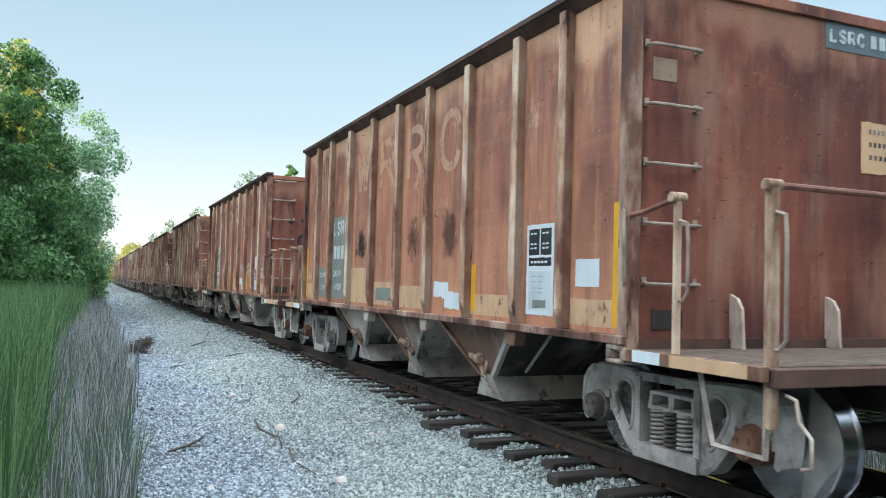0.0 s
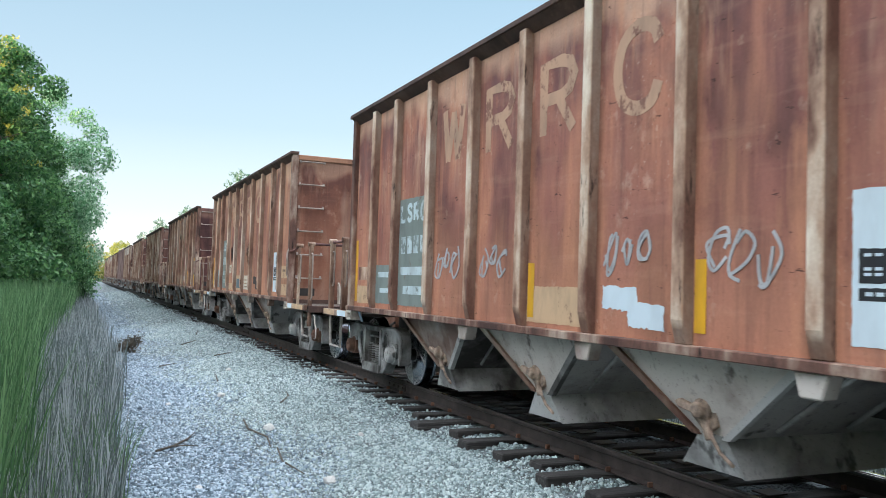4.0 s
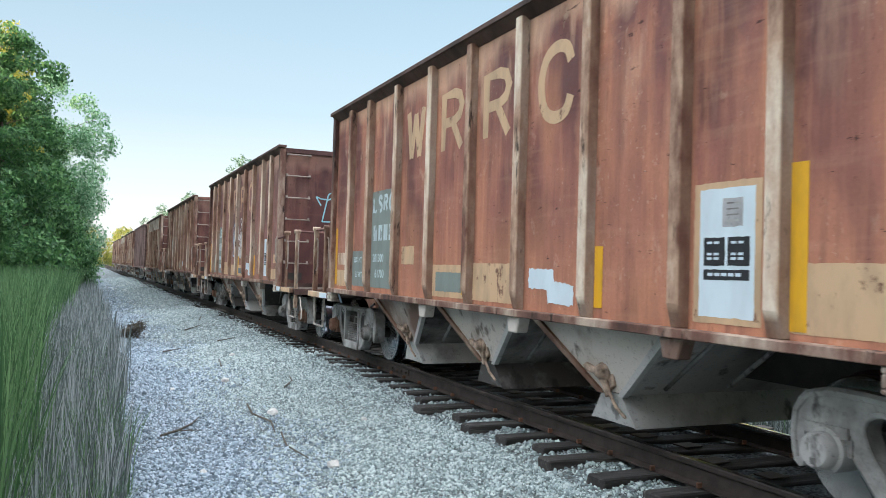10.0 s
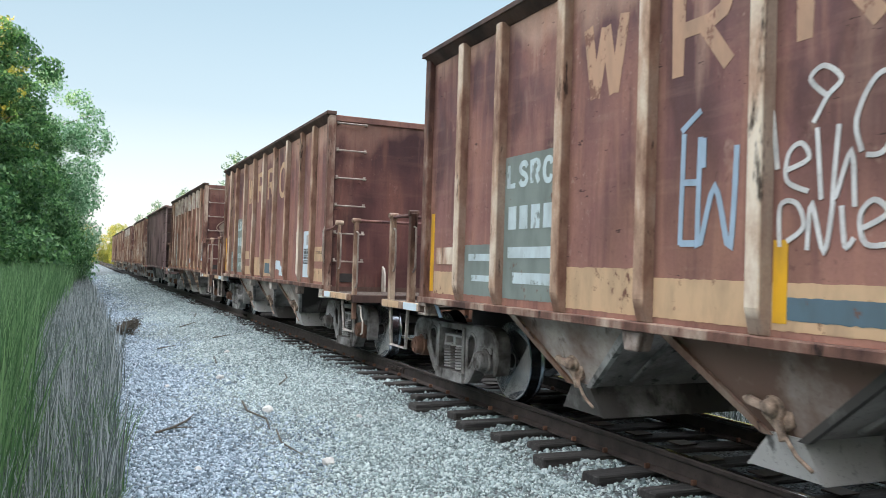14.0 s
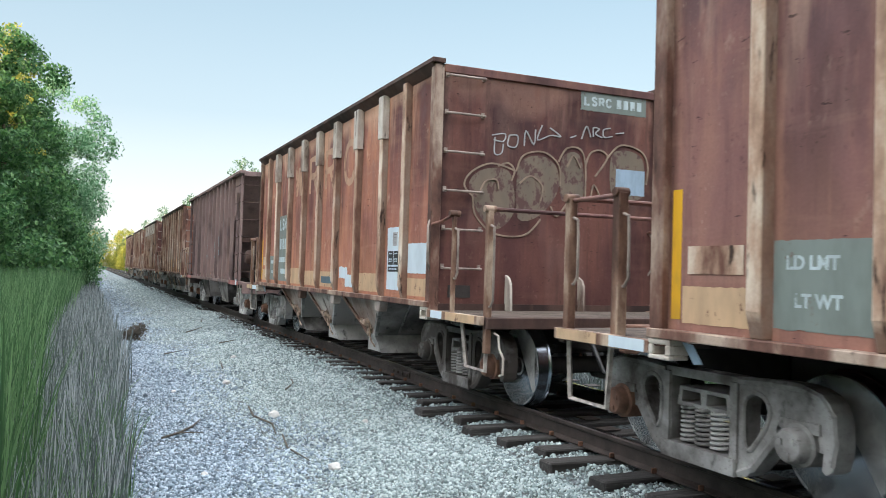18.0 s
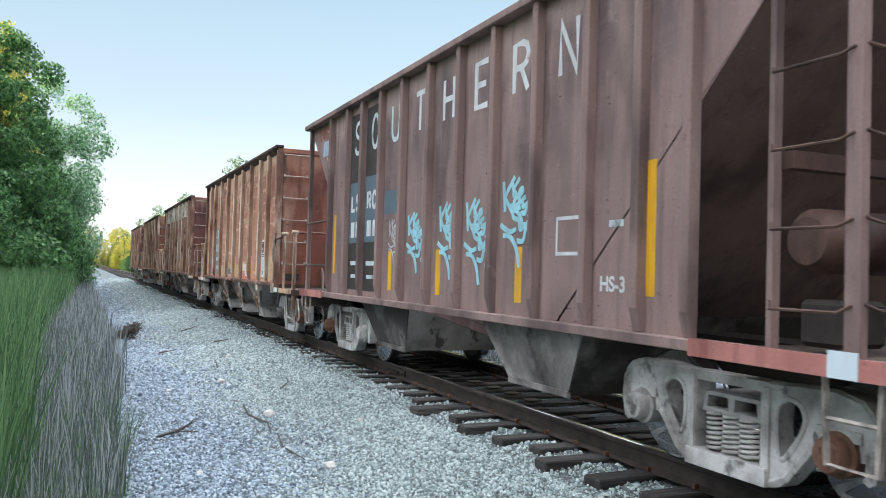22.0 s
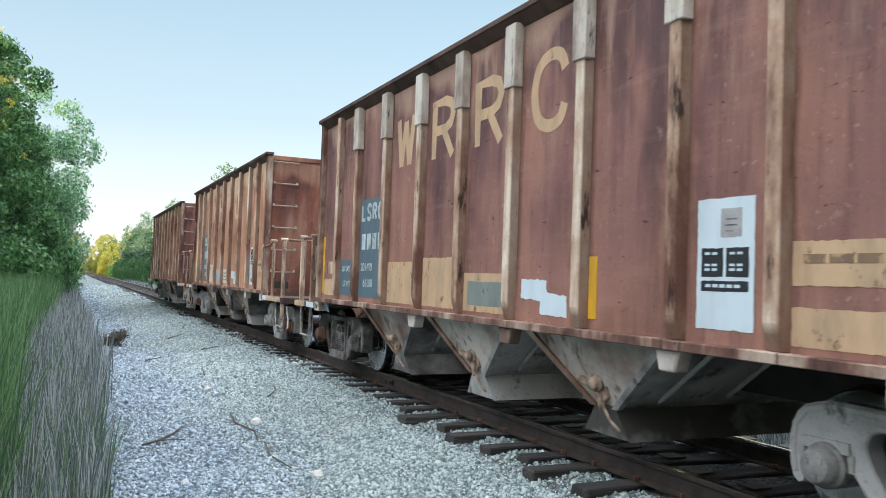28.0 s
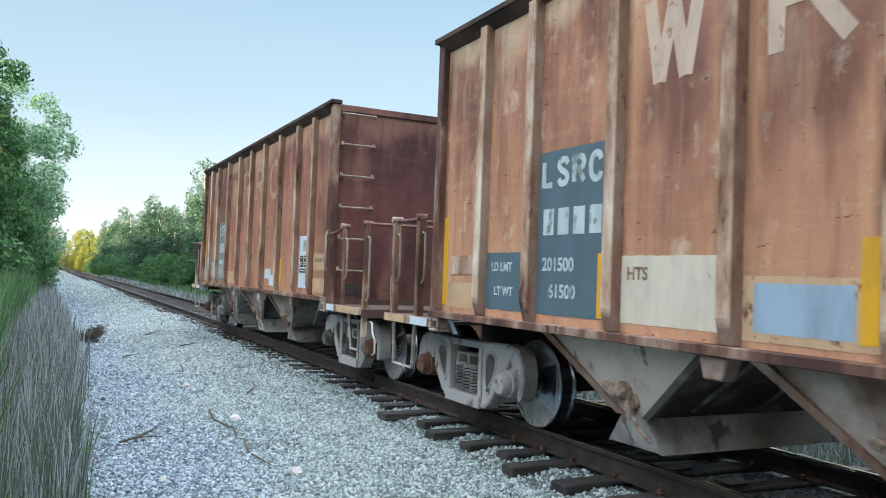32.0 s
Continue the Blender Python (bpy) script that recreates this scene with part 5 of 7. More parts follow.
def end_marks(car, sign=BLUE, ink=FADEDINK, card=CREAM):
    s = patch(car, "end_sign", FRONT, sign, 0.44, 1.42, 3.43, 3.66, "painted number panel on the end sheet", ragged=0.003)
    for i, shape in enumerate(("angle", "wave", "loop_leg", "open_ring")):
        mark(s, FRONT, shape, 0.50 + 0.105 * i, 3.50, 0.062, 0.095, ink, 0.026, "stencilled mark", 1.8)
    bars(s, FRONT, 0.95, 1.36, 3.495, 3.605, 4, ink, 1.8, 0.34)
    if card:
        c = patch(car, "data_card", FRONT, card, 0.86, 1.40, 2.42, 2.86, "pale stencilled data card", ragged=0.002)
        for i in range(3):
            bars(c, FRONT, 0.94, 1.30 - 0.03 * i, 2.76 - 0.11 * i, 2.80 - 0.11 * i, 7 - i, GRIME, 1.6)
    patch(car, "vent_plate", FRONT, STEEL_DK, -1.28, -1.0, 1.10, 1.24, "dark grated plate", 2.0)


# ---------------------------------------------------------------- the open-ended black car
SL = 11.0
SRIBS = [1.33, 1.85, 2.50, 3.29, 4.08, 4.87, 5.67, 6.50, 7.29, 8.06, 8.76, 9.61]


def black_car():
    car = thing("hopper_car", "", "freight car")
    skin = BLACKCAR
    for s in (-1, 1):
        x0, x1 = sorted((s * HW, s * (HW - 0.012)))
        for a, b in zip(SRIBS, SRIBS[1:]):
            part("side_panel", Geo().box(x0, x1, a, b, Z0 - 0.05, Z1), BLACKSHEET, car)
        part("end_gusset", Geo().prism([(0.02, Z1), (SRIBS[0], Z1), (SRIBS[0], 2.47)], 0, x0, x1), skin, car, "triangular corner sheet")
        part("end_gusset", Geo().prism([(SL - 0.02, Z1), (SRIBS[-1], Z1), (SRIBS[-1], 2.40)], 0, x0, x1), skin, car, "triangular corner sheet")
        for y in SRIBS:
            part("rib", MESH["black_rib"], skin, car, m=pose(s * HW, y, Z0, 0, 0, 0 if s < 0 else 180))
        part("top_chord", Geo().box(*sorted((s * 1.57, s * 1.41)), -0.05, SL + 0.05, 3.74, 3.82), skin, car, "flanged top chord", bevel=0.01)
        part("side_sill", Geo().box(*sorted((s * 1.53, s * 1.38)), -0.2, SL + 0.2, 0.92, 1.0), skin, car, bevel=0.008)
        # a ladder at the front corner, a plain post with two bars at the rear one
        for yy, w, z1 in ((0.10, 0.045, 3.75), (0.64, 0.02, 3.30)):
            part("ladder_stile", Geo().box(*sorted((s * 1.50, s * 1.44)), yy - w, yy + w, 0.95, z1), skin, car)
        for i in range(6):
            z = 1.25 + 0.44 * i
            part("rung", Geo().tube([(s * 1.50, 0.10, z + 0.02), (s * 1.55, 0.15, z - 0.02), (s * 1.55, 0.59, z - 0.02), (s * 1.50, 0.64, z + 0.02)], 0.010, 6), CHORD, car, smooth=True)
            if s < 0:
                part("rung", Geo().tube([(-1.46, 0.06, z + 0.03), (-1.42, 0.0, z), (-1.02, 0.0, z), (-0.98, 0.06, z + 0.03)], 0.010, 6), CHORD, car, smooth=True)
        if s < 0:
            part("ladder_stile", Geo().box(-1.01, -0.95, 0.07, 0.13, 0.95, 3.72), skin, car)
        part("corner_post", Geo().box(*sorted((s * 1.50, s * 1.43)), SL - 0.14, SL - 0.06, 0.95, 3.75), skin, car, bevel=0.008)
        for z in (1.42, 2.12):
            part("grab_bar", Geo().tube([(s * 1.50, SL - 0.10, z), (s * 1.53, SL - 0.16, z), (s * 1.53, SRIBS[-1] + 0.1, z), (s * 1.50, SRIBS[-1], z)], 0.016, 7), CHORD, car, smooth=True)
    for y, k, d in ((0.0, SRIBS[0], 1), (SL, SRIBS[-1], -1)):
        part("end_chord", Geo().box(-1.45, 1.45, *sorted((y - d * 0.04, y + d * 0.07)), 3.68, 3.80), skin, car, bevel=0.008)
        z0 = 3.74
        g = Geo().add([(-HW, y, z0), (HW, y, z0), (HW, y + d * 3.0, 0.95), (-HW, y + d * 3.0, 0.95), (-HW, y + d * 0.02, z0 - 0.02), (HW, y + d * 0.02, z0 - 0.02), (HW, y + d * 3.0, 0.92), (-HW, y + d * 3.0, 0.92)],
                      [(0, 1, 2, 3), (4, 7, 6, 5), (0, 4, 5, 1), (2, 6, 7, 3), (1, 5, 6, 2), (0, 3, 7, 4)])
        part("slope_sheet", g, skin, car, "sloping end sheet of the hopper")
        for x in (-0.55, 0.0, 0.55) if d > 0 else ():
            part("end_post", Geo().box(x - 0.035, x + 0.035, *sorted((y + d * 0.02, y + d * 0.10)), 0.95, 3.70), skin, car)
        if d > 0:
            part("cross_beam", Geo().box(-1.42, 1.42, *sorted((y + d * 0.55, y + d * 0.65)), 2.02, 2.12), CHORD, car)
        for x in (-0.8, 0.8) if d > 0 else ():
            part("diagonal_brace", Geo().tube([(x, y + d * 0.1, 2.05), (x * 0.4, y + d * 0.3, 1.02)], 0.035, 6), skin, car)
        part("end_beam", Geo().box(-1.46, 1.46, *sorted((y - d * 0.34, y - d * 0.24)), 0.70, 0.98), skin, car, bevel=0.01)
        part("end_deck", Geo().box(-1.44, 1.44, *sorted((y - d * 0.24, y + d * 1.2)), 0.93, 0.96), DECKWOOD, car)
        part("centre_sill", Geo().box(-0.24, 0.24, *sorted((y - d * 0.30, y + d * 3.0)), 0.60, 0.92), STEEL_DK, car)
        e = -d
        y1 = y - d * 0.34
        cp = Geo()
        cp.box(-0.10, 0.10, *sorted((y1, y1 + e * 0.42)), 0.68, 0.86)
        cp.prism([(-0.17, y1 + e * 0.40), (0.17, y1 + e * 0.40), (0.20, y1 + e * 0.55), (0.08, y1 + e * 0.70), (-0.12, y1 + e * 0.64), (-0.18, y1 + e * 0.52)], 2, 0.64, 0.92)
        part("coupler", cp, CAPRUST, car, "rusty cast knuckle coupler", bevel=0.012)
        part("air_hose", Geo().tube([(-0.30, y1 + e * 0.05, 0.74), (-0.32, y1 + e * 0.16, 0.70), (-0.30, y1 + e * 0.34, 0.44), (-0.16, y1 + e * 0.52, 0.36), (-0.05, y1 + e * 0.66, 0.48)], 0.022, 8), RUBBER, car, smooth=True)
    part("sill_patch", Geo().box(-1.545, -1.53, -0.15, 1.25, 0.90, 1.01), SILLRED, car, "faded red sill end")
    part("sill_patch", Geo().box(-1.545, -1.53, SL - 1.25, SL + 0.15, 0.90, 1.01), SILLRED, car, "faded red sill end")
    for y0, y1 in ((SL - 0.34, SL - 0.02), (-0.06, 0.28)):
        step = Geo().tube([(-1.47, y0, 0.92), (-1.47, y0 + 0.02, 0.44), (-1.47, y1 - 0.02, 0.44), (-1.47, y1, 0.92)], 0.020, 4)
        step = part("stirrup_step", step, STEPIRON, car, "steel strap stirrup step")
        part("tread_bar", Geo().tube([(-1.47, y0 + 0.01, 0.68), (-1.47, y1 - 0.01, 0.68)], 0.014, 5), STEPIRON, step)
    strokes(car, Side(), [[(-10.35, 3.56), (-10.05, 3.36), (-9.86, 3.52), (-10.0, 3.60)], [(-10.1, 3.30), (-9.9, 3.10), (-9.78, 3.24), (-9.95, 3.34)], [(-9.85, 3.02), (-9.72, 2.84), (-9.68, 3.06)]], GRAF_WHITE, 0.016, "thin white spray scrawl on the corner sheet")
    part("air_tank", Geo().lathe([(-0.85, 0.0), (-0.84, 0.14), (-0.78, 0.19), (0.10, 0.19), (0.16, 0.14), (0.17, 0.0)], 18), CHORD, car, "dark cylindrical air tank", smooth=True, m=pose(-0.4, 0.62, 1.62))
    part("brake_valve", Geo().box(-1.1, -0.7, 0.5, 0.8, 1.0, 1.28), STEEL_DK, car, bevel=0.03)
    for y in (3.62, 7.38):
        bay(car, y, DUSTY, True)
    part("centre_sill", Geo().box(-0.24, 0.24, 3.0, SL - 3.0, 0.66, 0.94), STEEL_DK, car)
    for y in (4.95, 6.05):
        part("cross_bearer", Geo().prism([(-1.40, 0.93), (1.40, 0.93), (0.5, 0.62), (-0.5, 0.62)], 1, y - 0.04, y + 0.04), skin, car)
    brake_wheel(car, 0.70, -0.22, 2.05)
    truck(car, 1.34, (CAPRUST, DUSTCAST), DUSTCAST)
    truck(car, SL - 1.33, (DUSTCAST, CAPRUST), DUSTCAST)
    board = Side(-HW, 0.0024)
    shapes = ["wave", "ring", "cup", "hammer", "ladder", "comb", "loop_leg", "slash"]
    for i, sh in enumerate(shapes):
        b, a = SRIBS[10 - i], SRIBS[9 - i]
        mark(car, board, sh, -(a + b) / 2 - 0.08, 3.04, 0.25, 0.44, WHITELET if i > 2 else FADEDINK, 0.062, "white painted mark, worn")
    for a, b, v1 in ((8.06, 8.76, 2.62), (7.29, 8.06, 2.66)):
        u0, u1 = -b + 0.09, -a - 0.09
        patch(car, "dark_patch", board, STEEL_DK, u0 - 0.02, u1 + 0.02, 1.08, 3.62, "black overpaint behind the stencils", 0.45, 0.003)
        p = patch(car, "number_panel", board, BLUE, u0, u1, 1.75, v1, "dark blue panel with white stencils")
        for i, shape in enumerate(("angle", "wave") if a > 8 else ("loop_leg", "open_ring")):
            mark(p, board, shape, u0 + 0.10 + 0.21 * i, 2.22, 0.13, 0.21, WHITELET, 0.055, "stencilled mark", 2.0)
        bars(p, board, u0 + 0.06, u1 - 0.04, 1.83, 2.05, 2, WHITELET, gap=0.3)
        bars(car, board, u0 + 0.08, u1 - 0.04, 1.43, 1.49, 1, FADEDINK, 1.0, 0.06)
        bars(car, board, u0 + 0.12, u1 - 0.06, 1.25, 1.30, 1, FADEDINK, 1.0, 0.06)
    patch(car, "blue_patch", board, BLUE, -7.18, -6.60, 2.10, 2.40, "blue overpaint")
    patch(car, "yellow_stripe", board, YELLOW, -9.46, -9.36, 1.30, 2.20, "yellow reflective stripe")
    for y in (6.98, 5.46, 3.66):
        patch(car, "yellow_stripe", board, YELLOW, -y, -y + 0.12, 1.12, 1.62, "yellow reflective stripe")
    patch(car, "yellow_stripe", board, YELLOW, -1.80, -1.70, 1.25, 2.20, "yellow reflective stripe")
    for i, (u, v, w, h) in enumerate(((-7.02, 1.42, 0.40, 0.62), (-6.38, 1.34, 0.60, 0.74), (-5.44, 1.28, 0.60, 0.86), (-4.76, 1.24, 0.62, 0.90), (-3.98, 1.42, 0.66, 0.86))):
        tag(car, board, u, v, w, h, GRAF_TEAL if i else GRAF_WHITE, 0.046 if i else 0.022, "pale teal spray-painted tag" if i else "thin white spray-painted tag")
        tag(car, board, u + 0.30 * w, v + 0.42 * h, 0.62 * w, 0.55 * h, GRAF_TEAL if i else GRAF_WHITE, 0.040 if i else 0.020, "pale teal spray-painted tag" if i else "thin white spray-painted tag")
    part("white_patch", Geo().box(-1.552, -1.546, 0.02, 0.20, 0.90, 1.04), WHITE, car, "flaking white patch on the red sill")
    patch(car, "red_patch", board, RUST["red"], -10.45, -9.72, 3.48, 3.68, "red paint patch on the corner sheet")
    patch(car, "blue_patch", board, SKYBLUE, -10.22, -9.72, 3.20, 3.44, "pale blue paint patch on the corner sheet")
    patch(car, "data_frame", board, WHITELET, -2.98, -2.62, 1.54, 1.86, "white framed data box")
    patch(car, "data_field", board, BLACKCAR, -2.95, -2.65, 1.57, 1.83, "", 1.5)
    words(car, board, "HS-3", -2.34, 1.27, 0.16, WHITELET)
    bars(car, board, -2.32, -1.98, 1.75, 1.80, 1, FADEDINK, 1.0)
    return car


def black_rib():
    g = Geo()
    sec = [(-0.055, 0.002), (-0.045, -0.075), (-0.005, -0.090), (0.045, -0.075), (0.055, 0.002)]
    g.v = [(x, y, z) for z in (-0.05, 0.12, Z1 - Z0) for y, x in ([(a, b * 0.4) for a, b in sec] if z < 0 else sec)]
    g.f = [(j * 5 + k, j * 5 + k + 1, j * 5 + k + 6, j * 5 + k + 5) for j in range(2) for k in range(4)] + [(0, 1, 2, 3, 4), (10, 11, 12, 13, 14)]
    g.mi = [0] * len(g.f)
    return g.mesh("rib", BLACKCAR, 0.005)


MESH["black_rib"] = black_rib()


# ---------------------------------------------------------------- the twelve cars, in the order in which they pass
CARS = []


def couple(front, car, axles, label):
    tagged(car, label, "freight car", "cars of the train")
    CARS.append((car, front, wheelsets(car, axles)))
    return car


c = couple(5.12, hopper_car("orange", "red"), AXLES, "rusty orange-brown ribbed hopper car with faded initials on rails")
side_marks(c, block=GREENGREY, weights=("201500", "61500"), yellow=(2, (7, True)), cream=((6, None, 1.60), (5, GREENGREY, 1.40), (4, None, 1.36), (2, None, 1.30)), front_cream=1, placard="dark_top")
patch(c, "white_patch", SIDE, WHITE, *span(0, 0.1, 0.6), 1.40, 1.62, "pale square patch")
stain(c, 6, 1.92, 0.62, 0.9)
stain(c, 4, 1.95, 0.95, 0.3)
stain(c, 3, 1.95, 0.85, 0.3)
end_marks(c, card=CREAM)
patch(c, "bleached_patch", FRONT, GRAF_TAN, -1.30, -1.08, 2.95, 3.12, "bleached spot")

c = couple(18.57, hopper_car("red", "red"), AXLES, "weathered red-brown ribbed hopper car with black tag on its end")
side_marks(c, block=GREENGREY, yellow=(4, 2), cream=((4, None, 1.40),))
end_marks(c, card=WHITE)
strokes(c, FRONT, [[(-0.56, 2.47), (-0.75, 2.37), (-0.74, 2.17), (-0.55, 2.05), (-0.32, 2.05)], [(-0.40, 2.13), (-0.53, 2.22), (-0.50, 2.34), (-0.37, 2.37)], [(-0.25, 2.90), (-0.22, 2.73), (-0.09, 2.60), (0.0, 2.47), (-0.06, 2.36)],
                   [(-0.33, 2.61), (-0.41, 2.50), (-0.37, 2.34), (-0.15, 2.35), (-0.15, 2.53), (-0.31, 2.62)], [(0.27, 2.82), (0.18, 2.91), (0.06, 2.83), (0.07, 2.65), (0.30, 2.57), (0.07, 2.48), (-0.06, 2.29)],
                   [(0.53, 3.02), (0.58, 2.96), (0.68, 2.90), (0.51, 2.73)], [(0.28, 2.32), (0.28, 2.42), (0.44, 2.49), (0.69, 2.42), (0.74, 2.24), (0.60, 2.02), (0.41, 2.01), (0.24, 2.17)], [(-1.0, 2.75), (-0.92, 2.69)], [(-0.72, 2.78), (-0.61, 2.70)]],
        GRAF_BLACK, 0.075, "fat black spray-painted tag")
strokes(c, FRONT, [[(-0.57, 2.78), (-0.50, 2.49)], [(-0.57, 2.76), (0.06, 2.84)], [(-0.50, 2.58), (-0.11, 2.65)], [(0.07, 2.69), (0.44, 2.77), (0.70, 2.74)], [(0.12, 2.36), (0.78, 2.39)]], GRAF_TAN, 0.022, "thin tan spray lines", 0.8)
for k, s in ((6, 3), (5, 4), (3, 5), (2, 6)):
    scribble(c, SIDE, *[(span(k, 0.1)[0]), 1.42], 0.60, 0.42, GRAF_WHITE, 0.022, s, 3, "thin white spray writing", False)

c = couple(32.26, hopper_car("orange", "tan", brake=True), AXLES, "tan-streaked rusty hopper car with a pale bleached end")
side_marks(c, block=GREENGREY, weights=("201700", "61300"), yellow=((7, True), (3, True)), cream=((5, BLUE, 1.46), (6, None, 1.26)), front_cream=2, steps=False)
t = patch(c, "white_patch", SIDE, PALE, *span(4, 0.03, 0.97), 1.13, 1.46, "pale paint patch with faint stencils")
for i in range(3):
    bars(t, SIDE, span(4, 0.08)[0], span(4, 0.85 - 0.1 * i)[1], 1.34 - 0.08 * i, 1.37 - 0.08 * i, 5, BROWNINK, 1.6, 0.3)
t = patch(c, "white_patch", SIDE, PALE, *span(6, 0.03, 0.36), 1.52, 1.74, "pale paint patch with a dark stencil")
words(t, SIDE, "HTS", span(6, 0.06)[0], 1.585, 0.13, BROWNINK, 1.8)
w = span(3)
ring = frayed([(w[0] + 0.18, 1.28), (w[0] + 0.42, 1.26), (w[0] + 0.44, 1.16), (w[1] - 0.16, 1.16), (w[1] - 0.18, 1.32), (w[1] - 0.42, 1.34), (w[1] - 0.44, 1.44), (w[0] + 0.18, 1.44)], 0.006, 4)
# the stepped patch lies in shadow; its dark grey paints that in
part("grey_patch", sheet_of(SIDE, ring, 1.4), STEEL_DK, c, "stepped paint patch, its shadow put into a dark grey")
patch(c, "white_patch", SIDE, PALE, *span(9, 0.2, 0.95), 1.11, 1.28, "pale paint patch", 2.0)
end_marks(c, card=CREAM)

stain(c, 6, 2.05, 0.72, 0.9)
stain(c, 4, 2.0, 0.75, 0.3)

c = couple(45.88, hopper_car("red", "maroon"), AXLES, "dark red ribbed hopper car with a plain maroon end")
side_marks(c, letters=CREAM, block=GREENGREY, weights=("201300", "61700"), yellow=(2, (7, True), (5, True)), cream=((5, GREENGREY, 1.44), (4, None, 1.46), (0, None, 1.48)), front_cream=0, front_yellow=False)
patch(c, "yellow_stripe", SIDE, YELLOW, span(0)[0] - 0.01, span(0)[0] + 0.11, 1.10, 2.04, "yellow reflective stripe", 1.8)
patch(c, "tan_patch", SIDE, CREAM, *span(1, 0.06, 0.94), 1.10, 1.98, "tan paint round the placard", 1.2)
patch(c, "tan_patch", SIDE, CREAM, *span(6, 0.1, 0.55), 1.44, 1.66, "tan paint patch")
end_marks(c, sign=GREENGREY, card=CREAM)

c = couple(59.63, hopper_car("maroon", "maroon"), AXLES, "maroon ribbed hopper car with white tags and a teal end tag")
side_marks(c, block=GREENGREY, yellow=(4, 2), cream=((6, None, 1.42), (5, None, 1.36), (4, BLUE, 1.36)), front_cream=1)
end_marks(c, sign=GREENGREY, card=SKYBLUE)
strokes(c, FRONT, [[(-0.64, 2.63), (-0.74, 2.80), (-0.65, 2.77), (-0.52, 2.76)], [(-0.52, 2.74), (-0.38, 2.82), (-0.38, 2.90), (-0.48, 2.87), (-0.52, 2.72), (-0.61, 2.30)], [(-0.61, 2.30), (-0.07, 2.32), (0.39, 2.38)],
                   [(-0.28, 2.60), (-0.42, 2.42), (-0.32, 2.45), (-0.39, 2.36), (-0.24, 2.37)], [(-0.25, 2.62), (-0.05, 2.62), (-0.22, 2.42), (-0.05, 2.47), (-0.12, 2.30)], [(0.02, 2.62), (0.04, 2.06)], [(0.03, 2.60), (0.23, 2.58), (0.06, 2.37)],
                   [(0.34, 2.59), (0.32, 2.41), (0.45, 2.40)], [(0.24, 2.47), (0.42, 2.49)]], GRAF_TEAL, 0.026, "thin teal spray-painted tag")
# tags along its side, panel by panel: part of the panel's width, height
for k, mat, w, lines in (
        (5, SKYBLUE, 0.042, [[(0.29, 2.33), (0.5, 2.44)], [(0.32, 2.31), (0.3, 1.58)], [(0.3, 1.99), (0.49, 1.98)], [(0.3, 1.59), (0.46, 1.59)], [(0.5, 2.27), (0.5, 1.57), (0.66, 1.94), (0.82, 1.56), (0.87, 2.18)], [(0.54, 2.26), (0.54, 2.07)]]),
        (4, GRAF_PALE, 0.028, [[(0.41, 2.36), (0.28, 2.47), (0.38, 2.53), (0.51, 2.44), (0.41, 2.36), (0.31, 2.23)], [(0.66, 2.04), (0.62, 2.21), (0.75, 2.41), (0.93, 2.41), (0.95, 2.29), (0.82, 2.04), (0.69, 2.02)], [(0.11, 1.99), (0.28, 2.04), (0.22, 2.13), (0.12, 2.08), (0.11, 1.93), (0.28, 1.86)], [(0.34, 2.2), (0.38, 1.81)], [(0.5, 2.2), (0.47, 1.8), (0.59, 2.05), (0.62, 1.76)], [(0.06, 1.56), (0.06, 1.79), (0.19, 1.8), (0.25, 1.67), (0.12, 1.59)], [(0.28, 1.54), (0.31, 1.79), (0.41, 1.53), (0.47, 1.8)], [(0.53, 1.77), (0.56, 1.56), (0.62, 1.6)], [(0.68, 1.65), (0.84, 1.72), (0.75, 1.79), (0.66, 1.71), (0.7, 1.57), (0.88, 1.57)], [(-0.06, 2.52), (-0.01, 2.26), (0.03, 2.0)]]),
        (3, GRAF_TAN, 0.026, [[(0.04, 1.54), (0.29, 1.61)], [(0.17, 1.59), (0.17, 1.46)], [(0.38, 1.57), (0.29, 1.53), (0.33, 1.46), (0.46, 1.48), (0.42, 1.56)], [(0.62, 1.64), (0.53, 1.61), (0.62, 1.56), (0.71, 1.61), (0.62, 1.64)], [(0.58, 1.56), (0.58, 1.41)], [(0.71, 1.54), (0.75, 1.39), (1.0, 1.6), (0.79, 1.59)], [(0.02, 1.19), (0.21, 1.25), (0.38, 1.24)], [(1.02, 1.39), (1.04, 1.51), (1.17, 1.54), (1.04, 1.37)]]),
        (2, GRAF_TAN, 0.040, [[(0.02, 1.25), (0.04, 2.05), (0.16, 2.12), (0.24, 1.95), (0.14, 1.62), (0.04, 1.60)], [(0.30, 1.30), (0.34, 1.90), (0.55, 2.10), (0.72, 1.98), (0.60, 1.70), (0.46, 1.62)], [(0.50, 1.50), (0.66, 1.42), (0.62, 1.22), (0.44, 1.20), (0.40, 1.40), (0.56, 1.55)], [(0.78, 1.95), (0.82, 1.40)]])):
    a, b = span(k)
    strokes(c, SIDE, [[(a + u * (b - a), v) for u, v in line] for line in lines], mat, w, "looping spray-painted tag")
p = patch(c, "tally_plate", SIDE, CREAM, *span(0, 0.35, 0.85), 1.42, 1.60, "pale boxed plate", 6)

c = couple(73.52, hopper_car("maroon", "maroon"), AXLES, "maroon ribbed hopper car with bold cream initials")
side_marks(c, letters=CREAM, block=GREENGREY, weights=("201500", "61700"), yellow=(), cream=((5, None, 1.48), (4, BLUE, 1.44), (6, None, 1.28)))
patch(c, "tan_patch", SIDE, CREAM, *span(6, 0.0, 0.5), 1.44, 1.62, "tan paint patch")
end_marks(c)

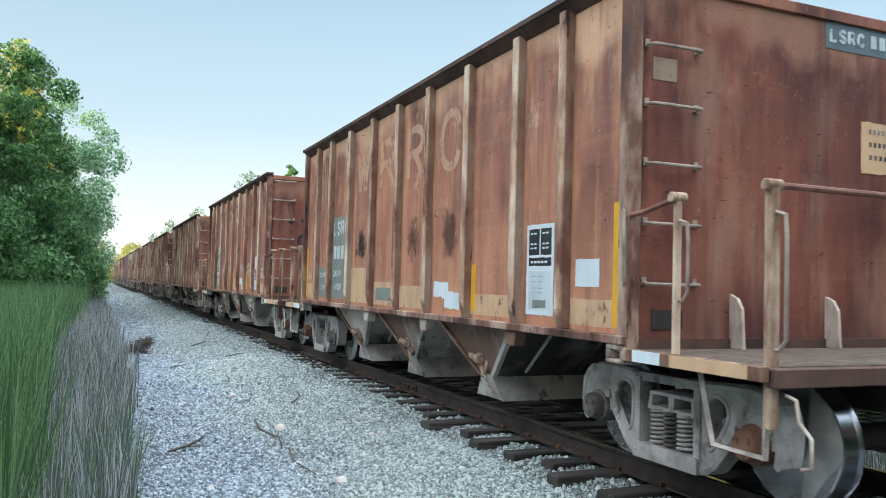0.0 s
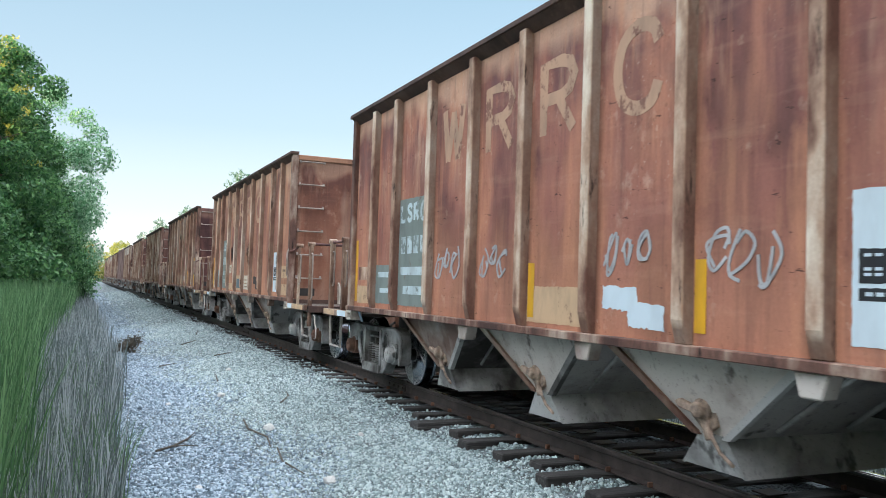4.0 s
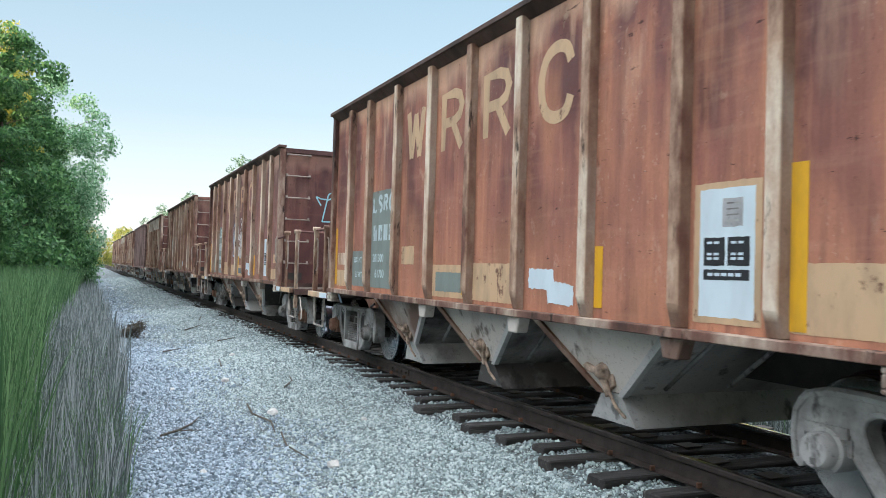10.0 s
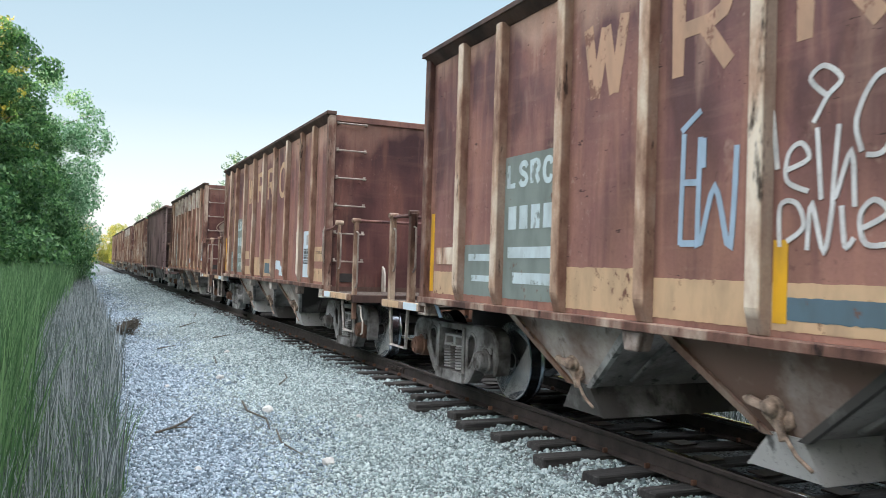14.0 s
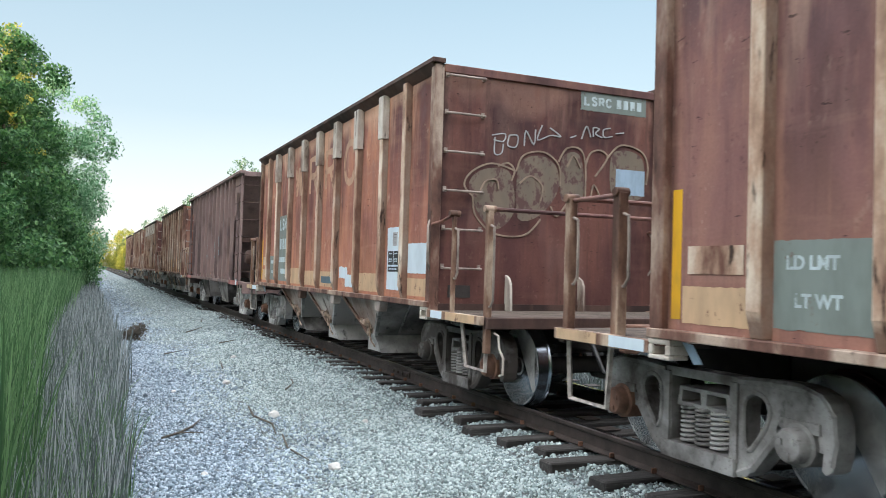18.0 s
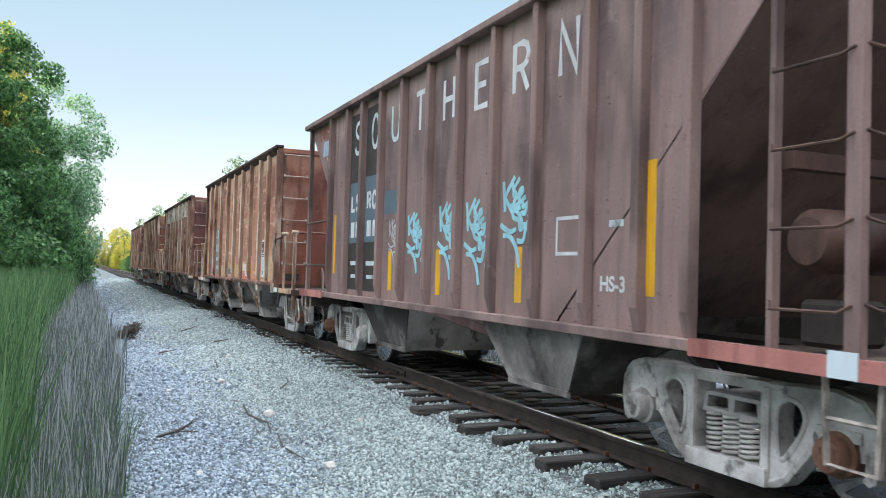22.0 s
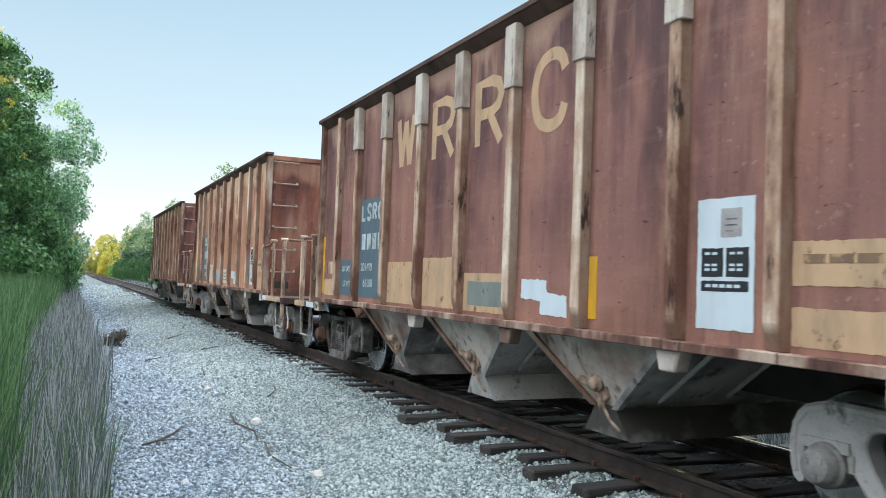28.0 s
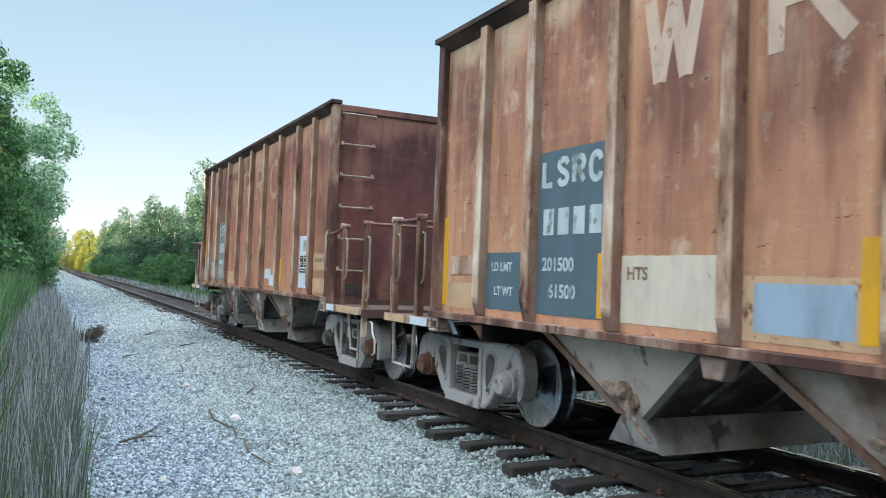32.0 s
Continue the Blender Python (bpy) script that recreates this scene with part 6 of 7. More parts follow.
c = couple(87.37, hopper_car("red", "maroon", splice=True), AXLES, "red-brown hopper car with spliced ribs and a tagged end")
side_marks(c, block=GREENGREY, yellow=(), cream=((6, None, 1.38), (5, None, 1.34), (4, BLUE, 1.34), (2, None, 1.34)), front_cream=1)
patch(c, "white_patch", SIDE, WHITE, *span(0, 0.0, 0.9), 1.36, 1.72, "pale dripping paint patch")
end_marks(c, sign=GREENGREY, card=None)
strokes(c, FRONT, [[(-1.0, 2.27), (-1.11, 2.40), (-1.01, 2.56), (-0.76, 2.67), (-0.46, 2.61)], [(-0.68, 2.64), (-0.55, 2.69), (-0.46, 2.61), (-0.50, 2.48)], [(-1.0, 2.27), (-0.95, 2.04), (-0.70, 1.85), (-0.31, 1.85), (-0.09, 2.05)],
                   [(-0.44, 2.60), (-0.34, 2.80), (-0.07, 2.86), (0.14, 2.72), (0.17, 2.47)], [(-0.39, 2.46), (-0.24, 2.56), (-0.08, 2.45), (-0.10, 2.27)], [(0.14, 2.76), (0.25, 2.93), (0.44, 2.94), (0.52, 2.76), (0.53, 2.35)],
                   [(0.52, 2.72), (0.59, 2.90), (0.74, 2.95), (0.84, 2.86), (0.67, 2.62)], [(0.84, 2.86), (1.04, 3.04), (1.35, 2.99), (1.46, 2.81), (1.44, 2.57)], [(-0.92, 2.31), (-0.84, 2.45), (-0.70, 2.48), (-0.67, 2.37)],
                   [(0.26, 2.70), (0.35, 2.85), (0.45, 2.71)], [(0.60, 2.32), (0.65, 2.51), (0.75, 2.37)], [(0.04, 2.21), (0.13, 2.10), (0.27, 2.26)]], GRAF_TAN, 0.020, "faded tan bubble tag")
for ring in ([(-1.05, 2.38), (-0.95, 2.55), (-0.72, 2.62), (-0.50, 2.55), (-0.46, 2.10), (-0.70, 1.90), (-0.92, 2.08)], [(-0.42, 2.58), (-0.32, 2.76), (-0.08, 2.81), (0.12, 2.68), (0.14, 2.40), (-0.10, 2.10), (-0.40, 2.05)],
             [(0.18, 2.76), (0.28, 2.88), (0.42, 2.88), (0.49, 2.72), (0.50, 2.36), (0.20, 2.30)], [(0.90, 2.86), (1.06, 2.98), (1.32, 2.94), (1.41, 2.78), (1.38, 2.40), (0.95, 2.38)]):
    part("graffiti_fill", sheet_of(FRONT, rounded(ring, 4), 0.8), FAINT, c, "worn khaki fill of the bubble tag")
strokes(c, FRONT, [[(-0.77, 3.00), (-0.60, 3.03), (-0.62, 2.94), (-0.75, 2.95)], [(-0.73, 2.98), (-0.73, 2.79), (-0.64, 2.80), (-0.62, 2.91)], [(-0.54, 3.02), (-0.43, 3.02), (-0.45, 2.89), (-0.56, 2.90), (-0.54, 3.02)],
                   [(-0.34, 2.91), (-0.32, 3.09), (-0.21, 2.94), (-0.19, 3.12)], [(-0.10, 3.18), (-0.16, 3.00), (0.02, 3.07), (0.16, 3.07), (0.01, 3.16)], [(0.30, 3.07), (0.38, 3.10)], [(0.46, 3.07), (0.53, 3.23), (0.59, 3.10)],
                   [(0.63, 3.11), (0.63, 3.22), (0.71, 3.21), (0.66, 3.15), (0.76, 3.11)], [(0.88, 3.24), (0.78, 3.21), (0.79, 3.12), (0.91, 3.14)], [(0.96, 3.18), (1.08, 3.20)]], GRAF_WHITE, 0.014, "thin white spray writing")
patch(c, "blue_patch", FRONT, SKYBLUE, 0.98, 1.42, 2.42, 2.74, "pale blue paint patch", 1.2)

couple(99.83, black_car(), (1.34 - WB, 1.34 + WB, SL - 1.33 - WB, SL - 1.33 + WB), "black-brown open-ended hopper car with teal tags")

c = couple(113.21, hopper_car("scoured", "red", brake=True), AXLES, "pale-streaked rust-brown hopper car with a dark red end")
side_marks(c, block=GREENGREY, yellow=(4, 2), cream=((6, None, 1.36), (5, BLUE, 1.36), (4, None, 1.40), (0, None, 1.60)), placard="dark_top", front_cream=0)
end_marks(c, sign=GREENGREY, card=CREAM)

c = couple(126.96, hopper_car("maroon", "maroon", splice=True), AXLES, "dark red hopper car with blue number panel and tan patches")
side_marks(c, letters=CREAM, block=BLUE, weights=("201400", "61600"), yellow=(2, (7, True), (5, True)), cream=((6, None, 1.58), (5, None, 1.62), (4, GREENGREY, 1.46)))
end_marks(c)

c = couple(140.68, hopper_car("tan", "orange", brake=True), AXLES, "tan-brown hopper car with flaking pale initials and blue panel")
side_marks(c, letters=PALELET, block=BLUE, weights=("201500", "61500"), yellow=((3, True), (7, True)), cream=(), placard="dark_top")
t = patch(c, "white_patch", SIDE, PALE, *span(4, 0.02, 0.98), 1.12, 1.46, "pale paint patch with faint stencils")
for i in range(3):
    bars(t, SIDE, span(4, 0.06)[0], span(4, 0.9 - 0.1 * i)[1], 1.35 - 0.08 * i, 1.38 - 0.08 * i, 6, BROWNINK, 1.6, 0.3)
a, b = span(6)
t = patch(c, "white_patch", SIDE, PALE, a, b, 1.12, 1.58, "pale cream patch with a faded stencil")
words(t, SIDE, "HTS", a + 0.06, 1.42, 0.12, BROWNINK, 1.8)
a, b = span(5)
patch(c, "tan_patch", SIDE, CREAM, a, b, 1.09, 1.46, "tan paint patch")
patch(c, "yellow_stripe", SIDE, YELLOW, b - 0.11, b - 0.01, 1.13, 1.66, "yellow reflective stripe", 1.9)
patch(c, "blue_patch", SIDE, SKYBLUE, a + 0.08, b - 0.14, 1.14, 1.42, "pale blue overpaint", 1.6)
end_marks(c, card=WHITE)

c = couple(154.01, hopper_car("orange", "maroon"), AXLES, "rusty brown hopper car at the end of the train")
side_marks(c, block=GREENGREY, yellow=(2,), cream=((6, None, 1.34),))
for k, s in ((9, 1), (8, 2), (7, 3)):
    scribble(c, SIDE, span(k)[0], 1.15, 0.6, 0.5, GRAF_WHITE, 0.04, 90 + s, 3, "white spray-painted tag")
end_marks(c, sign=RUST["maroon"], card=None)
# ---------------------------------------------------------------- plants and the far side
def blades(name, mat, spots, height, lean, width, label, category, seed, bend=0.35):
    """Many grass blades in one mesh: each a tapered, bent strip."""
    rng = np.random.default_rng(seed)
    k = len(spots)
    z = np.array([ground_z(x, y) for x, y in spots]) - 0.02
    root = np.concatenate([spots, z[:, None]], 1)
    h = height * rng.uniform(0.62, 1.12, k)
    az = rng.uniform(0, 2 * math.pi, k)
    d = np.stack([np.cos(az), np.sin(az), np.zeros(k)], 1)
    face = rng.uniform(0, 2 * math.pi, k)
    side = np.stack([np.cos(face), np.sin(face), np.zeros(k)], 1) * (width * rng.uniform(0.6, 1.3, k) * (1 + spots[:, 1] / 22))[:, None] / 2
    ln = (lean * rng.uniform(0.1, 1.0, k) * h)[:, None] * d
    up = np.array([0, 0, 1.0])
    v = []
    for s, w in ((0, 1.0), (0.4, 0.9), (0.75, 0.65), (1.0, 0.08)):
        c = root + ln * (s ** 2) + (h * (s - bend * 0.25 * s ** 3))[:, None] * up
        v += [c - side * w, c + side * w]
    v = np.stack(v, 1)
    quad = np.array([(0, 1, 3, 2), (2, 3, 5, 4), (4, 5, 7, 6)])
    f = (quad[None] + 8 * np.arange(k)[:, None, None]).reshape(-1, 4)
    me = bpy.data.meshes.new(name)
    me.from_pydata(v.reshape(-1, 3).tolist(), [], f.tolist())
    me.materials.append(mat)
    return tagged(new(name, me), label, category, kind="stuff")


def scatter(seed, bands):
    """Random spots: (x0, x1, y0, y1, how many) a band."""
    rng = np.random.default_rng(seed)
    return np.concatenate([np.stack([rng.uniform(a, b, n), rng.uniform(c, d, n)], 1) for a, b, c, d, n in bands])


def edge(spots, line, ragged, seed, keep_left=True):
    """Keeps the spots on one side of an uneven line x(y)."""
    e = np.array([line(y) + ragged * noise.noise((y * 0.8, seed, 0)) + ragged * 0.6 * noise.noise((y * 2.6, seed, 3)) for _, y in spots])
    return spots[(spots[:, 0] < e) == keep_left]


green = edge(scatter(1, [(-2.6, 0.2, 3.5, 9, 9000), (-3.5, 0.2, 9, 18, 13000), (-4.5, 0.3, 18, 34, 12000), (-5, 0.3, 34, 70, 9000)]), lambda y: -0.12 - 0.034 * y if y < 12 else -0.53 + 0.018 * (y - 12), 0.18, 2)
blades("tall_grass", GREEN, green, 1.62, 0.19, 0.010, "tall fresh green reed grass beside the gravel", "grass", 3)
dry = edge(scatter(7, [(-0.75, 0.80, 3.2, 9, 3900), (-0.8, 0.9, 9, 18, 5600), (-0.8, 0.9, 18, 34, 4800), (-0.6, 0.9, 34, 80, 4000)]), lambda y: min(0.042 * y, 0.52), 0.16, 5)
blades("dry_grass", DRY, dry, 0.98, 0.17, 0.0085, "bleached dry grass along the gravel's edge", "grass", 8, 0.3)
mixed = edge(scatter(21, [(-0.7, 0.4, 3.2, 7.5, 4600), (-0.7, 0.5, 7.5, 14, 2800), (-0.5, 0.5, 14, 30, 900)]), lambda y: min(0.030 * y + 0.02, 0.42), 0.20, 6)
blades("mixed_grass", GREEN, mixed, 0.80, 0.40, 0.008, "fresh green blades among the dry grass", "grass", 22, 0.6)
over = scatter(11, [(6.9, 9.6, 2, 14, 7000), (7.2, 9.5, 14, 40, 7000), (7.2, 9.5, 40, 120, 5000)])
blades("far_dry_grass", DRY, over, 0.62, 0.6, 0.008, "bleached dry grass beyond the far rail", "grass", 12, 0.8)
over = scatter(13, [(8.2, 13, 2, 14, 7000), (8.5, 12, 14, 40, 5000), (8.5, 11, 40, 120, 3000)])
blades("far_green_grass", GREEN, over, 0.9, 0.3, 0.012, "green grass beyond the far rail", "grass", 14)


def crown_mesh(name, mat, clumps, leaves, size, seed):
    """Leaf by leaf, gathered in clumps: (x, y, z, rx, rz) each."""
    rng = np.random.default_rng(seed)
    c = np.array(clumps)
    weight = c[:, 3] ** 2 * c[:, 4]
    pick = rng.choice(len(c), leaves, p=weight / weight.sum())
    d = rng.normal(size=(leaves, 3))
    d /= np.linalg.norm(d, axis=1)[:, None]
    r = rng.uniform(0.45, 1.0, leaves) ** 0.5 * rng.choice([1.0, 1.0, 1.0, 1.22], leaves)
    p = c[pick, :3] + d * r[:, None] * np.stack([c[pick, 3], c[pick, 3], c[pick, 4]], 1)
    n = d + rng.normal(size=(leaves, 3)) * 0.7
    n /= np.linalg.norm(n, axis=1)[:, None]
    a = np.cross(n, rng.normal(size=(leaves, 3)))
    a /= np.linalg.norm(a, axis=1)[:, None]
    b = np.cross(n, a)
    s = (size * rng.uniform(0.6, 1.4, leaves))[:, None]
    v = np.stack([p - a * s, p - b * s * 0.5 + n * s * 0.15, p + a * s, p + b * s * 0.5 + n * s * 0.15], 1)
    me = bpy.data.meshes.new(name)
    me.from_pydata(v.reshape(-1, 3).tolist(), [], (np.arange(leaves * 4).reshape(-1, 4)).tolist())
    me.materials.append(mat)
    return me


def tree(label, kind, height, spread, leaves, leaf, mat, bark, seed, low=0.12):
    """Tapered trunk with limbs and a crown of leaf clumps; kind: 'broad', 'cone' or 'slim'."""
    rng = random.Random(seed)
    root = thing("tree", label, "tree")
    tall = height * 0.93
    bend = [(rng.uniform(-1, 1) * 0.02 * height * i / 6, rng.uniform(-1, 1) * 0.02 * height * i / 6, tall * i / 6) for i in range(7)]
    r0 = 0.014 * height + 0.03
    part("trunk", Geo().tube(bend, [r0 * (1 - 0.93 * i / 6) + 0.012 for i in range(7)], 9), bark, root, smooth=True)
    clumps, limbs = [], Geo()
    count = {"broad": 38, "cone": 44, "slim": 46}[kind]
    for i in range(count):
        u = low + (0.98 - low) * (i + rng.random()) / count
        z = height * u
        if kind == "cone":
            reach = spread * (1.02 - u) ** 0.8
        elif kind == "slim":
            reach = spread * math.sin(math.pi * min(1, max(0.05, u))) ** 0.6 * 0.9
        else:
            reach = spread * math.sin(math.pi * (0.12 + 0.80 * u)) ** 0.7
        q = i * 2.4 + rng.uniform(-0.5, 0.5)
        d = reach * rng.uniform(0.45, 1.0)
        x, y = d * math.cos(q), d * math.sin(q)
        size = (0.30 * spread * rng.uniform(0.7, 1.25)) * {"cone": 0.6, "slim": 1.15, "broad": 1.0}[kind] * (1.1 - 0.55 * u)
        clumps.append((x, y, z, size, size * (0.55 if kind == "cone" else 0.8)))
        for _ in range(2):
            clumps.append((x * rng.uniform(0.5, 1.15) + rng.uniform(-.5, .5) * size, y * rng.uniform(0.5, 1.15) + rng.uniform(-.5, .5) * size, z + rng.uniform(-0.8, 0.8) * size, size * 0.6, size * 0.5))
        if i % 2 == 0 and u < 0.92:
            z0 = max(0.3, z - d * 0.5)
            limbs.tube([(0, 0, z0), (x * 0.5, y * 0.5, (z0 + z) / 2 + 0.1), (x, y, z)], [r0 * 0.35 * (1.1 - u), r0 * 0.2 * (1.1 - u), 0.008], 5)
    part("limbs", limbs, bark, root)
    part("crown", crown_mesh("crown", mat, clumps, leaves, leaf, seed), mat, root)
    return root


DEEP = "dense dark green tree beside the track"
T_CONE = tree(DEEP, "cone", 9.0, 2.5, 60000, 0.066, LEAF["deep"], BARK, 1, 0.03)
T_BROAD = tree(DEEP, "broad", 9.5, 3.0, 60000, 0.072, LEAF["deep"], BARK, 2, 0.05)
T_PALE = tree("silvery green leafy tree overhanging the gravel", "broad", 9.0, 3.2, 60000, 0.066, LEAF["pale"], BARK, 3, 0.08)
T_BUSH = tree("dense green shrub at the foot of the trees", "broad", 3.6, 2.4, 20000, 0.075, LEAF["deep"], BARK, 4, 0.02)
T_SUNLIT = tree("yellow-green sunlit tree beyond the track", "broad", 8.0, 2.6, 9000, 0.12, LEAF["spring"], BARK, 5, 0.06)
T_SLIM = tree("slender pale-barked tree beyond the track", "slim", 9.5, 1.7, 8000, 0.085, LEAF["spring"], BIRCHBARK, 6, 0.2)
T_BIRCH = tree("slender birch with silvery leaves beyond the track", "slim", 9.5, 1.7, 8000, 0.085, LEAF["birch"], BIRCHBARK, 16, 0.2)
T_FAR = tree("green tree beyond the track", "broad", 7.5, 2.5, 7000, 0.13, LEAF["far"], BARK, 7, 0.04)


T_TIP = tree("tall slender tree with sunlit yellow tips", "slim", 9.5, 1.5, 12000, 0.07, LEAF["spring"], BARK, 15, 0.35)
T_UNSEEN = tree("dense dark green tree, added out of view to block light", "broad", 9.5, 3.0, 26000, 0.165, LEAF["deep"], BARK, 12, 0.02)


def plant(base, x, y, scale, turn, first=set()):
    """Sets the tree out once, and copies of it after that."""
    m = pose(x, y, ground_z(x, y) - 0.1, 0, 0, turn)
    if base.name not in first:
        first.add(base.name)
        base.matrix_basis, ob = m, base
    else:
        ob = copy_thing(base, m)
    ob.scale = (scale,) * 3
    return ob


# near side: the row in view
for x, y, b, s in ((-3.6, 34, T_BROAD, 1.12), (-4.3, 27.5, T_CONE, 0.95), (-3.2, 36.5, T_CONE, 1.12), (-3.45, 39.5, T_TIP, 1.26), (-3.6, 31.5, T_BUSH, 1.35), (-2.6, 38, T_BUSH, 1.3), (-4.6, 31, T_CONE, 1.22), (-2.7, 40, T_CONE, 1.05), (-2.5, 46, T_PALE, 1.27), (-3.4, 43, T_BROAD, 1.08), (-3.4, 53, T_CONE, 1.0),
                   (-3.9, 58, T_PALE, 0.95), (-4.2, 66, T_BROAD, 1.0), (-3.6, 76, T_CONE, 1.05), (-4.2, 88, T_BROAD, 1.0), (-3.6, 102, T_CONE, 1.0), (-4.2, 116, T_BROAD, 0.95), (-4.0, 132, T_CONE, 1.0),
                   (-2.7, 34, T_BUSH, 0.9), (-3.6, 28.5, T_BUSH, 1.1), (-1.9, 42, T_BUSH, 1.0), (-2.2, 50, T_BUSH, 1.0), (-2.4, 58, T_BUSH, 1.0), (-2.6, 66, T_BUSH, 1.1), (-2.8, 76, T_BUSH, 1.1), (-3.0, 88, T_BUSH, 1.2), (-3.2, 100, T_BUSH, 1.2), (-3.2, 115, T_BUSH, 1.2)):
    plant(b, x, y, s, (x * 77 + y * 31) % 360)
# unseen belt, added to keep the low sun off the track
rng = random.Random(5)
for row, (x, size) in enumerate(((-29.0, 1.18), (-33.0, 1.20), (-37.0, 1.22), (-41.0, 1.26))):
    for i in range(56):
        y = -75 + i * 4.1 + row * 1.4
        plant(T_UNSEEN, x + rng.uniform(-0.8, 0.8), y, size * rng.uniform(0.96, 1.06), rng.uniform(0, 360))
# trees added unseen behind the camera, both sides of the line, darkening car ends
for x, y, s in ((-8, -9, 1.1), (-4, -12, 1.2), (-0.5, -10, 1.15), (0.5, -15, 1.2), (10.8, -9, 1.2), (14, -7, 1.1), (12.5, -13, 1.25), (17, -10, 1.2), (21, -8, 1.1)):
    plant(T_UNSEEN, x, y, s, (x * 41 + y * 13) % 360)
# far side
rng = random.Random(9)
for i in range(48):
    y = 60 + i * 3.6
    # yellow sunlit leaves at the far end, darker shaded ones nearer
    plant((T_FAR, T_BIRCH, T_FAR, T_FAR, T_BIRCH)[i % 5] if y < 185 else (T_SUNLIT, T_FAR)[i % 2], 12.4 + rng.uniform(-1.0, 1.6), y, rng.uniform(0.95, 1.3), rng.uniform(0, 360))
    if i % 2:
        plant(T_BUSH, 10.6 + rng.uniform(-0.4, 0.6), y + 2, rng.uniform(0.8, 1.1), rng.uniform(0, 360))
for i in range(26):
    plant((T_SUNLIT, T_FAR, T_SUNLIT, T_SLIM)[i % 4], 21 + rng.uniform(-2.5, 7), -2 + i * 2.6, rng.uniform(0.85, 1.2), rng.uniform(0, 360))
plant(T_CONE, 16.2, 73, 1.42, 40)
for x, y, b in ((-6, 205, T_SUNLIT), (-2.5, 214, T_FAR), (0.5, 222, T_SUNLIT), (-4, 236, T_SUNLIT), (2.2, 248, T_SUNLIT), (-1, 258, T_FAR), (8.5, 226, T_SUNLIT), (9.5, 206, T_SUNLIT), (10, 244, T_FAR)):
    plant(b, x, y, 1.05, (x * 50 + y) % 360)
for x, y in ((1.2, 265), (8.8, 262), (10.8, 250), (12.5, 268)):
    plant(T_SUNLIT, x, y, 1.5, (x * 50 + y) % 360)


def utility_pole(x, y, height):
    p = thing("utility_pole", "weathered wooden utility pole with a crossarm", "pole", at=(x, y, ground_z(x, y)))
    part("mast", Geo().tube([(0, 0, -0.3), (0, 0, height * 0.5), (0, 0, height)], [0.16, 0.14, 0.11], 12), POLEWOOD, p, smooth=True)
    part("crossarm", Geo().box(-0.06, 0.06, -1.2, 1.2, height - 0.45, height - 0.32), POLEWOOD, p, bevel=0.01)
    for s in (-1, 1):
        part("brace", Geo().tube([(-0.07, s * 0.75, height - 0.42), (-0.07, 0, height - 1.0)], 0.02, 6), RAILBAR, p)
    ins = Geo().lathe([(0, 0.0), (0, 0.03), (0.07, 0.055), (0.10, 0.05), (0.13, 0.03), (0.13, 0)], 10, 2).mesh("insulator", RUBBER, smooth=True)
    for k in (-1.1, -0.65, 0.65, 1.1):
        part("insulator", ins, RUBBER, p, m=pose(0, k, height - 0.31))
    return p


utility_pole(23.25, 20.6, 10.05)


# ---------------------------------------------------------------- small things on the gravel
def rock(x, y, size, seed):
    rng = random.Random(seed)
    bm = bmesh.new()
    bmesh.ops.create_icosphere(bm, subdivisions=2, radius=0.5)
    for v in bm.verts:
        v.co *= size * (1 + 0.35 * noise.noise(v.co * 3 + Vector((seed, 0, 0)))) * rng.uniform(0.94, 1.06)
        v.co.z *= 0.72
    me = bpy.data.meshes.new("rock")
    bm.to_mesh(me)
    bm.free()
    me.materials.append(ROCK)
    ob = tagged(new("rock", me), "pale rounded stone lying on the gravel", "rock", "stones on the gravel")
    ob.matrix_basis = pose(x, y, ground_z(x, y) + size * 0.22, 0, 0, seed * 40)
    return ob


ROCK = plain("pale_rock", (0.58, 0.57, 0.55), 0.9, vary=0.25, scale=14)
TWIGS = plain("grey_twig", (0.075, 0.065, 0.050), 0.9, vary=0.4)
for i, (x, y, s) in enumerate(((2.13, 9.72, 0.13), (2.10, 7.05, 0.12), (2.02, 12.6, 0.12), (2.6, 15.5, 0.10), (1.2, 12.0, 0.07), (2.9, 8.6, 0.07), (1.0, 7.2, 0.06))):
    rock(x, y, s, i + 1)


def stick(pts, r, label="dark fallen stick on the gravel"):
    z = [ground_z(x, y) + 0.03 for x, y in pts]
    return solid("stick", Geo().tube([(x, y, h) for (x, y), h in zip(pts, z)], [r] * (len(pts) - 1) + [r * 0.4], 6), TWIGS, label, "stick", "sticks on the gravel", smooth=True)


stick([(0.78, 8.75), (0.98, 9.0), (1.15, 9.35), (1.28, 9.75)], 0.012)
stick([(0.92, 8.95), (1.08, 9.0), (1.22, 8.98)], 0.008)
stick([(1.95, 10.4), (1.90, 9.8), (2.0, 9.2), (1.93, 8.7)], 0.012)
stick([(1.98, 8.6), (1.90, 8.0), (1.97, 7.4)], 0.010)
stick([(2.60, 11.2), (2.80, 11.6), (2.88, 12.1)], 0.012)
stick([(2.2, 14.2), (2.3, 15.1)], 0.014)
stick([(2.7, 18.0), (3.1, 18.3)], 0.016)
stick([(1.5, 17.0), (1.9, 17.6)], 0.014)
stick([(2.4, 21.5), (2.9, 22.4)], 0.018)
stick([(3.1, 24.2), (3.3, 25.5)], 0.018)


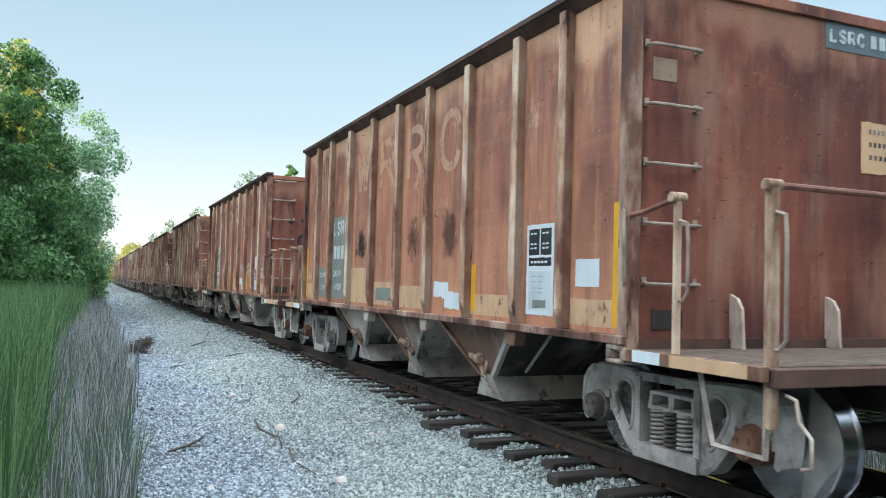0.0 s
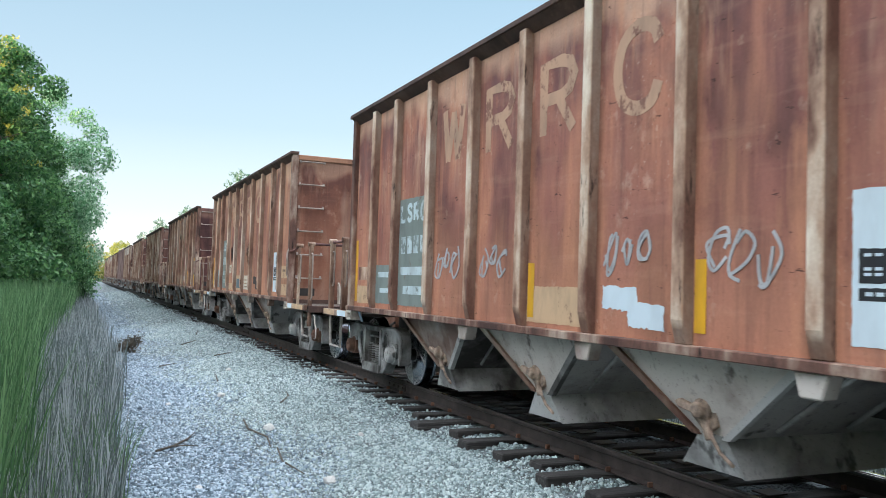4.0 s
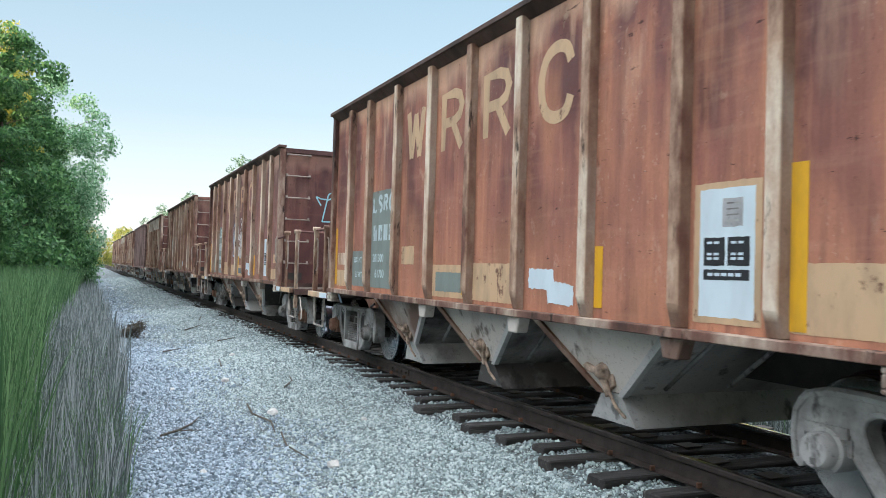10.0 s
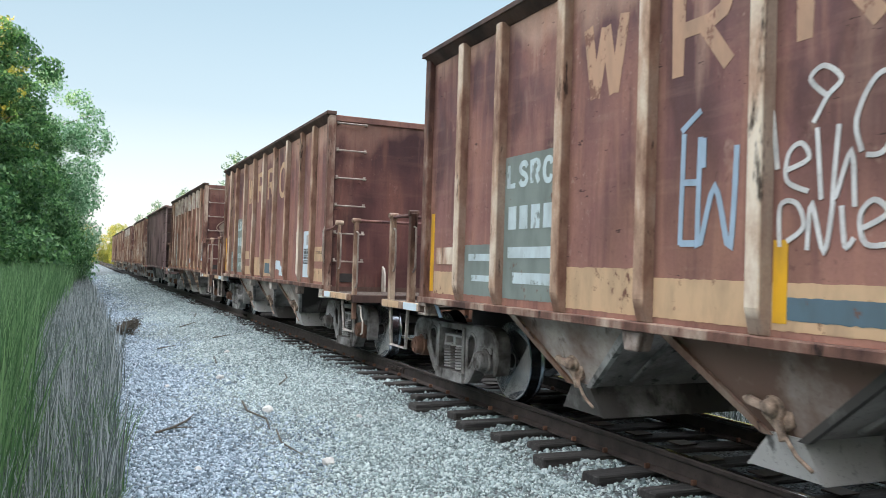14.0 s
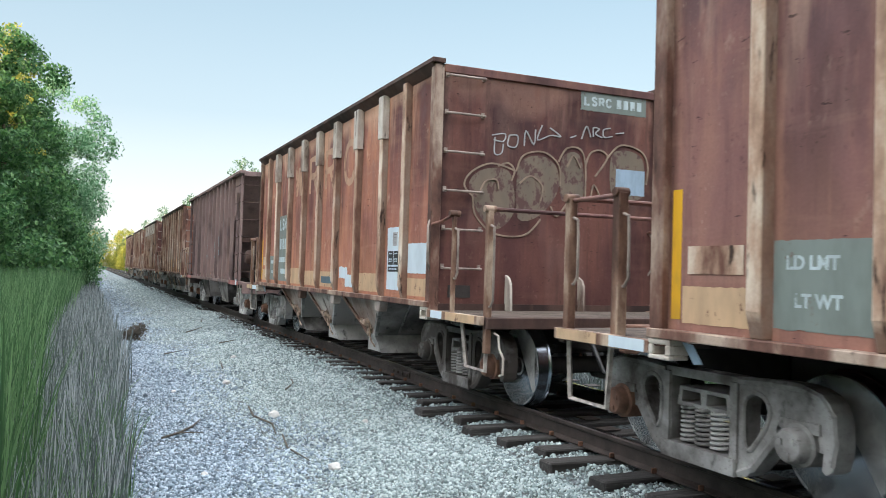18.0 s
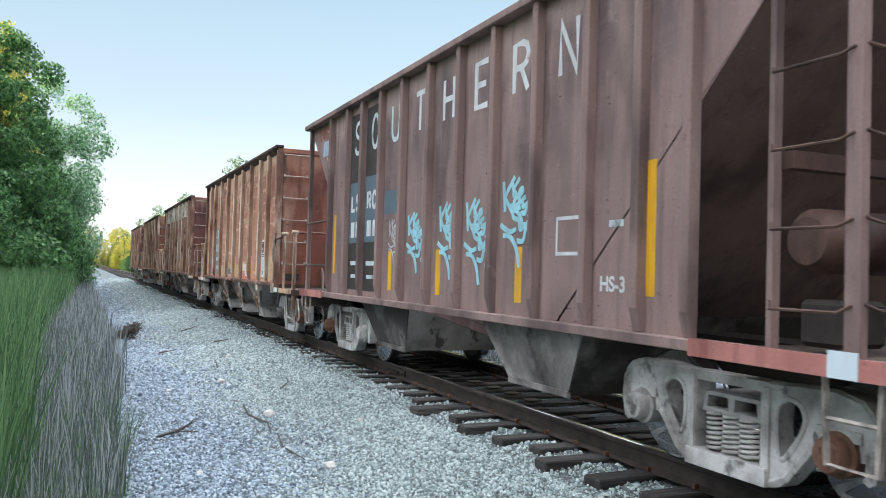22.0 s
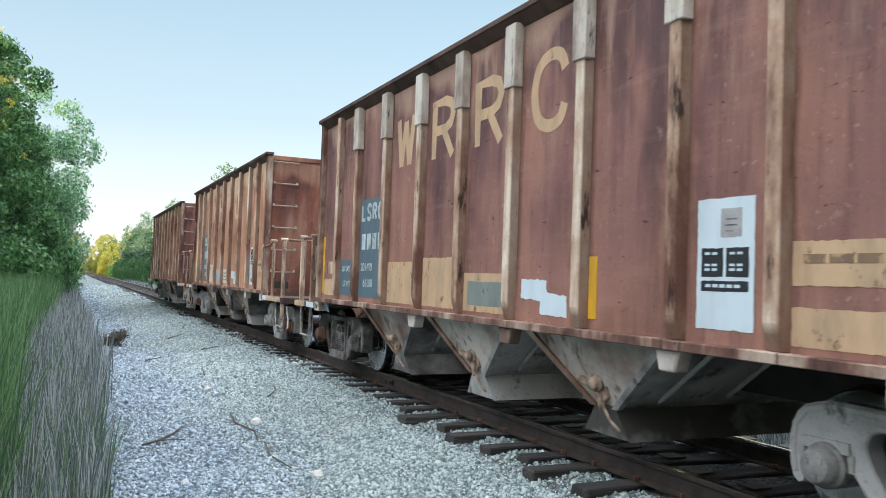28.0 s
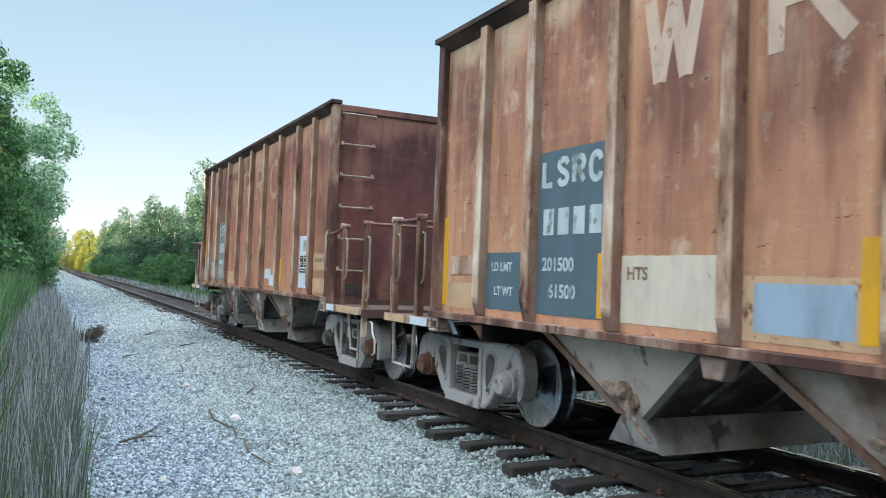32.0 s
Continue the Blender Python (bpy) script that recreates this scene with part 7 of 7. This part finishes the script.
def brush_clump(x, y):
    """A dead leafy bough that leans out over the gravel: limbs, twigs and shrivelled leaves."""
    rng = random.Random(77)
    g = Geo()
    for i in range(16):
        p = Vector((-0.25 + rng.uniform(-0.06, 0.06), rng.uniform(-0.12, 0.12), 0.0))
        d = Vector((1.0, rng.uniform(-0.35, 0.35), rng.uniform(0.25, 0.95))).normalized() * rng.uniform(0.55, 0.85)
        line = [p + d * t + Vector((0, 0, -0.10 * t * t)) for t in (0.0, 0.35, 0.7, 1.0)]
        g.tube(line, [0.012, 0.009, 0.006, 0.003], 4)
        for _ in range(55):
            q = line[1].lerp(line[3], rng.random()) + Vector((rng.gauss(0, 0.05), rng.gauss(0, 0.06), rng.gauss(0, 0.05)))
            a = Vector((rng.gauss(0, 1), rng.gauss(0, 1), rng.gauss(0, 1))).normalized() * rng.uniform(0.02, 0.045)
            b = a.orthogonal().normalized() * a.length * 0.45
            g.add([q - a, q - b, q + a, q + b], [(0, 1, 2, 3)])
    g.tube([(-0.18, 0.0, 0.0), (-0.20, 0.02, 0.40), (-0.22, 0.02, 0.62)], [0.008, 0.006, 0.003], 5)
    ob = solid("brush_clump", g, TWIGS, "dark dead leafy bough leaning at the gravel's edge", "brush", kind="stuff")
    ob.location = (x, y, ground_z(x, y))
    return ob


brush_clump(0.92, 20.3)
# ---------------------------------------------------------------- sleepers, one by one
def sleepers():
    rng = random.Random(21)
    bed = thing("railway_sleepers", "dark weathered creosoted wooden sleepers under the rails", "sleepers", kind="structure")
    kinds = []
    for _ in range(4):
        g = Geo()
        g.box(-1.24, 1.24, -0.11, 0.11, -0.16, 0.0)
        g.v = [(x + rng.uniform(-.02, .02), y + rng.uniform(-.012, .012), z + rng.uniform(-.008, .006)) for x, y, z in g.v]
        kinds.append(g.mesh("sleeper", TIE, 0.012))
    y = -6.0
    ys = []
    while y < 120:
        ys.append(y)
        y += 0.53 + rng.uniform(-0.05, 0.07) + (0.0 if y < 60 else 0.2)
    plate = Geo().box(-0.10, 0.10, -0.09, 0.09, 0.0, 0.014).mesh("tie_plate", RAIL, 0.004)
    spike = Geo().box(-0.018, 0.030, -0.012, 0.012, 0.0, 0.042).mesh("spike", CAPRUST, 0.006)
    for i, y in enumerate(ys):
        out = rng.choice((0.0, -0.05, -0.12, -0.20, -0.28)) if y < 9 else rng.uniform(-0.06, 0.06)
        part("sleeper", kinds[i % 4], TIE, bed, m=pose(XC + out, y, -0.182, 0, 0, rng.uniform(-2.2, 2.2)))
        if 3 < y < 22:
            at = bed.children[-1]
            for side in (-1, 1):
                pl = part("tie_plate", plate, RAIL, at, "rusty tie plate", m=pose(side * GAUGE - out - side * 0.005, 0, 0.001))
                for d in (-1, 1):
                    part("spike", spike, CAPRUST, bed, "", m=pose(XC + side * GAUGE + d * 0.088, y + d * 0.05, -0.170, 0, 0, 180 if d > 0 else 0))
    g = Geo()
    for i in range(500):
        g.box(XC - 1.24, XC + 1.24, 121 + i * 0.6, 121.2 + i * 0.6, -0.34, -0.182)
    tagged(part("far_sleepers", g, TIE, bed), kind="stuff")


sleepers()
def travelled(t):
    """Metres that the train has come nearer; after a slower first second it gathers speed slowly."""
    return 4.275 * t + 0.00604 * t * t + 0.0000058 * t ** 3 + 0.24 * math.exp(-(t / 0.85) ** 2)


def motions():
    """The train rolls towards the camera and past it."""
    whole = [0.25 * i for i in range(12)] + [3.0 + i for i in range(30)]
    tenth = [i / 10 for i in range(321)]
    for car, front, sets in CARS:
        walk(car, [(t, pose(XC, front - travelled(t), 0)) for t in whole])
        for ws, y in sets:
            walk(ws, [(t, pose(0, y, 0.419, math.degrees(travelled(t) / 0.419))) for t in tenth])


motions()
